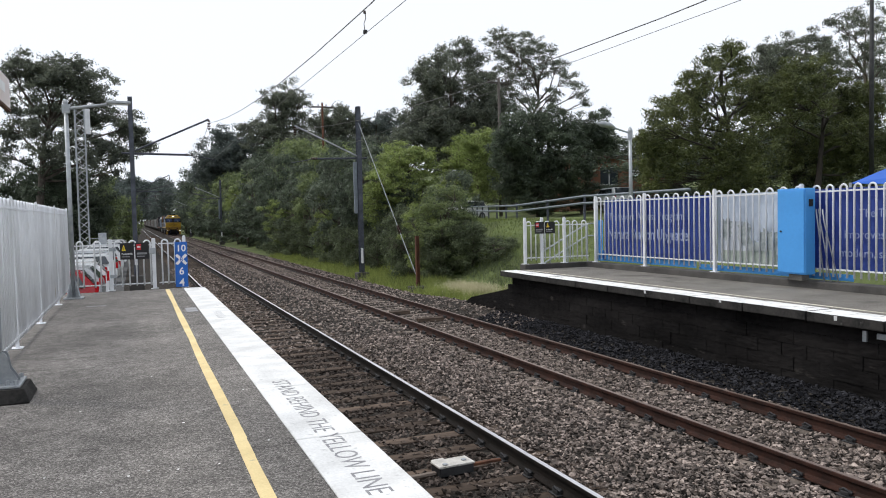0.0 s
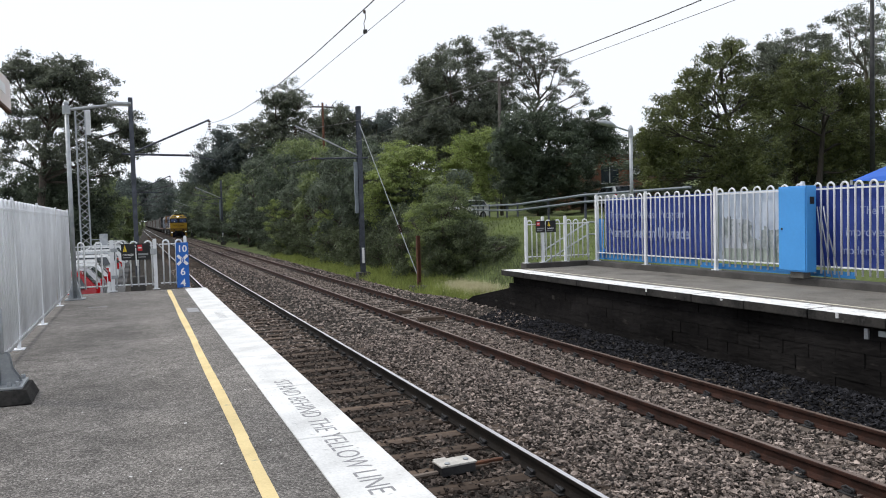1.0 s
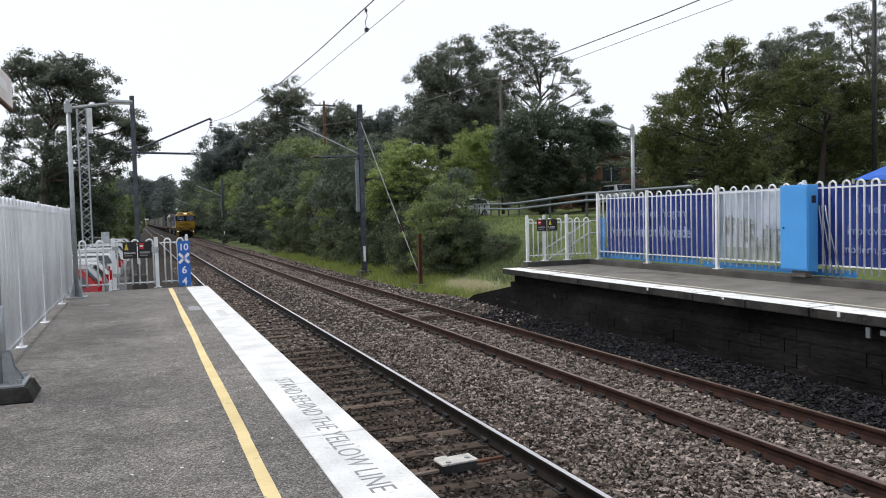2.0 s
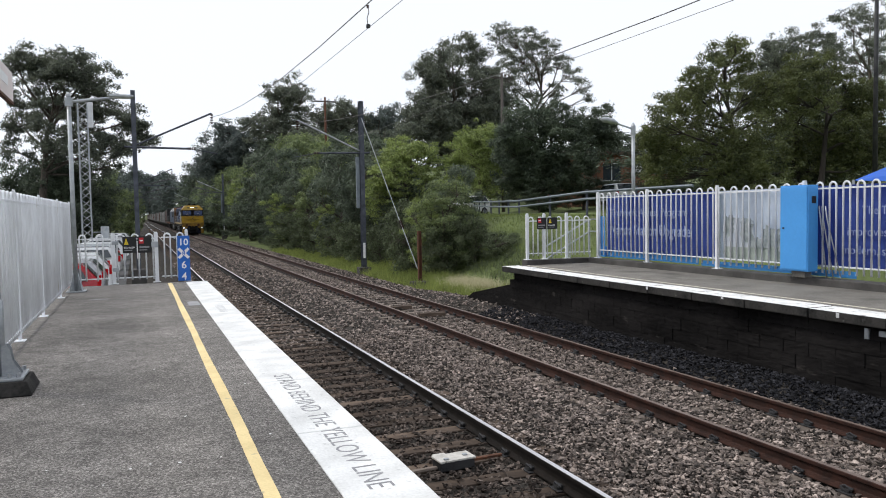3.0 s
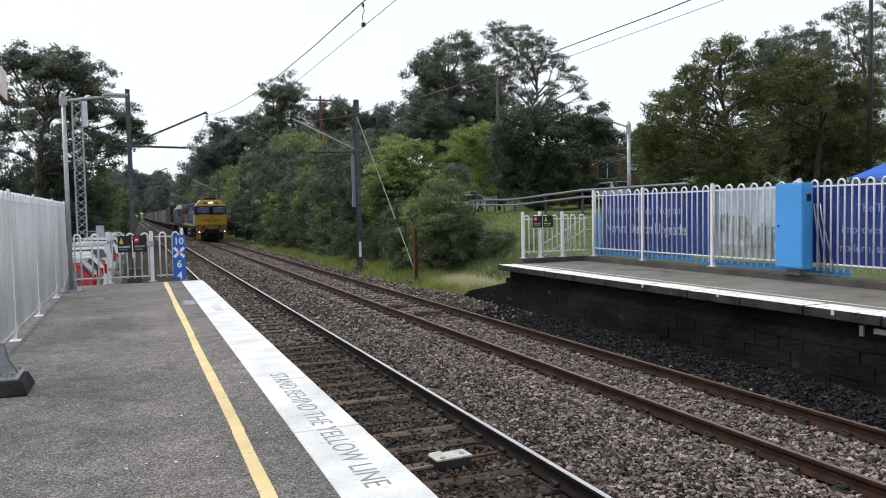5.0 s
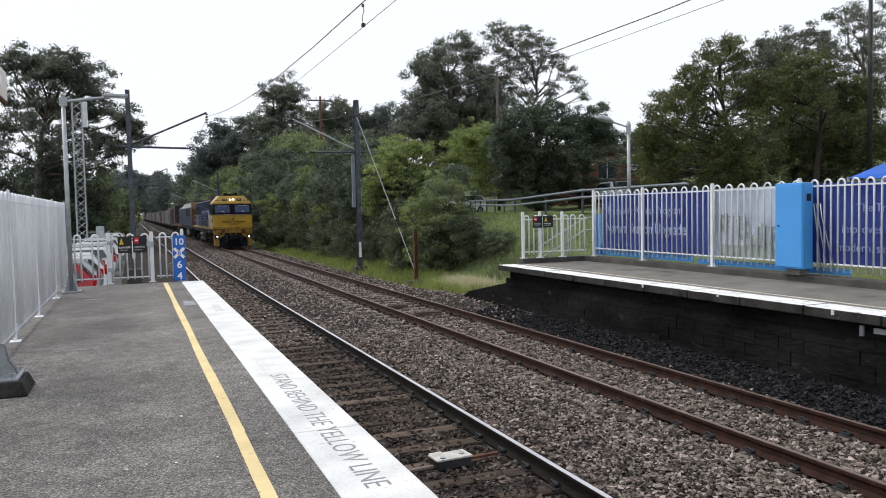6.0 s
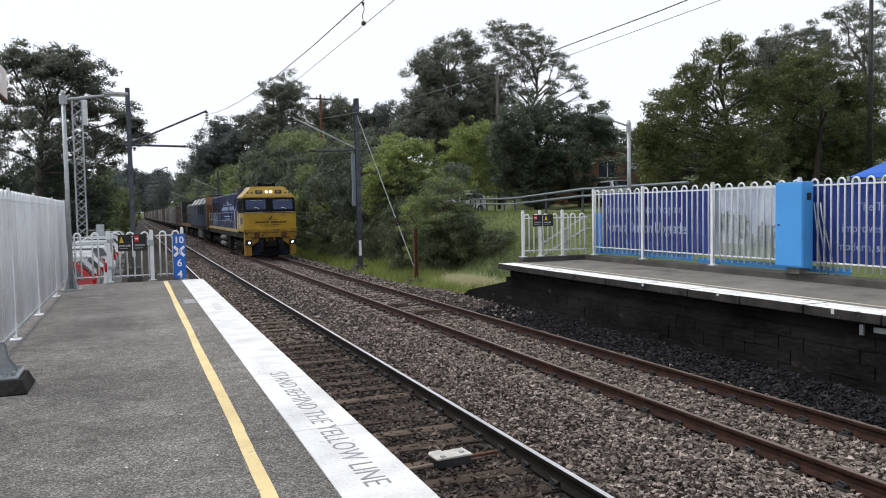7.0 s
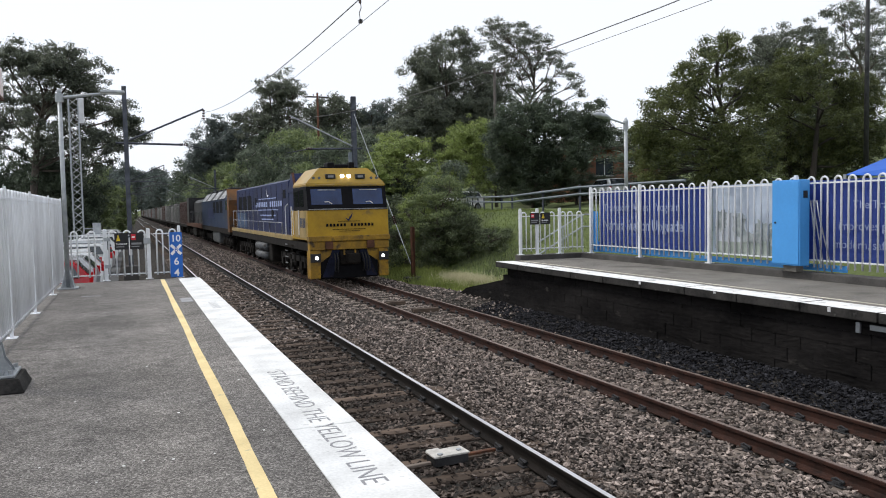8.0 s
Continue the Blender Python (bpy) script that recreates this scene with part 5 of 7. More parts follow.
    lobed_tree("spreading_tree", "spreading olive tree with yellow-green upper sprays", LEAF_OLIVE, 124, 37.0, 33, (
        (-2.7, -1.3, 7.6, 1.21, 0.52), (1.9, 1.7, 8.8, 0.9, 0.38), (-4, -1.7, 6.7, 0.86, 0.4), (-3.1, -2.1, 5.6, 1.85, 0.74), (5.1, 2.1, 6.3, 1.86, 0.87), (5.4, 0.3, 5.2, 1.5, 0.99), (2.3, 2.3, 4, 2.13, 1.16), (3, -0.5, 3.7, 1.81, 1.03), (2.1, 1.9, 2, 2.12, 1.08), (5.1, 0.8, 2.2, 1.51, 0.92), (-1, 1.4, 5, 1.6, 0.89), (4.1, 1.2, 7.2, 1.28, 0.46),
    ), 0.52, 0.085, 1.3, 0.7, 0.15)
    lobed_tree("feathery_tree", "fresh green feathery tree beside the road", LEAF_BRIGHT, 126, 25.7, 55, (
        (-0.5, -0, 6.5, 1.64, 0.69), (-3.1, -2.6, 5.3, 0.91, 0.65), (-0.3, -1.9, 5, 1.51, 1.15), (-0.1, 2.4, 4.2, 1.81, 1.33), (2.1, 2.6, 3.1, 1.54, 1.25), (-1.2, 2.7, 3.4, 1.21, 1.33), (-0.9, -1.1, 2.1, 1.62, 0.68),
    ), 0.6, 0.11, 1.5, 0.62, 0.15)
    lobed_tree("feathery_tree", "fresh green feathery young tree on the bank", LEAF_BRIGHT, 128, 13.5, 39, (
        (0.1, 0.7, 5.7, 0.94, 0.38), (1.6, 1.3, 6, 0.76, 0.32), (-0.7, 0.6, 5, 0.93, 0.51), (1.4, 1.4, 5.1, 1.1, 0.63), (-0.2, 0.1, 3.9, 1.39, 0.81), (-1.5, 0.7, 3.5, 0.8, 0.61), (1.7, 0.8, 3.8, 0.96, 0.63), (-1.8, -1, 4.4, 0.51, 0.29), (-0, 1.9, 2.7, 1.59, 0.84), (1.9, 2, 2.7, 1.2, 0.72),
    ), 0.45, 0.085, 1.4, 0.45, 0.15)
    lobed_tree("eucalyptus_tree", "tall open eucalyptus on the slope behind the platform", LEAF_EUC, 130, 73.2, 58, (
        (-9.2, -3.4, 15.6, 1.31, 0.6), (1.8, 3.8, 16.9, 1.63, 0.83), (4.3, 3.7, 18.8, 2.06, 0.98), (3.1, 1.3, 16, 1.6, 1.09), (-6, -3.6, 12.8, 1.45, 0.74), (0.2, 3.2, 13.4, 1.34, 0.68), (-2.8, -3, 12, 1.48, 1.01), (2.7, 3.7, 12.4, 2.33, 0.98), (3.2, 1.3, 10.5, 2.27, 1.36),
    ), 0.95, 0.15, 0.9, 0.62, 0.4)


plant_tall_trees()


SIZE = {}
PLANTED = set()


def put(ob, x, y, top, r, rz=0.0):
    """A tree at its place, with the height of its top and its crown's radius in metres."""
    g = float(ground_z(x, y)) - 0.05
    h0, r0 = SIZE[ob.name]
    m = pose(x, y, g, 0, 0, rz) @ Matrix.Diagonal((r / r0, r / r0, (top - g) / h0, 1))
    if ob.name in PLANTED:
        return copy_thing(ob, m @ Matrix.Diagonal((*ob.scale, 1)).inverted())
    PLANTED.add(ob.name)
    ob.matrix_basis = m
    return ob


def plant():
    dense = make_tree("eucalyptus_tree", "broad dark eucalyptus with a dense domed crown", LEAF_EUC, 15, 20, 7.5, 0.1, 170, 1.4, 20000, 0.26, 0.6, droop=0.6)
    dark = make_tree("dense_tree", "dense dark green rounded tree", LEAF_DARK, 21, 9.0, 5.3, 0.05, 110, 0.95, 21000, 0.145, 0.65, aspect=0.45, lobes=0.35)
    fresh = make_tree("feathery_tree", "fresh green feathery young tree on the bank", LEAF_BRIGHT, 31, 7.0, 2.8, 0.1, 75, 0.55, 22000, 0.08, 0.5, lobes=0.4)
    grey = make_tree("shrub", "dense grey-green shrub on the railway bank, glints coloured into its leaf tips", LEAF_GREY, 41, 6.5, 2.4, 0.02, 75, 0.55, 15500, 0.085, 0.7, category="shrub", group="bank shrubs", aspect=0.5, lobes=0.4, shell=0.6)
    mid = make_tree("shrub", "leafy mid-green shrub on the railway bank", LEAF_MID, 43, 7.0, 2.8, 0.02, 80, 0.6, 15500, 0.095, 0.6, category="shrub", group="bank shrubs", aspect=0.5, lobes=0.45, shell=0.6)
    deep = make_tree("shrub", "dense dark green shrub on the railway bank", LEAF_DARK, 47, 6.0, 2.6, 0.02, 75, 0.6, 15500, 0.09, 0.7, category="shrub", group="bank shrubs", aspect=0.5, lobes=0.4, shell=0.6)
    low = make_tree("shrub", "low tangled leafy shrub at the foot of the bank", LEAF_WEED, 53, 2.6, 1.5, 0.02, 70, 0.3, 9000, 0.06, 0.8, category="shrub", group="bank shrubs", aspect=0.4, lobes=0.6, shell=0.2)
    frond = make_tree("shrub", "small feathery green shrub at the foot of the bank", LEAF_MID, 57, 4.2, 1.5, 0.02, 60, 0.4, 16000, 0.055, 0.5, category="shrub", group="bank shrubs", lobes=0.5)
    woods = make_tree("forest_tree", "dark tree of the distant wooded hill", LEAF_FAR_HAZE, 63, 17, 7.0, 0.05, 70, 1.7, 5000, 0.46, 0.65, aspect=0.45)
    scrub = make_tree("shrub", "green shrub far along the railway bank", LEAF_MID, 67, 8.0, 3.2, 0.02, 60, 0.8, 7500, 0.15, 0.65, category="shrub", group="bank shrubs", aspect=0.5, lobes=0.4)
    thicket = make_tree("shrub", "dark shrub far along the railway bank", LEAF_DARK, 71, 8.0, 3.2, 0.02, 60, 0.8, 7500, 0.15, 0.65, category="shrub", group="bank shrubs", aspect=0.5, lobes=0.4)
    rows = (
        # behind the car park
        (thicket, -5.5, 110, 7.5, 4.5, 30), (scrub, -1.2, 118, 6.0, 2.6, 90), (woods, -9, 120, 10, 5, 10),
        (woods, -4, 165, 10.0, 4.5, 200), (woods, -11, 150, 11, 6, 60),
        # skyline above the bank
        (dense, 23.0, 104, 14.0, 4.5, 10), (dense, 29.5, 98, 13.0, 4.5, 160),
        (dense, 45.0, 96, 14, 8, 100),
        # beside the road
        (fresh, 17.5, 57, 7.5, 3.2, 200), (dense, 36.5, 72, 9.5, 4.5, 40),
        # the spreading trees above the far platform
        (dark, 36, 40, 7.0, 7.0, 50), (dark, 46, 40, 9.0, 5.5, 150),
        (dark, 41.5, 64, 9.0, 5.0, 20), (dark, 49.0, 66, 10.0, 6.0, 120), (mid, 33.6, 60.0, 5.5, 2.5, 10),
        (dense, 58, 52, 14, 5, 10),
        # the bank, from the mast outwards
        (frond, 12.5, 31.0, 3.0, 1.4, 0), (grey, 13.6, 32.0, 3.6, 1.0, 20), (low, 12.3, 30.6, 1.2, 1.2, 60), (frond, 13.2, 31.2, 2.4, 1.3, 190), (low, 13.5, 30.0, 1.5, 1.2, 130), (low, 11.9, 33.5, 1.7, 1.4, 230), (low, 12.6, 36.0, 2.0, 1.7, 20), (low, 13.9, 28.6, 0.8, 1.0, 290), (low, 13.4, 33.4, 2.2, 1.6, 10),
        (deep, 13.0, 43.5, 4.6, 2.0, 0), (grey, 13.8, 46.5, 6.2, 2.3, 200), (grey, 12.4, 49.5, 5.6, 2.0, 40), (deep, 14.8, 52.5, 7.2, 2.6, 10), (mid, 12.4, 55.5, 5.0, 2.0, 0), (mid, 14.6, 59.0, 7.4, 2.8, 0), (grey, 12.6, 61.5, 6.0, 2.2, 60), (deep, 12.6, 67.0, 7.2, 2.6, 90),
        (mid, 15.0, 72.0, 9.2, 3.2, 10), (grey, 13.0, 75.0, 7.4, 2.7, 300), (thicket, 13.0, 83.0, 7.4, 2.8, 30), (scrub, 13.0, 92.0, 8.2, 3.0, 200), (scrub, 13.2, 101.0, 8.4, 3.0, 10), (scrub, 12.8, 111.0, 9.0, 3.2, 110), (scrub, 12.8, 121.0, 9.0, 3.0, 60), (thicket, 13.4, 133.0, 11, 3.8, 0), (scrub, 13.0, 145.0, 10, 3.8, 80), (thicket, 13.0, 160.0, 12, 4.5, 20), (thicket, 14.0, 180.0, 14, 5.5, 20),
        (low, 11.9, 38.5, 0.9, 1.1, 10), (low, 11.9, 41.5, 1.2, 1.4, 80), (low, 12.0, 44.5, 1.4, 1.4, 140), (low, 12.0, 47.5, 1.3, 1.5, 220), (low, 11.9, 51.0, 1.5, 1.7, 300), (low, 11.9, 54.5, 1.6, 1.8, 20), (low, 11.9, 58.5, 1.8, 2.0, 90), (low, 11.9, 63.0, 2.0, 2.2, 150), (thicket, 12.0, 69.0, 3.0, 2.4, 200), (thicket, 12.0, 76.0, 3.4, 2.6, 10), (thicket, 11.9, 87.0, 4.0, 2.6, 70), (thicket, 11.9, 97.0, 4.0, 2.8, 130), (deep, 14.2, 40.5, 4.0, 2.0, 100), (low, 13.6, 36.4, 2.4, 1.8, 60),
        (deep, 30.5, 48.0, 4.6, 2.0, 10), (deep, 33.6, 48.5, 3.7, 1.8, 100), (deep, 36.4, 48.0, 3.4, 1.9, 200), (deep, 26.5, 47.5, 3.4, 1.6, 300),
        (fresh, 11.5, 63.0, 3.3, 1.6, 40), (fresh, 11.6, 50.0, 2.2, 0.9, 150), (fresh, 12.0, 31.8, 2.2, 1.0, 80), (fresh, 12.4, 99.0, 6.2, 2.4, 130), (fresh, 14.6, 80.0, 7.6, 2.2, 240), (fresh, 12.6, 53.0, 2.6, 1.0, 310),
        (thicket, 11.3, 107.0, 4.6, 2.4, 50), (thicket, 11.2, 116.0, 4.8, 2.5, 110), (thicket, 11.2, 127.0, 5.2, 2.6, 170), (thicket, 11.2, 139.0, 5.6, 2.8, 230), (thicket, 11.3, 153.0, 6.2, 3.0, 290), (thicket, 11.4, 170.0, 7.0, 3.4, 20), (thicket, 11.6, 192.0, 8.0, 4.0, 80),
        (scrub, 18.0, 84.0, 11.0, 3.6, 50), (scrub, 19.0, 98.0, 12.5, 4.0, 10), (thicket, 18.0, 110.0, 13.0, 4.0, 200), (fresh, 17.6, 70.0, 8.6, 2.6, 160), (mid, 19.5, 64.0, 8.0, 3.0, 60),
    )
    for ob, x, y, top, r, rz in rows:
        put(ob, x, y, top, r, rz)
    rng = np.random.default_rng(5)
    for i in range(22):
        x, y = rng.uniform(15, 70), rng.uniform(170, 330)
        put(woods, x, y, float(ground_z(x, y)) + rng.uniform(14, 20), rng.uniform(6, 8), rng.uniform(0, 360))
    for i in range(12):
        x, y = rng.uniform(-12, 22), rng.uniform(430, 520)
        if abs(x - 5) > 7:
            put(woods, x, y, rng.uniform(17, 24), rng.uniform(6, 9), rng.uniform(0, 360))
    for i in range(12):
        put(woods, -30 + i * 6.0, rng.uniform(900, 960), rng.uniform(46, 60), rng.uniform(13, 18), rng.uniform(0, 360))


plant()


# ---- grass ----
def blades(name, xs, ys, h, w, material, label, lean=0.35):
    n = len(xs)
    z = ground_z(xs, ys) - 0.02
    hh = h * np.random.uniform(0.5, 1.4, n)
    a = np.random.uniform(0, 6.283, n)
    t = np.random.normal(size=(n, 2)) * lean * hh[:, None]
    dx, dy = np.cos(a) * w, np.sin(a) * w
    p = np.stack([xs, ys, z], -1)
    o = np.stack([dx, dy, 0 * dx], -1)
    tip = p + np.stack([t[:, 0], t[:, 1], hh], -1)
    v = np.stack([p - o, p + o, tip], 1).reshape(-1, 3)
    ob = new(name, np_mesh(name, v, np.arange(3 * n).reshape(n, 3), material))
    return tagged(ob, label, "grass", kind="stuff")


def sow():
    rng = np.random.default_rng(11)
    n = 30000
    ys = 18 + 45 * rng.uniform(0, 1, n) ** 1.4
    xs = 9.9 + 2.2 * rng.uniform(0, 1, n) ** 0.8 + np.where(ys < 22, 0.2, 0)
    keep = ((xs - 11.6) / 0.6) ** 2 + ((ys - 26.0) / 2.4) ** 2 > 1
    xs, ys = xs[keep], ys[keep]
    blades("trackside_grass", xs, ys, 0.36, 0.012, GRASS, "tall green grass along the foot of the bank")
    n = 36000
    ys = rng.uniform(17.5, 46, n)
    xs = rng.uniform(11.4, 20, n)
    blades("bank_grass", xs, ys, 0.11, 0.014, BANK_GRASS, "short green grass on the sloping bank")
    n = 12000
    xs, ys = 11.6 + rng.normal(size=n) * 0.28, 26.0 + rng.normal(size=n) * 0.95
    blades("dry_grass", xs, ys, 0.34, 0.01, STRAW, "patch of pale dry grass beside the track")
    n = 1000
    xs, ys = rng.uniform(12.8, 15.0, n), rng.uniform(25.5, 29.5, n)
    blades("weeds", xs, ys, 0.34, 0.01, LEAF_WEED, "dull green weeds at the edge of the shrubs")


sow()


# ---- behind the far platform ----
def build_guard_rail():
    g = thing("guard_rail", 0, 0, 0, "grey steel road guard rail with two beams on posts", "guard rail")
    line = [Vector((22.6, 50.0, 1.62)), Vector((19.6, 41.0, 1.5)), Vector((17.3, 33.0, 1.42)), Vector((17.0, 26.5, 1.66)), Vector((17.8, 21.0, 1.72))]
    for a, b in zip(line, line[1:]):
        d = b - a
        k = max(2, int(d.length / 2.6))
        for i in range(k):
            p = a + d * i / k
            gz = float(ground_z(p.x, p.y))
            part("post", boxes((p.x - 0.035, p.x + 0.035, p.y - 0.045, p.y + 0.045, gz - 0.3, p.z + 0.75), bevel=0.01), MAST_STEEL, g)
        for h in (0.36, 0.64):
            part("beam", tubes(([a + Vector((-0.08, 0, h)), b + Vector((-0.08, 0, h))], 0.055), n=6), RAIL_GREY, g)


build_guard_rail()


def build_house():
    h = thing("brick_house", 34.3, 53.5, float(ground_z(36, 53.5)) - 0.3, "orange brick house with a low roof behind trees", "house")
    w, d, t = 10.0, 7.0, 4.4
    part("wall", boxes((0, 1.6, 0, 0.25, 0, t), (1.6, 3.4, 0, 0.25, 0, 2.2), (1.6, 3.4, 0, 0.25, 3.7, t), (3.4, w, 0, 0.25, 0, t), (0, 0.25, 0.25, d, 0, t), (w - 0.25, w, 0.25, d, 0, t), (0.25, w - 0.25, d - 0.25, d, 0, t)), BRICK, h)
    win = part("window", boxes((1.6, 3.4, 0.1, 0.13, 2.2, 3.7)), GLASS_DARK, h)
    part("frame", boxes((1.6, 3.4, 0.05, 0.099, 2.2, 2.26), (1.6, 3.4, 0.05, 0.099, 3.64, 3.7), (2.47, 2.53, 0.05, 0.099, 2.26, 3.64)), FENCE_WHITE, win)
    part("air_conditioner", boxes((4.6, 5.4, -0.35, -0.01, 2.9, 3.5), bevel=0.03), FENCE_WHITE, h)
    bm = bmesh.new()
    prism(bm, [(-0.5, t), (d + 0.5, t), (d + 0.5, t + 0.2), (d / 2, t + 0.5), (-0.5, t + 0.2)], -0.5, w + 0.5, "x")
    part("roof", bm, ROOF_TILE, h)


build_house()


def power_pole(x, y, top, arms=True, material=None, r=0.14):
    g = float(ground_z(x, y))
    p = thing("power_pole", x, y, g, "tall timber power pole with a cross-arm", "power pole", "power poles")
    h = top - g
    part("pole", tubes(([(0, 0, -0.5), (0, 0, h)], [r * 1.2, r * 0.85]), n=10), material or OLD_TIMBER, p, smooth=True)
    if arms:
        part("cross_arm", boxes((-1.1, 1.1, -0.06, 0.06, h - 0.5, h - 0.36)), OLD_TIMBER, p)
        for k in (-1.0, -0.4, 0.4, 1.0):
            part("insulator", insulator(bmesh.new(), (k, 0, h - 0.16), (0, 0, -0.2), 2), PORCELAIN, p)
    return p


power_pole(29.9, 60, 13.6)
power_pole(17.7, 75, 13.2, material=RUST, r=0.12)
power_pole(37.8, 30, 15.0, material=DARK_METAL, r=0.12)

def build_tarp():
    bm = bmesh.new()
    p = [(19.3, 16.0, 2.3), (23.5, 15.5, 3.7), (25.5, 12, 2.4), (22, 11, 2.0)]
    vs = [bm.verts.new(q) for q in p] + [bm.verts.new((21.7, 13.8, 2.75))]
    for i in range(4):
        bm.faces.new((vs[i], vs[(i + 1) % 4], vs[4]))
    bmesh.ops.subdivide_edges(bm, edges=bm.edges[:], cuts=3, use_grid_fill=True)
    bmesh.ops.solidify(bm, geom=bm.faces[:], thickness=0.01)
    t = thing("shade_sail", 0, 0, 0, "bright blue shade sail stretched behind the fence", "shade sail")
    part("cloth", bm, TARP, t)
    part("pole", tubes(([(23.5, 15.5, 0.8), (23.5, 15.5, 3.8)], 0.04), n=8), GALV, t)
    part("pole", tubes(([(19.3, 16.0, 0.8), (19.3, 16.0, 2.33)], 0.04), n=8), GALV, t)


build_tarp()


# ---- the car park ----
def make_car(paint, label):
    c = thing("parked_car", 0, 0, 0, label, "car", "parked cars")
    bm = bmesh.new()
    prism(bm, [(-2.12, 0.3), (2.1, 0.3), (2.15, 0.62), (2.0, 0.84), (1.0, 0.96), (0.3, 1.5), (-1.7, 1.5), (-2.08, 1.05), (-2.18, 0.75)], -0.85, 0.85)
    for v in bm.verts:
        if v.co.z > 1.0:
            v.co.y *= 0.8
    bmesh.ops.bevel(bm, geom=bm.edges[:], offset=0.06, segments=2, affect="EDGES")
    body = part("body", bm, paint, c, smooth=False)
    for s in (-1, 1):
        bm = bmesh.new()
        prism(bm, [(-1.8, 1.02), (0.75, 0.98), (0.25, 1.4), (-1.6, 1.4)], 0.775 * s, 0.8 * s)
        for v in bm.verts:
            v.co.y += s * (0.06 if v.co.z < 1.1 else -0.055)
        part("side_window", bm, GLASS_DARK, c)
        for x in (-1.35, 1.3):
            w = part("wheel", tubes(([(x, s * 0.66, 0.31), (x, s * 0.87, 0.31)], 0.31), n=16), RUBBER, c)
            part("rim", tubes(([(x, s * 0.871, 0.31), (x, s * 0.885, 0.31)], 0.2), n=10), GALV, w)
        part("tail_lamp", boxes((-2.17, -2.06, s * 0.72 - 0.07, s * 0.72 + 0.07, 0.78, 1.08), bevel=0.02), TAIL_RED, c)
        part("headlamp", boxes((1.98, 2.16, s * 0.62 - 0.16, s * 0.62 + 0.16, 0.64, 0.78), bevel=0.02), LOCO_SILVER, c)
    for x0, z0, x1, z1 in ((-2.07, 1.08, -1.74, 1.46), (0.95, 1.0, 0.34, 1.46)):
        bm = bmesh.new()
        o = -0.02 if x0 < 0 else 0.03
        f = [(x0 + o, -0.66, z0), (x0 + o, 0.66, z0), (x1 + o, 0.58, z1), (x1 + o, -0.58, z1)]
        vs = [bm.verts.new(p) for p in f] + [bm.verts.new((p[0], p[1], p[2] + 0.012)) for p in f]
        for q in ((0, 1, 2, 3), (7, 6, 5, 4), (0, 4, 5, 1), (1, 5, 6, 2), (2, 6, 7, 3), (3, 7, 4, 0)):
            bm.faces.new([vs[i] for i in q])
        part("windscreen", bm, GLASS_DARK, c)
    return c


def build_car_park():
    bm = boxes((-40, -0.6, 21.5, 100, -1.6, -1.395))
    tagged(part("car_park", bm, BITUMEN), "grey bitumen station car park below the platform", "car park", kind="structure")
    red = make_car(CAR_RED, "red hatchback parked beside the platform's end")
    white = make_car(CAR_WHITE, "white car parked in the station car park")
    silver = make_car(CAR_SILVER, "silver car parked in the station car park")
    red.matrix_basis = pose(-3.35, 27.0, -1.395, 0, 0, 182)
    white.matrix_basis = pose(-3.2, 33.0, -1.395, 0, 0, 182)
    silver.matrix_basis = pose(-3.3, 30.4, -1.395, 0, 0, 178)
    for src, x, y, a in ((white, -3.4, 36.2, 180), (white, -3.0, 42, 176), (silver, -3.2, 47, 182), (white, -2.9, 51, 180), (white, -2.8, 58, 180), (silver, -2.9, 62, 184), (white, -2.9, 70, 180), (white, -2.8, 78, 178)):
        copy_thing(src, pose(x, y, -1.395, 0, 0, a))
    copy_thing(white, pose(22.6, 52, float(ground_z(22.6, 52)), 0, 0, 200))
    copy_thing(white, pose(31.8, 46.0, float(ground_z(31.8, 46.0)) + 0.3, 0, 0, 80))


build_car_park()


def build_lattice_tower():
    t = thing("lattice_tower", -2.95, 52.0, -1.4, "slim galvanised lattice tower with a white antenna panel", "tower")
    h, w = 10.1, 0.27
    corners = [(-w, -w), (w, -w), (w, w), (-w, w)]
    for x, y in corners:
        part("leg", tubes(([(x, y, 0), (x, y, h)], 0.035), n=6), GALV, t)
    for i, ((x0, y0), (x1, y1)) in enumerate(zip(corners, corners[1:] + corners[:1])):
        for k in range(22):
            z0, z1 = h * k / 22, h * (k + 1) / 22
            a, b = ((x0, y0), (x1, y1)) if k % 2 else ((x1, y1), (x0, y0))
            part("brace", tubes(([(*a, z0), (*b, z1)], 0.02), n=4), GALV, t)
    part("antenna_panel", boxes((0.3, 0.58, -0.1, 0.1, h - 1.5, h + 0.05), bevel=0.03), FENCE_WHITE, t)
    part("equipment_box", boxes((0.78, 1.25, -0.3, 0.1, 1.75, 2.45), bevel=0.02), GALV, t)
    part("box_bracket", tubes(([(0.27, 0, 2.1), (0.8, 0, 2.1)], 0.03), n=6), GALV, t)


build_lattice_tower()


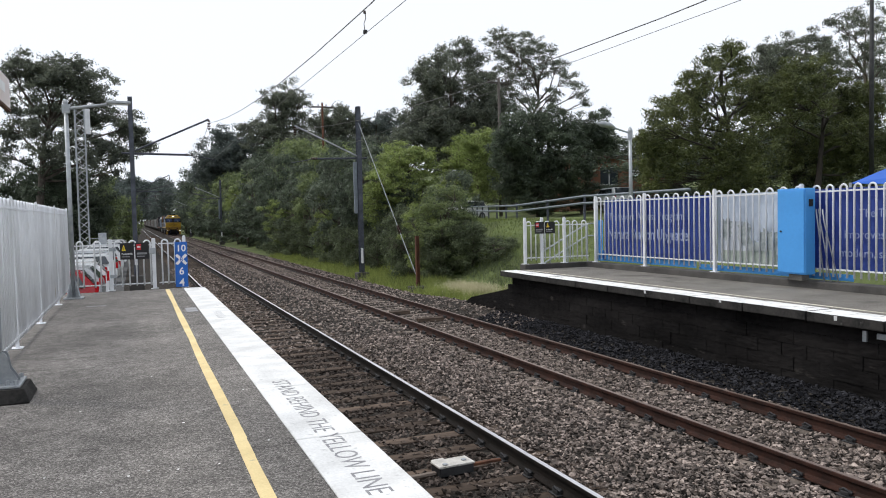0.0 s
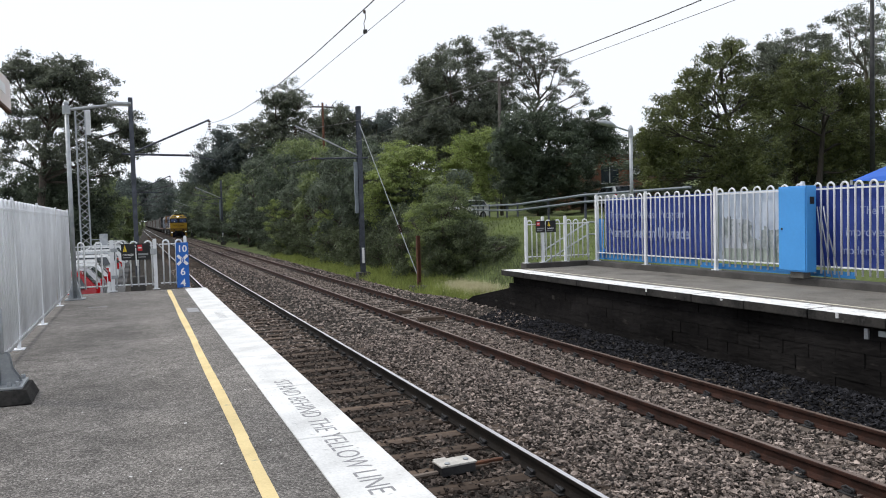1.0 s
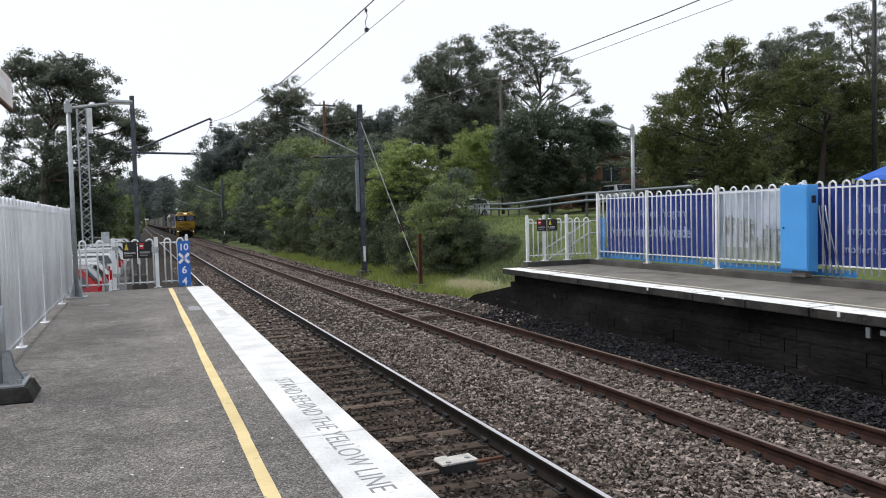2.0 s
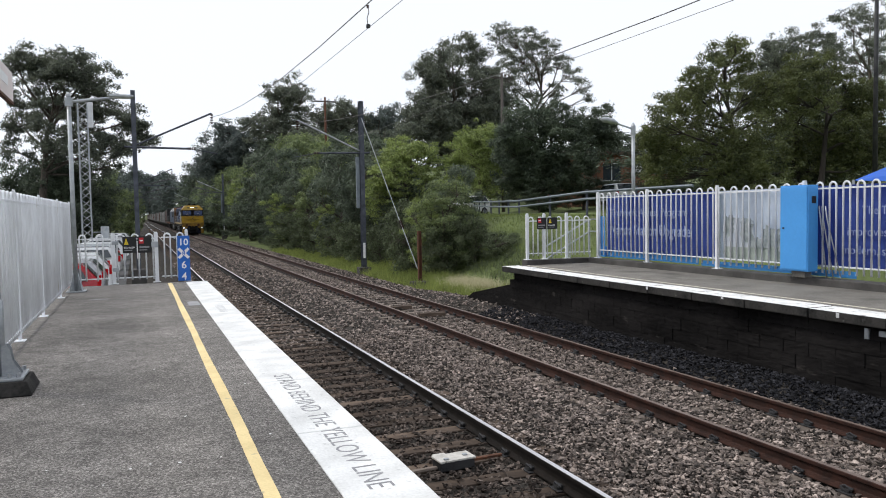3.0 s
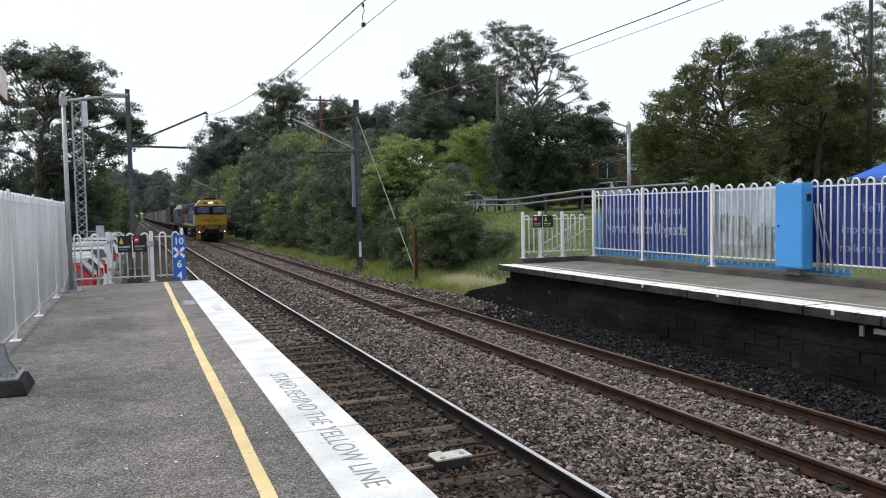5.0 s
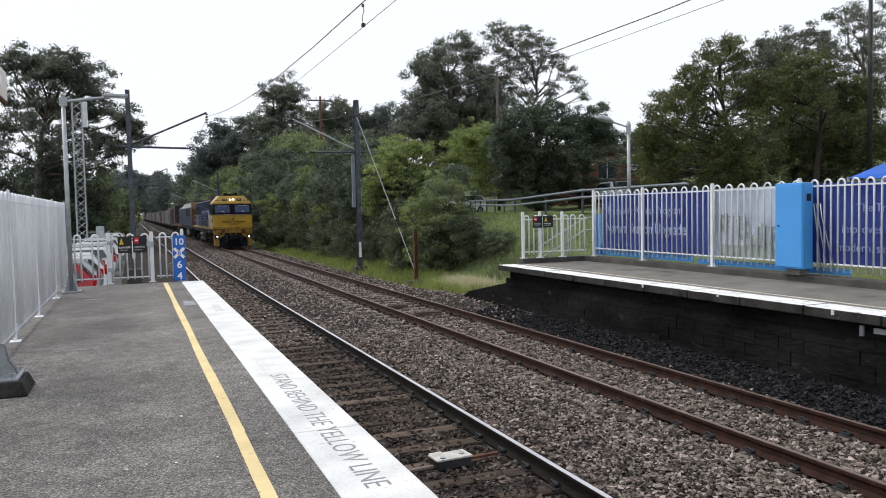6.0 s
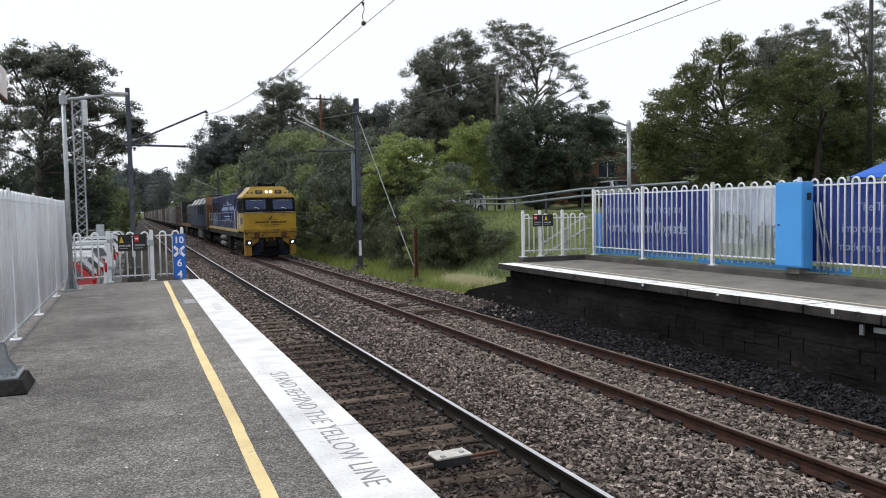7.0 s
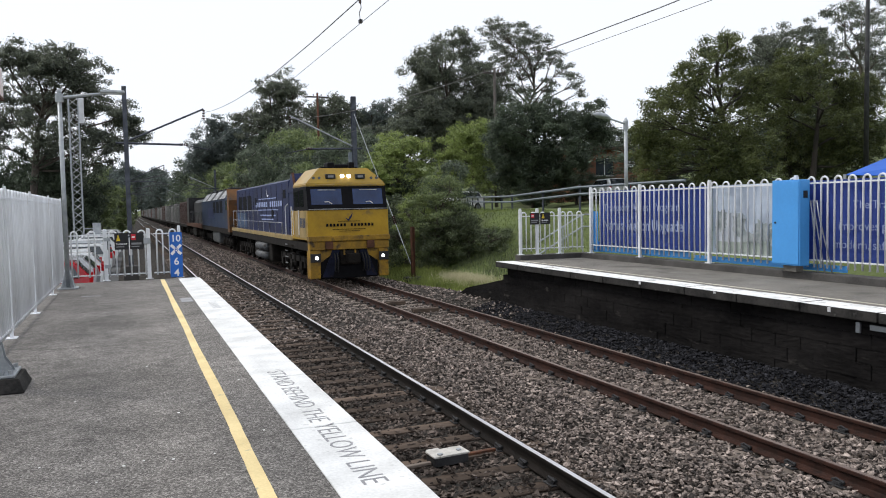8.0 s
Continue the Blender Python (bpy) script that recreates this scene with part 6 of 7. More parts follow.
# ---- small things on the track ----
def build_track_plate():
    d = thing("track_device", 3.1, 7.55, RAIL_Z - 0.176, "white-topped steel track device bolted across a sleeper", "track equipment", rz=4)
    part("body", boxes((-0.19, 0.22, -0.11, 0.11, 0.0, 0.1), bevel=0.01), DARK_METAL, d)
    part("cover", boxes((-0.2, 0.23, -0.12, 0.12, 0.1, 0.122), (-0.17, -0.02, 0.121, 0.17, 0.1, 0.12), bevel=0.006), CHIPPED_WHITE, d, "chipped white cover plate")
    for x, y in ((-0.11, -0.07), (0.14, -0.02)):
        part("bolt", tubes(([(x, y, 0.123), (x, y, 0.135)], 0.03), n=10), GALV, d)
    part("tie_bar", boxes((-0.85, -0.2, -0.045, 0.01, 0.02, 0.05), bevel=0.006), SLEEPER_PALE, d)
    part("tie_bar", boxes((0.23, 0.62, -0.02, 0.03, 0.03, 0.06), bevel=0.006), RUST, d)


build_track_plate()


def plank(x, y, z, rz, w):
    p = thing("timber_offcut", x, y, z, "dark timber offcut lying on the ballast", "timber", "timber offcuts", rz=rz)
    part("board", boxes((-w, w, -0.11, 0.11, 0.0, 0.1), bevel=0.012), SLEEPER, p)


plank(6.95, 20.6, RAIL_Z - 0.17, 8, 0.3)
plank(7.2, 18.8, RAIL_Z - 0.17, -4, 0.35)


# ---- masonry blocks of the far platform's wall ----
def build_masonry():
    meshes = []
    for k in range(6):
        bm = boxes((0, 0.1, 0.001, 0.459, 0.001, 0.199), bevel=0.003)
        for v in bm.verts:
            v.co.x += random.uniform(-0.006, 0.008) * (1 if v.co.x < 0.05 else 0)
        me = bpy.data.meshes.new("masonry_block")
        bm.to_mesh(me)
        bm.free()
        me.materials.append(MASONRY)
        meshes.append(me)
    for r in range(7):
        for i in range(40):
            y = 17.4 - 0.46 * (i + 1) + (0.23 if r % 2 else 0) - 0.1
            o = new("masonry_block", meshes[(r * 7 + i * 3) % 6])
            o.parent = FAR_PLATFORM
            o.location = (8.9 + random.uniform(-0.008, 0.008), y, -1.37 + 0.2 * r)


build_masonry()


# ---- the train ----
def wheelset(parent, y, r=0.5):
    bm = bmesh.new()
    for s in (-1, 1):
        tube(bm, [(s * 0.69, 0, 0), (s * 0.72, 0, 0)], r + 0.03, 20)
        tube(bm, [(s * 0.72, 0, 0), (s * 0.83, 0, 0)], r, 20)
        for k in range(5):
            a = k * 1.2566
            tube(bm, [(s * 0.825, 0.3 * math.cos(a), 0.3 * math.sin(a)), (s * 0.84, 0.3 * math.cos(a), 0.3 * math.sin(a))], 0.08, 6)
    tube(bm, [(-0.9, 0, 0), (0.9, 0, 0)], 0.08, 8)
    o = part("wheelset", bm, UNDERFRAME, parent)
    o.location = (0, y, r)
    return o


def bogie(parent, yc, wheels=3, pitch=1.85, length=4.9):
    bm = bmesh.new()
    for s in (-1, 1):
        x0, x1 = sorted((s * 0.98, s * 1.14))
        box(bm, x0, x1, yc - length / 2, yc + length / 2, 0.62, 0.86, 0.02)
        for k in range(wheels):
            y = yc + (k - (wheels - 1) / 2) * pitch
            box(bm, min(s * 0.95, s * 1.24), max(s * 0.95, s * 1.24), y - 0.17, y + 0.17, 0.36, 0.66, 0.03)
            tube(bm, [(s * 1.1, y - 0.42, 0.86), (s * 1.1, y - 0.42, 0.45)], 0.1, 8)
            tube(bm, [(s * 1.1, y + 0.42, 0.86), (s * 1.1, y + 0.42, 0.45)], 0.1, 8)
    box(bm, -0.95, 0.95, yc - 0.3, yc + 0.3, 0.6, 0.95)
    return part("bogie", bm, UNDERFRAME, parent, "grimy steel bogie frame, darkened for underside shade")


TURNING = []


def rod(parent, name, pts, r, material):
    return part(name, tubes((pts, r), n=6), material, parent)


def build_lead_loco():
    """Nose at y = 0 facing -y, rail top at z = 0."""
    L = thing("locomotive", 0, 0, 0, "yellow and blue diesel freight locomotive with lit headlamps", "locomotive", "locomotives")
    part("frame", boxes((-1.4, 1.4, 0.35, 21.6, 1.15, 1.45), bevel=0.02), UNDERFRAME, L, "grimy frame, darkened for underside shade")
    part("sill", boxes((-1.42, 1.42, 3.0, 21.6, 1.451, 1.62), bevel=0.01), LOCO_CREAM, L, "faded yellow sill stripe")
    # cab: side outline drawn across, then the roof tapered
    bm = bmesh.new()
    prism(bm, [(0.05, 1.55), (2.9, 1.55), (2.9, 2.58), (0.09, 2.58)], -1.46, 1.46, "x")
    part("lower_cab", bm, LOCO_YELLOW, L, "flat yellow nose, its shade put into the colour")
    bm = bmesh.new()
    prism(bm, [(0.09, 2.581), (2.55, 2.581), (2.55, 3.42), (0.3, 3.42)], -1.44, 1.44, "x")
    part("window_band", bm, LOCO_BLACK, L, "black window surround")
    bm = bmesh.new()
    lo = [(-1.44, 0.27), (1.44, 0.27), (1.44, 2.6), (-1.44, 2.6)]
    hi = [(-0.9, 0.62), (0.9, 0.62), (0.95, 2.6), (-0.95, 2.6)]
    a = [bm.verts.new((x, y, 3.422)) for x, y in lo]
    a2 = [bm.verts.new((x, y, 3.52)) for x, y in lo]
    b = [bm.verts.new((x, y, 4.08)) for x, y in hi]
    for p, q in ((a, a2), (a2, b)):
        for i in range(4):
            bm.faces.new((p[i], p[(i + 1) % 4], q[(i + 1) % 4], q[i]))
    bm.faces.new(b)
    bm.faces.new(a[::-1])
    bmesh.ops.bevel(bm, geom=bm.edges[:], offset=0.025, segments=2, affect="EDGES")
    part("cab_roof", bm, LOCO_ROOF, L, "yellow sloping cab roof")

    def on_front(z):
        return 0.09 + (z - 2.581) * 0.25

    for x0, x1 in ((-1.3, -0.2), (0.2, 1.3)):
        bm = bmesh.new()
        f = [(x0, on_front(2.78) - 0.012, 2.78), (x1, on_front(2.78) - 0.012, 2.78), (x1, on_front(3.33) - 0.012, 3.33), (x0, on_front(3.33) - 0.012, 3.33)]
        vs = [bm.verts.new(p) for p in f] + [bm.verts.new((p[0], p[1] + 0.03, p[2])) for p in f]
        for q in ((0, 1, 2, 3), (7, 6, 5, 4), (0, 4, 5, 1), (1, 5, 6, 2), (2, 6, 7, 3), (3, 7, 4, 0)):
            bm.faces.new([vs[i] for i in q])
        w = part("windscreen", bm, CAB_GLASS, L, "dark windscreen with a blue reflection in its colour")
        xm = x0 * 0.35 + x1 * 0.65
        part("wiper", tubes(([(xm, on_front(2.8) - 0.04, 2.8), (xm - 0.1, on_front(2.9) - 0.04, 2.88), (xm - 0.25, on_front(2.88) - 0.04, 2.87)], 0.012), n=5), SIGN_WHITE, w)
        part("sun_visor", boxes((x0 + 0.25, x1 - 0.2, on_front(3.3) - 0.02, on_front(3.3) - 0.008, 3.28, 3.31)), LOCO_SILVER, w)
    for s in (-1, 1):
        xs = sorted((s * 1.441, s * 1.452))
        part("side_window", boxes((xs[0], xs[1], 0.75, 1.45, 2.72, 3.32)), SIDE_GLASS, L)
        part("side_window", boxes((xs[0], xs[1], 1.6, 2.3, 2.72, 3.32)), SIDE_GLASS, L)
        xs = sorted((s * 1.461, s * 1.472))
        part("cab_door", boxes((xs[0], xs[1], 1.5, 2.25, 1.62, 2.56)), LOCO_CREAM, L)
        part("cab_side", boxes((min(s * 1.461, s * 1.466), max(s * 1.461, s * 1.466), 0.3, 1.45, 1.6, 2.56)), LOCO_CREAM, L, "sun-bleached cab side")
        for k in range(4):
            part("number_bar", boxes((min(s * 1.4665, s * 1.472), max(s * 1.4665, s * 1.472), 0.5 + 0.22 * k, 0.64 + 0.22 * k, 1.98, 2.32)), LOCO_GREYBLUE, L, "dark bar in place of a number")
        part("grab_rail", tubes(([(s * 1.5, 1.38, 1.7), (s * 1.5, 1.38, 2.6)], 0.018), ([(s * 1.5, 2.4, 1.7), (s * 1.5, 2.4, 2.6)], 0.018), n=5), SIGN_WHITE, L)
        # pilot sides with ditch lights
        xs = sorted((s * 1.06, s * 1.42))
        part("pilot_side", boxes((xs[0], xs[1], 0.02, 0.55, 0.2, 1.2), bevel=0.02), LOCO_GRIMY, L)
        d = part("ditch_light_box", boxes((xs[0], xs[1], -0.03, 0.019, 0.78, 1.08), bevel=0.01), SIGN_BLACK, L)
        part("ditch_light", tubes(([(s * 1.2, -0.05, 0.93), (s * 1.2, -0.031, 0.93)], 0.058), n=16), LAMP_ON, d, "lit white ditch light")
        part("buffer_step", boxes((s * 0.75 - 0.14, s * 0.75 + 0.14, -0.06, 0.03, 1.22, 1.5), bevel=0.015), RUST, L)
        for k in range(4):
            part("step", boxes((min(s * 1.3, s * 1.48), max(s * 1.3, s * 1.48), 2.95, 3.35, 0.3 + 0.32 * k, 0.33 + 0.32 * k)), UNDERFRAME, L)
    part("anticlimber", boxes((-1.47, 1.47, -0.06, 0.3, 1.5, 1.68), (-1.44, 1.44, 0.0, 0.3, 1.2, 1.49), bevel=0.02), LOCO_GRIMY, L)
    part("pilot_plate", boxes((-1.05, 1.05, 0.12, 0.4, 0.18, 1.2), bevel=0.02), LOCO_BLACK, L)
    for s in (-1, 1):
        bm = bmesh.new()
        prism(bm, [(s * 1.05, 0.75), (s * 1.05, 1.19), (s * 0.42, 1.19)], 0.09, 0.118)
        part("pilot_brace", bm, LOCO_GRIMY, L)
    for s in (-1, 1):
        bm = bmesh.new()
        prism(bm, [(s * 0.36, 1.19), (s * 0.62, 1.19), (s * 1.0, 0.24), (s * 0.62, 0.24)], 0.06, 0.088)
        part("pilot_wing", bm, LOCO_NAVY, L, "dark blue pilot wing")
        part("bolt_strip", boxes((s * 0.2 - 0.03, s * 0.2 + 0.03, 0.03, 0.049, 1.0, 1.19), bevel=0.005), LOCO_GRIMY, L)
    for x in (-0.78, 0.78):
        part("grab_iron", tubes(([(x - 0.32, 0.26, 3.5), (x - 0.32, 0.2, 3.47), (x + 0.32, 0.2, 3.47), (x + 0.32, 0.26, 3.5)], 0.014), n=5), LOCO_CREAM, L)
    for k in range(5):
        part("ladder_rung", boxes((-1.47, -1.43, 3.9, 4.3, 0.3 + 0.24 * k, 0.325 + 0.24 * k)), LOCO_SILVER, L, "bright ladder rung")
    part("coupler", boxes((-0.14, 0.14, -0.45, 0.2, 0.78, 1.04), (-0.2, 0.22, -0.55, -0.3, 0.74, 1.08), (-0.34, 0.34, 0.05, 0.119, 0.66, 1.16), bevel=0.03), UNDERFRAME, L)
    for x in (-0.55, -0.45, 0.45, 0.55, 0.65):
        part("brake_hose", tubes(([(x, 0.1, 1.1), (x * 1.03, -0.12, 0.85), (x * 1.05, -0.1, 0.5), (x, -0.02, 0.42)], 0.025), n=6), RUBBER, L)
    part("window_rail", tubes(([(-1.42, 0.03, 2.62), (1.42, 0.03, 2.62)], 0.016), *[([(x, 0.09, 2.58), (x, 0.03, 2.62)], 0.01) for x in (-1.2, -0.4, 0.4, 1.2)], n=5), LOCO_SILVER, L, "bright hand rail below the windows")
    # forehead: number boards, twin headlamps, markers
    def fore(z):
        return 0.27 + (z - 3.52) * 0.625

    for x0, x1 in ((-0.72, -0.36), (0.36, 0.72)):
        y0 = fore(3.78)
        nb = part("number_board", boxes((x0, x1, y0 - 0.1, y0 + 0.1, 3.68, 3.86), bevel=0.03), SIGN_BLACK, L, "black number board")
        part("number_bar", boxes((x0 + 0.08, x1 - 0.08, y0 - 0.106, y0 - 0.1, 3.73, 3.81)), SIGN_GREY, nb)
    for x in (-0.12, 0.12):
        y0 = fore(3.78)
        part("headlamp", tubes(([(x, y0 - 0.12, 3.78), (x, y0 + 0.05, 3.78)], 0.062), n=16), LAMP_ON, L, "lit round headlamp")
    for x in (-1.15, -0.95, 0.95, 1.15):
        y0 = fore(3.72)
        part("marker_light", tubes(([(x, y0 - 0.04, 3.72), (x, y0 + 0.05, 3.72)], 0.05), n=10), GLASS_DARK, L)
    part("roof_gear", boxes((-0.5, -0.25, 0.9, 1.5, 4.08, 4.3), (-0.2, 0.3, 1.0, 1.7, 4.08, 4.24), (0.3, 0.5, 0.9, 1.3, 4.08, 4.32), (-0.7, 0.7, 1.2, 1.4, 4.08, 4.16), bevel=0.05), LOCO_BLACK, L, "black roof aerials and horns")
    # nose emblem and word bars
    bm = bmesh.new()
    prism(bm, [(-0.13, 2.3), (-0.02, 2.26), (0.02, 2.34), (0.14, 2.47), (0.1, 2.33), (0.02, 2.22), (-0.03, 2.2)], 0.03, 0.045)
    part("emblem", bm, LOCO_BLUE, L, "small dark bird-shaped emblem")
    for i in range(14):
        if i != 6:
            x = -0.82 + i * 0.126
            part("word_bar", boxes((x, x + 0.075, 0.04, 0.052, 2.01, 2.11)), LOCO_BLACK, L, "dark bar in place of a letter")
    for x, z, h in ((0.4, 2.18, 0.016), (0.6, 1.9, 0.016), (0.4, 1.84, 0.012)):
        part("thin_line", boxes((-x, x, 0.035, 0.05, z, z + h)), LOCO_BLACK, L)
    # body: a tall flat-sided hood, set back behind a recess with angled air intakes
    bm = bmesh.new()
    prism(bm, [(-1.22, 1.621), (1.22, 1.621), (1.22, 3.78), (1.1, 3.86), (-1.1, 3.86), (-1.22, 3.78)], 4.6, 20.4)
    part("hood", bm, LOCO_BLUE, L, "dark blue engine hood")
    part("recess_wall", boxes((-1.2, 1.2, 2.56, 4.59, 1.621, 3.3), bevel=0.03), LOCO_BLUE, L)
    for s in (-1, 1):
        bm = bmesh.new()
        prism(bm, [(2.75, 3.301), (4.55, 3.301), (3.9, 4.0), (3.3, 4.02)], min(s * 0.35, s * 1.25), max(s * 0.35, s * 1.25), "x")
        part("air_intake", bm, LOCO_BLUE, L, "dark angular air intake")
        bm = bmesh.new()
        prism(bm, [(2.72, 3.302), (2.98, 3.302), (3.5, 4.05), (3.24, 4.05)], min(s * 1.251, s * 1.3), max(s * 1.251, s * 1.3), "x")
        part("intake_edge", bm, RUST, L, "rusty brown intake edge")
    part("exhaust_stack", boxes((-0.5, 0.5, 10.0, 11.2, 3.861, 4.0), bevel=0.03), DARK_METAL, L)
    for k in range(3):
        part("radiator_fan", tubes(([(0, 15.0 + k * 1.6, 3.861), (0, 15.0 + k * 1.6, 3.95)], 0.65), n=18), DARK_METAL, L)
    for s in (-1, 1):
        def patch(y0, y1, z0, z1, d=0.006):
            return (min(s * 1.221, s * (1.221 + d)), max(s * 1.221, s * (1.221 + d)), y0, y1, z0, z1)

        for i in range(14):
            if i != 6:
                part("word_bar", boxes(patch(6.1 + i * 0.52, 6.42 + i * 0.52, 2.78, 3.02)), LETTER, L, "pale bar in place of a letter")
        part("side_stripe", boxes(patch(7.0, 12.6, 2.62, 2.66), patch(7.4, 12.2, 3.14, 3.18), patch(7.6, 11.8, 2.36, 2.42), patch(8.2, 11.4, 2.18, 2.23)), LETTER, L, "pale stripes")
        bm = bmesh.new()
        prism(bm, [(9.3, 3.3), (9.75, 3.35), (10.0, 3.72), (9.85, 3.4), (9.6, 3.24)], min(s * 1.221, s * 1.227), max(s * 1.221, s * 1.227), "x")
        part("side_emblem", bm, SIGN_WHITE, L, "pale bird-shaped emblem")
        for y in np.arange(5.0, 19.6, 1.34):
            part("hood_door", boxes(patch(y, y + 1.22, 1.72, 2.1, 0.004)), LOCO_BLUE, L)
        part("faded_panel", boxes(patch(16.6, 20.2, 1.72, 2.5, 0.008)), LOCO_PALE_BLUE, L, "faded light blue door panel")
        for y in np.arange(5.9, 20, 1.34):
            part("panel_seam", boxes(patch(y, y + 0.03, 2.14, 3.72, 0.009)), LOCO_BLACK, L)
        for y, z in ((5.2, 3.1), (8.1, 2.3), (12.9, 2.9), (19.0, 3.0)):
            part("side_vent", boxes(patch(y, y + 0.5, z, z + 0.35, 0.014)), LOCO_BLACK, L)
        for y in (14.6, 16.4, 18.2):
            part("side_grille", boxes(patch(y, y + 1.4, 2.6, 3.4, 0.005)), LOCO_BLACK, L)
        part("handrail", tubes(([(s * 1.4, 11.5, 2.62), (s * 1.4, 20.8, 2.62)], 0.022), ([(s * 1.4, 5.2, 2.1), (s * 1.4, 20.8, 2.1)], 0.016), *[([(s * 1.4, y, 1.62), (s * 1.4, y, 2.62 if y > 11 else 2.1)], 0.02) for y in np.arange(5.2, 20.9, 1.56)], n=5), LOCO_SILVER, L)
        part("door_rail", tubes(([(s * 1.4, 3.2, 1.62), (s * 1.4, 3.2, 2.75)], 0.022), n=5), SIGN_WHITE, L)
        part("door_rail", tubes(([(s * 1.4, 4.4, 1.62), (s * 1.4, 4.4, 2.75), (s * 1.4, 3.9, 2.85)], 0.022), n=5), SIGN_WHITE, L)
    tank = part("fuel_tank", boxes((-1.3, 1.3, 8.4, 13.4, 0.3, 1.2), bevel=0.12), UNDERFRAME, L)
    for z in (0.55, 0.95):
        part("air_reservoir", tubes(([(-1.36, 9.2, z), (-1.36, 11.8, z)], 0.17), n=12), RESERVOIR, tank, smooth=True)
    for yc in (4.4, 17.4):
        bogie(L, yc)
        for k in (-1, 0, 1):
            TURNING.append((wheelset(L, yc + k * 1.85), (0, yc + k * 1.85, 0.5)))
    return L


def build_second_loco():
    L = thing("locomotive", 0, 0, 0, "faded blue-grey diesel locomotive with an orange end and silver roof", "locomotive", "locomotives")
    part("frame", boxes((-1.42, 1.42, 0.3, 19.6, 1.15, 1.5), bevel=0.02), UNDERFRAME, L)
    bm = bmesh.new()
    prism(bm, [(-1.42, 1.5), (1.42, 1.5), (1.42, 3.45), (1.0, 3.95), (-1.0, 3.95), (-1.42, 3.45)], 1.151, 19.5)
    part("body_side", bm, LOCO_GREYBLUE, L, "faded blue-grey body")
    bm = bmesh.new()
    prism(bm, [(-1.45, 3.42), (-1.0, 4.0), (0, 4.12), (1.0, 4.0), (1.45, 3.42), (0, 3.4)], 2.5, 19.3)
    part("roof", bm, DARK_METAL, L, "dark roof")
    for s in (-1, 1):
        # Silver strips put the bright edge highlights into the roof's colour.
        for y in (2.6, 7.0, 11.5, 15.6):
            bm = bmesh.new()
            prism(bm, [(s * 1.46, 3.44), (s * 1.02, 4.02), (s * 0.98, 4.0), (s * 1.4, 3.43)], y, y + 2.6)
            part("roof_panel", bm, LOCO_SILVER, L, "silver roof panel carrying the roof-edge highlight")
    bm = bmesh.new()
    prism(bm, [(0.2, 1.3), (1.15, 1.3), (1.15, 4.0), (0.9, 4.0), (0.25, 3.3)], -1.44, 1.44, "x")
    part("cab_end", bm, LOCO_ORANGE, L, "orange cab end")
    for x0, x1 in ((-1.2, -0.15), (0.15, 1.2)):
        part("windscreen", boxes((x0, x1, 0.3, 0.42, 2.7, 3.3)), GLASS_DARK, L)
    for s in (-1, 1):
        xs = sorted((s * 1.422, s * 1.434))
        part("faded_panel", boxes((xs[0], xs[1], 9.5, 14.0, 2.1, 2.9)), LOCO_BLUE, L)
        part("side_window", boxes((xs[0] + 0.02 * s, xs[1] + 0.02 * s, 1.2, 2.0, 2.7, 3.3)), GLASS_DARK, L)
        for y in (4, 6.2, 8.4):
            part("grille", boxes((xs[0], xs[1], y, y + 1.6, 2.5, 3.3)), LOCO_BLACK, L)
    for y in (4.5, 7.5, 10.5, 13.5, 16.5):
        part("roof_hatch", boxes((-0.8, 0.8, y, y + 1.4, 4.05, 4.22), bevel=0.03), DARK_METAL, L)
    part("fuel_tank", boxes((-1.3, 1.3, 7.6, 12, 0.35, 1.15), bevel=0.1), RESERVOIR, L)
    for yc in (3.8, 15.9):
        bogie(L, yc)
        for k in (-1, 0, 1):
            TURNING.append((wheelset(L, yc + k * 1.85), (0, yc + k * 1.85, 0.5)))
    return L


def build_third_loco():
    L = thing("locomotive", 0, 0, 0, "dark hood diesel locomotive with a pale red nose", "locomotive", "locomotives")
    part("frame", boxes((-1.4, 1.4, 0.3, 18.6, 1.15, 1.5), bevel=0.02), RUST, L)
    bm = bmesh.new()
    prism(bm, [(-0.9, 1.5), (0.9, 1.5), (0.9, 3.5), (0.6, 3.8), (-0.6, 3.8), (-0.9, 3.5)], 0.9, 14.5)
    part("hood", bm, DARK_METAL, L, "dark grey engine hood")
    bm = bmesh.new()
    prism(bm, [(14.4, 1.5), (17.2, 1.5), (17.2, 4.1), (14.4, 4.1)], -1.42, 1.42, "x")
    part("cab", bm, DARK_METAL, L)
    part("end_panel", boxes((-0.92, 0.92, 0.8, 0.899, 1.6, 3.4)), WAGON_RED, L)
    for s in (-1, 1):
        part("handrail", tubes(([(s * 1.36, 0.5, 2.6), (s * 1.36, 14, 2.6)], 0.02), *[([(s * 1.36, y, 1.5), (s * 1.36, y, 2.6)], 0.018) for y in np.arange(0.5, 14.2, 1.7)], n=5), RESERVOIR, L)
    part("fuel_tank", boxes((-1.3, 1.3, 7.2, 11.2, 0.35, 1.15), bevel=0.1), UNDERFRAME, L)
    for yc in (3.6, 15.0):
        bogie(L, yc)
        for k in (-1, 0, 1):
            wheelset(L, yc + k * 1.85)
    return L


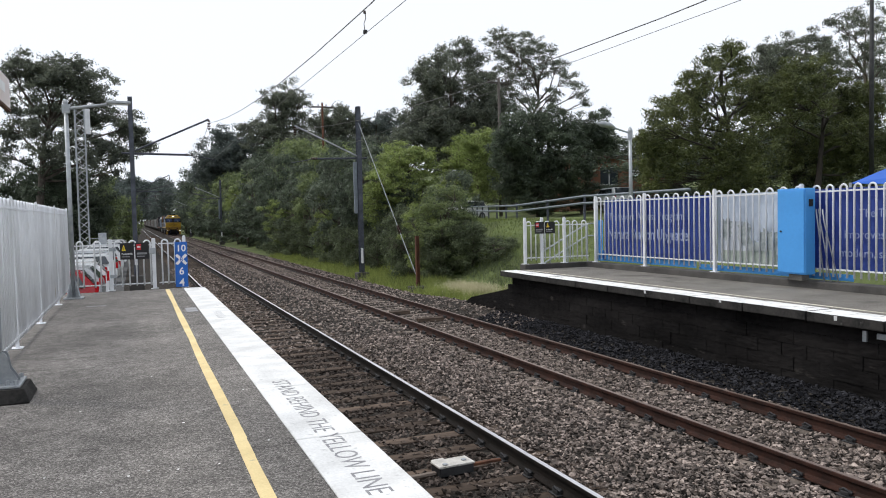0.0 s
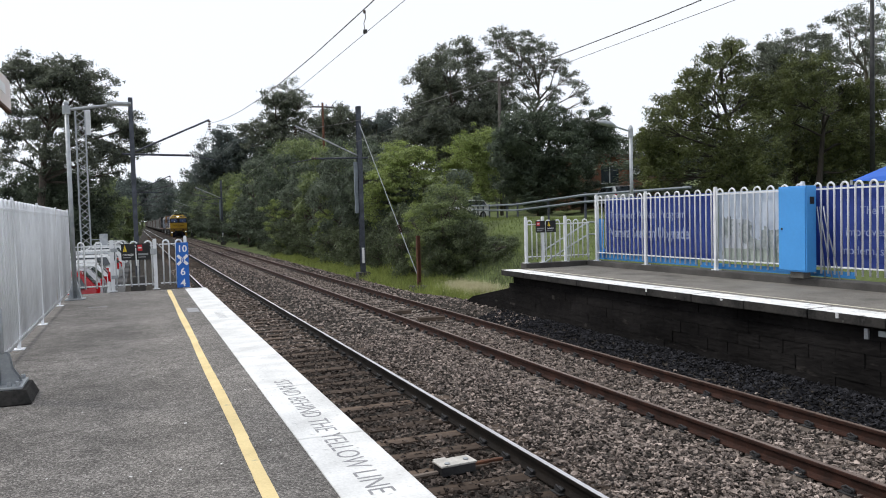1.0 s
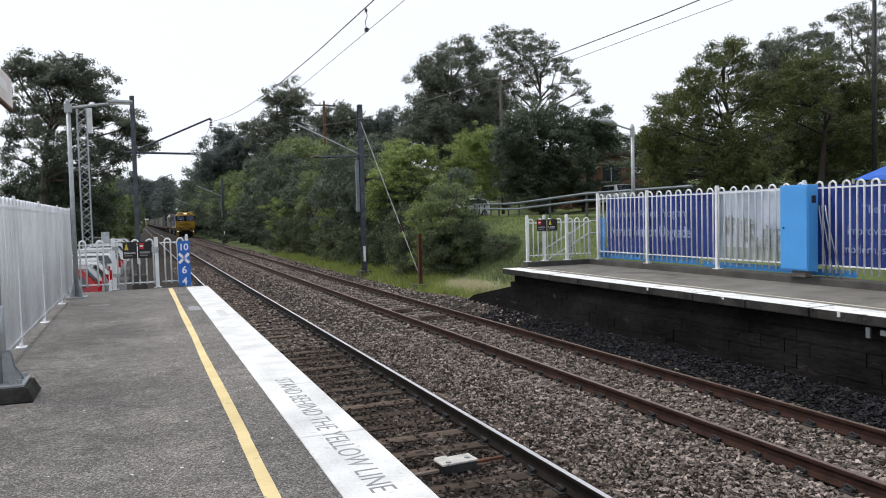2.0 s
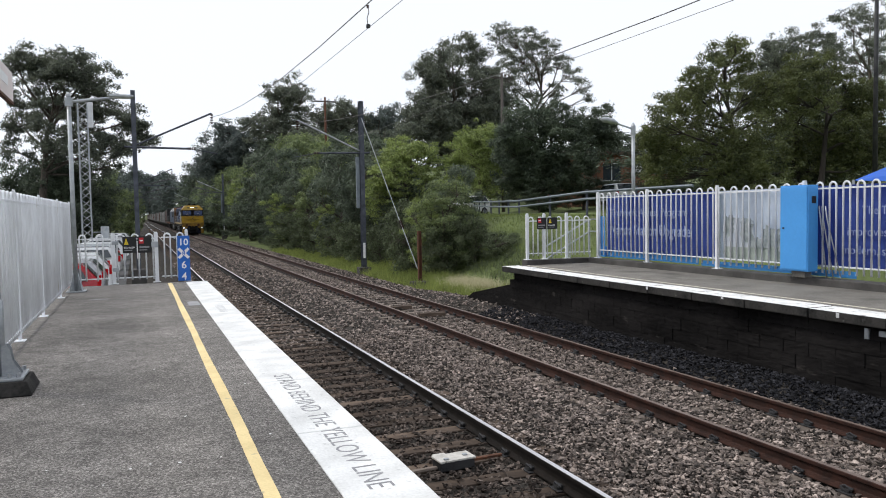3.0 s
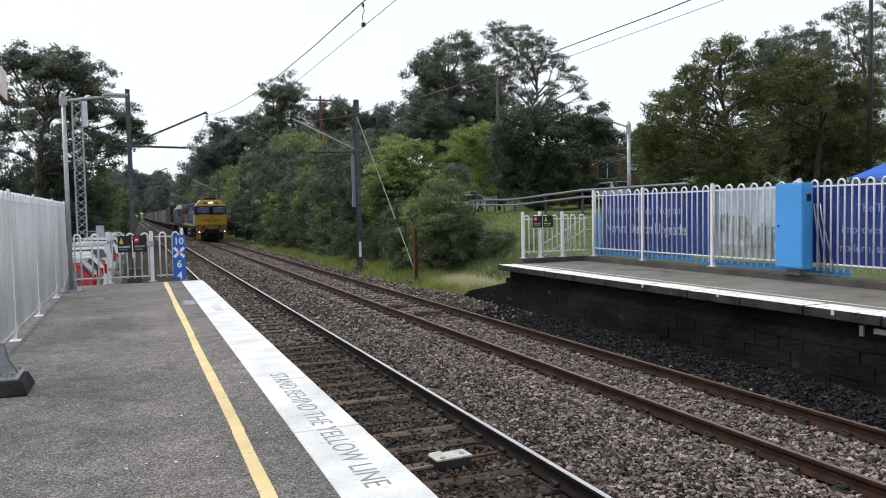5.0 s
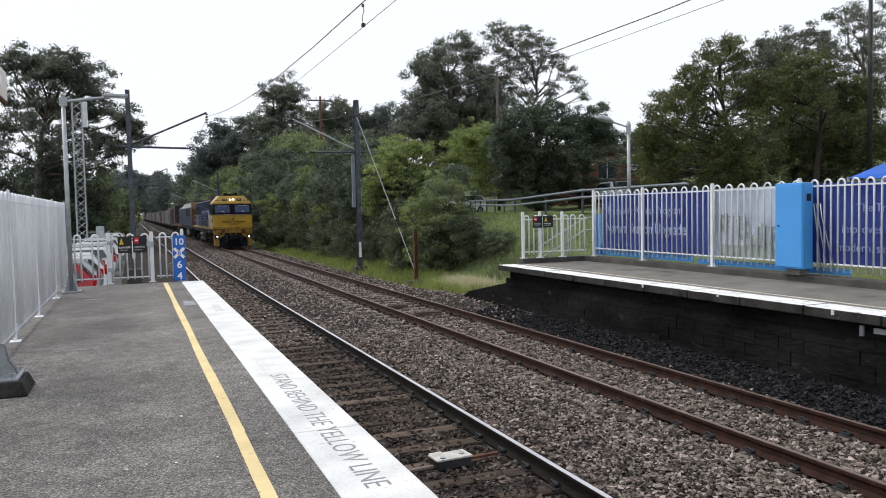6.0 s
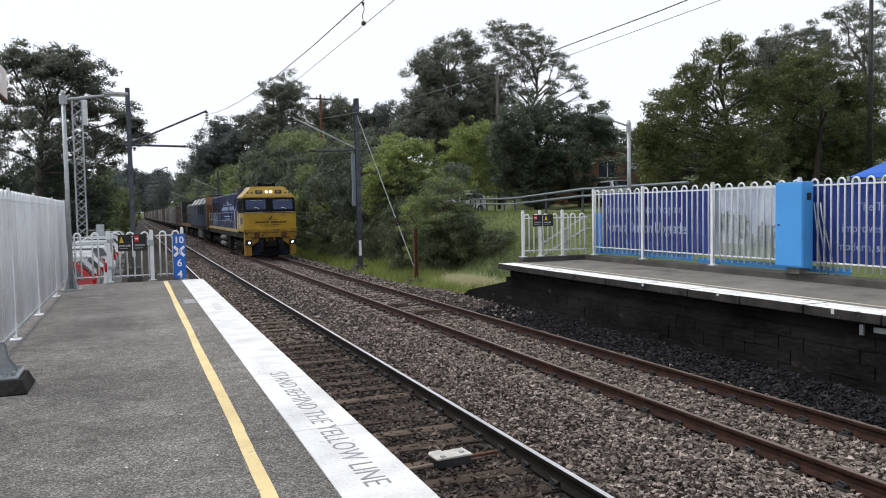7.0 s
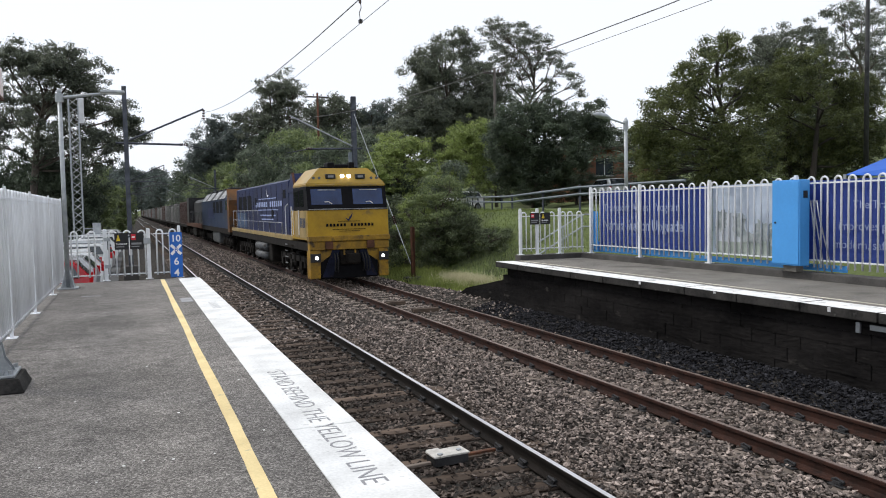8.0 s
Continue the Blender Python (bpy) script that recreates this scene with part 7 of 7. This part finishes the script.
def build_wagon(kind):
    mats = {"brown": WAGON_BROWN, "grey": WAGON_GREY, "red": WAGON_RED}
    W = thing("freight_wagon", 0, 0, 0, "%s freight container on a flat railway wagon" % ("pale grey" if kind == "grey" else kind), "freight wagon", "freight wagons")
    part("underframe", boxes((-1.3, 1.3, 0.2, 13.8, 0.9, 1.15), (-0.2, 0.2, -0.3, 14.3, 0.75, 0.95), bevel=0.02), UNDERFRAME, W)
    loads = {"grey": ((0.6, 6.85, 3.45), (7.1, 13.4, 3.75)), "brown": ((0.6, 13.4, 3.8),), "red": ((0.6, 6.9, 3.7), (7.2, 13.4, 2.7))}
    for y0, y1, top in loads[kind]:
        bm = boxes((-1.22, 1.22, y0, y1, 1.16, top), bevel=0.02)
        for y in np.arange(y0 + 0.25, y1 - 0.3, 0.5):
            for s in (-1, 1):
                box(bm, min(s * 1.22, s * 1.26), max(s * 1.22, s * 1.26), y, y + 0.25, 1.3, top - 0.15)
        load = part("container", bm, mats[kind], W)
        for x0, x1 in ((-1.13, -0.03), (0.03, 1.13)):
            part("end_door", boxes((x0, x1, y0 - 0.04, y0 - 0.001, 1.25, top - 0.1)), mats[kind], load)
    for yc in (2.2, 11.8):
        bogie(W, yc, 2, 1.75, 2.6)
        for k in (-0.5, 0.5):
            wheelset(W, yc + k * 1.75, 0.45)
    return W


TRAIN = []


def build_train():
    TRAIN.append((build_lead_loco(), 0.0))
    TRAIN.append((build_second_loco(), 22.4))
    TRAIN.append((build_third_loco(), 42.8))
    base = {k: build_wagon(k) for k in ("brown", "grey", "red")}
    order = ["brown", "grey", "grey", "grey", "brown", "grey", "grey", "brown", "grey", "grey", "red", "grey", "grey", "brown", "grey", "grey", "grey", "brown", "grey", "red", "brown", "grey", "grey", "red", "brown", "grey"]
    used, y = set(), 62.2
    for k in order:
        w = base[k] if k not in used else copy_thing(base[k], pose(0, 0, 0))
        used.add(k)
        TRAIN.append((w, y))
        y += 14.6


build_train()


# ---- motion ----
SPEED, NOSE_END = 17.2, 25.9       # metres a second; the nose's place at the end


def motions():
    for ob, back in TRAIN:
        walk(ob, [(t, pose(FAR_X, NOSE_END + SPEED * (8.0 - t) + back, RAIL_Z)) for t in (0.0, 2.0, 4.0, 6.0, 8.0)])
    for ob, at in TURNING:
        turn = math.degrees(SPEED / 0.5)
        walk(ob, [(i / FPS, pose(*at, turn * i / FPS, 0, 0)) for i in range(0, 8 * FPS + 1)])


motions()
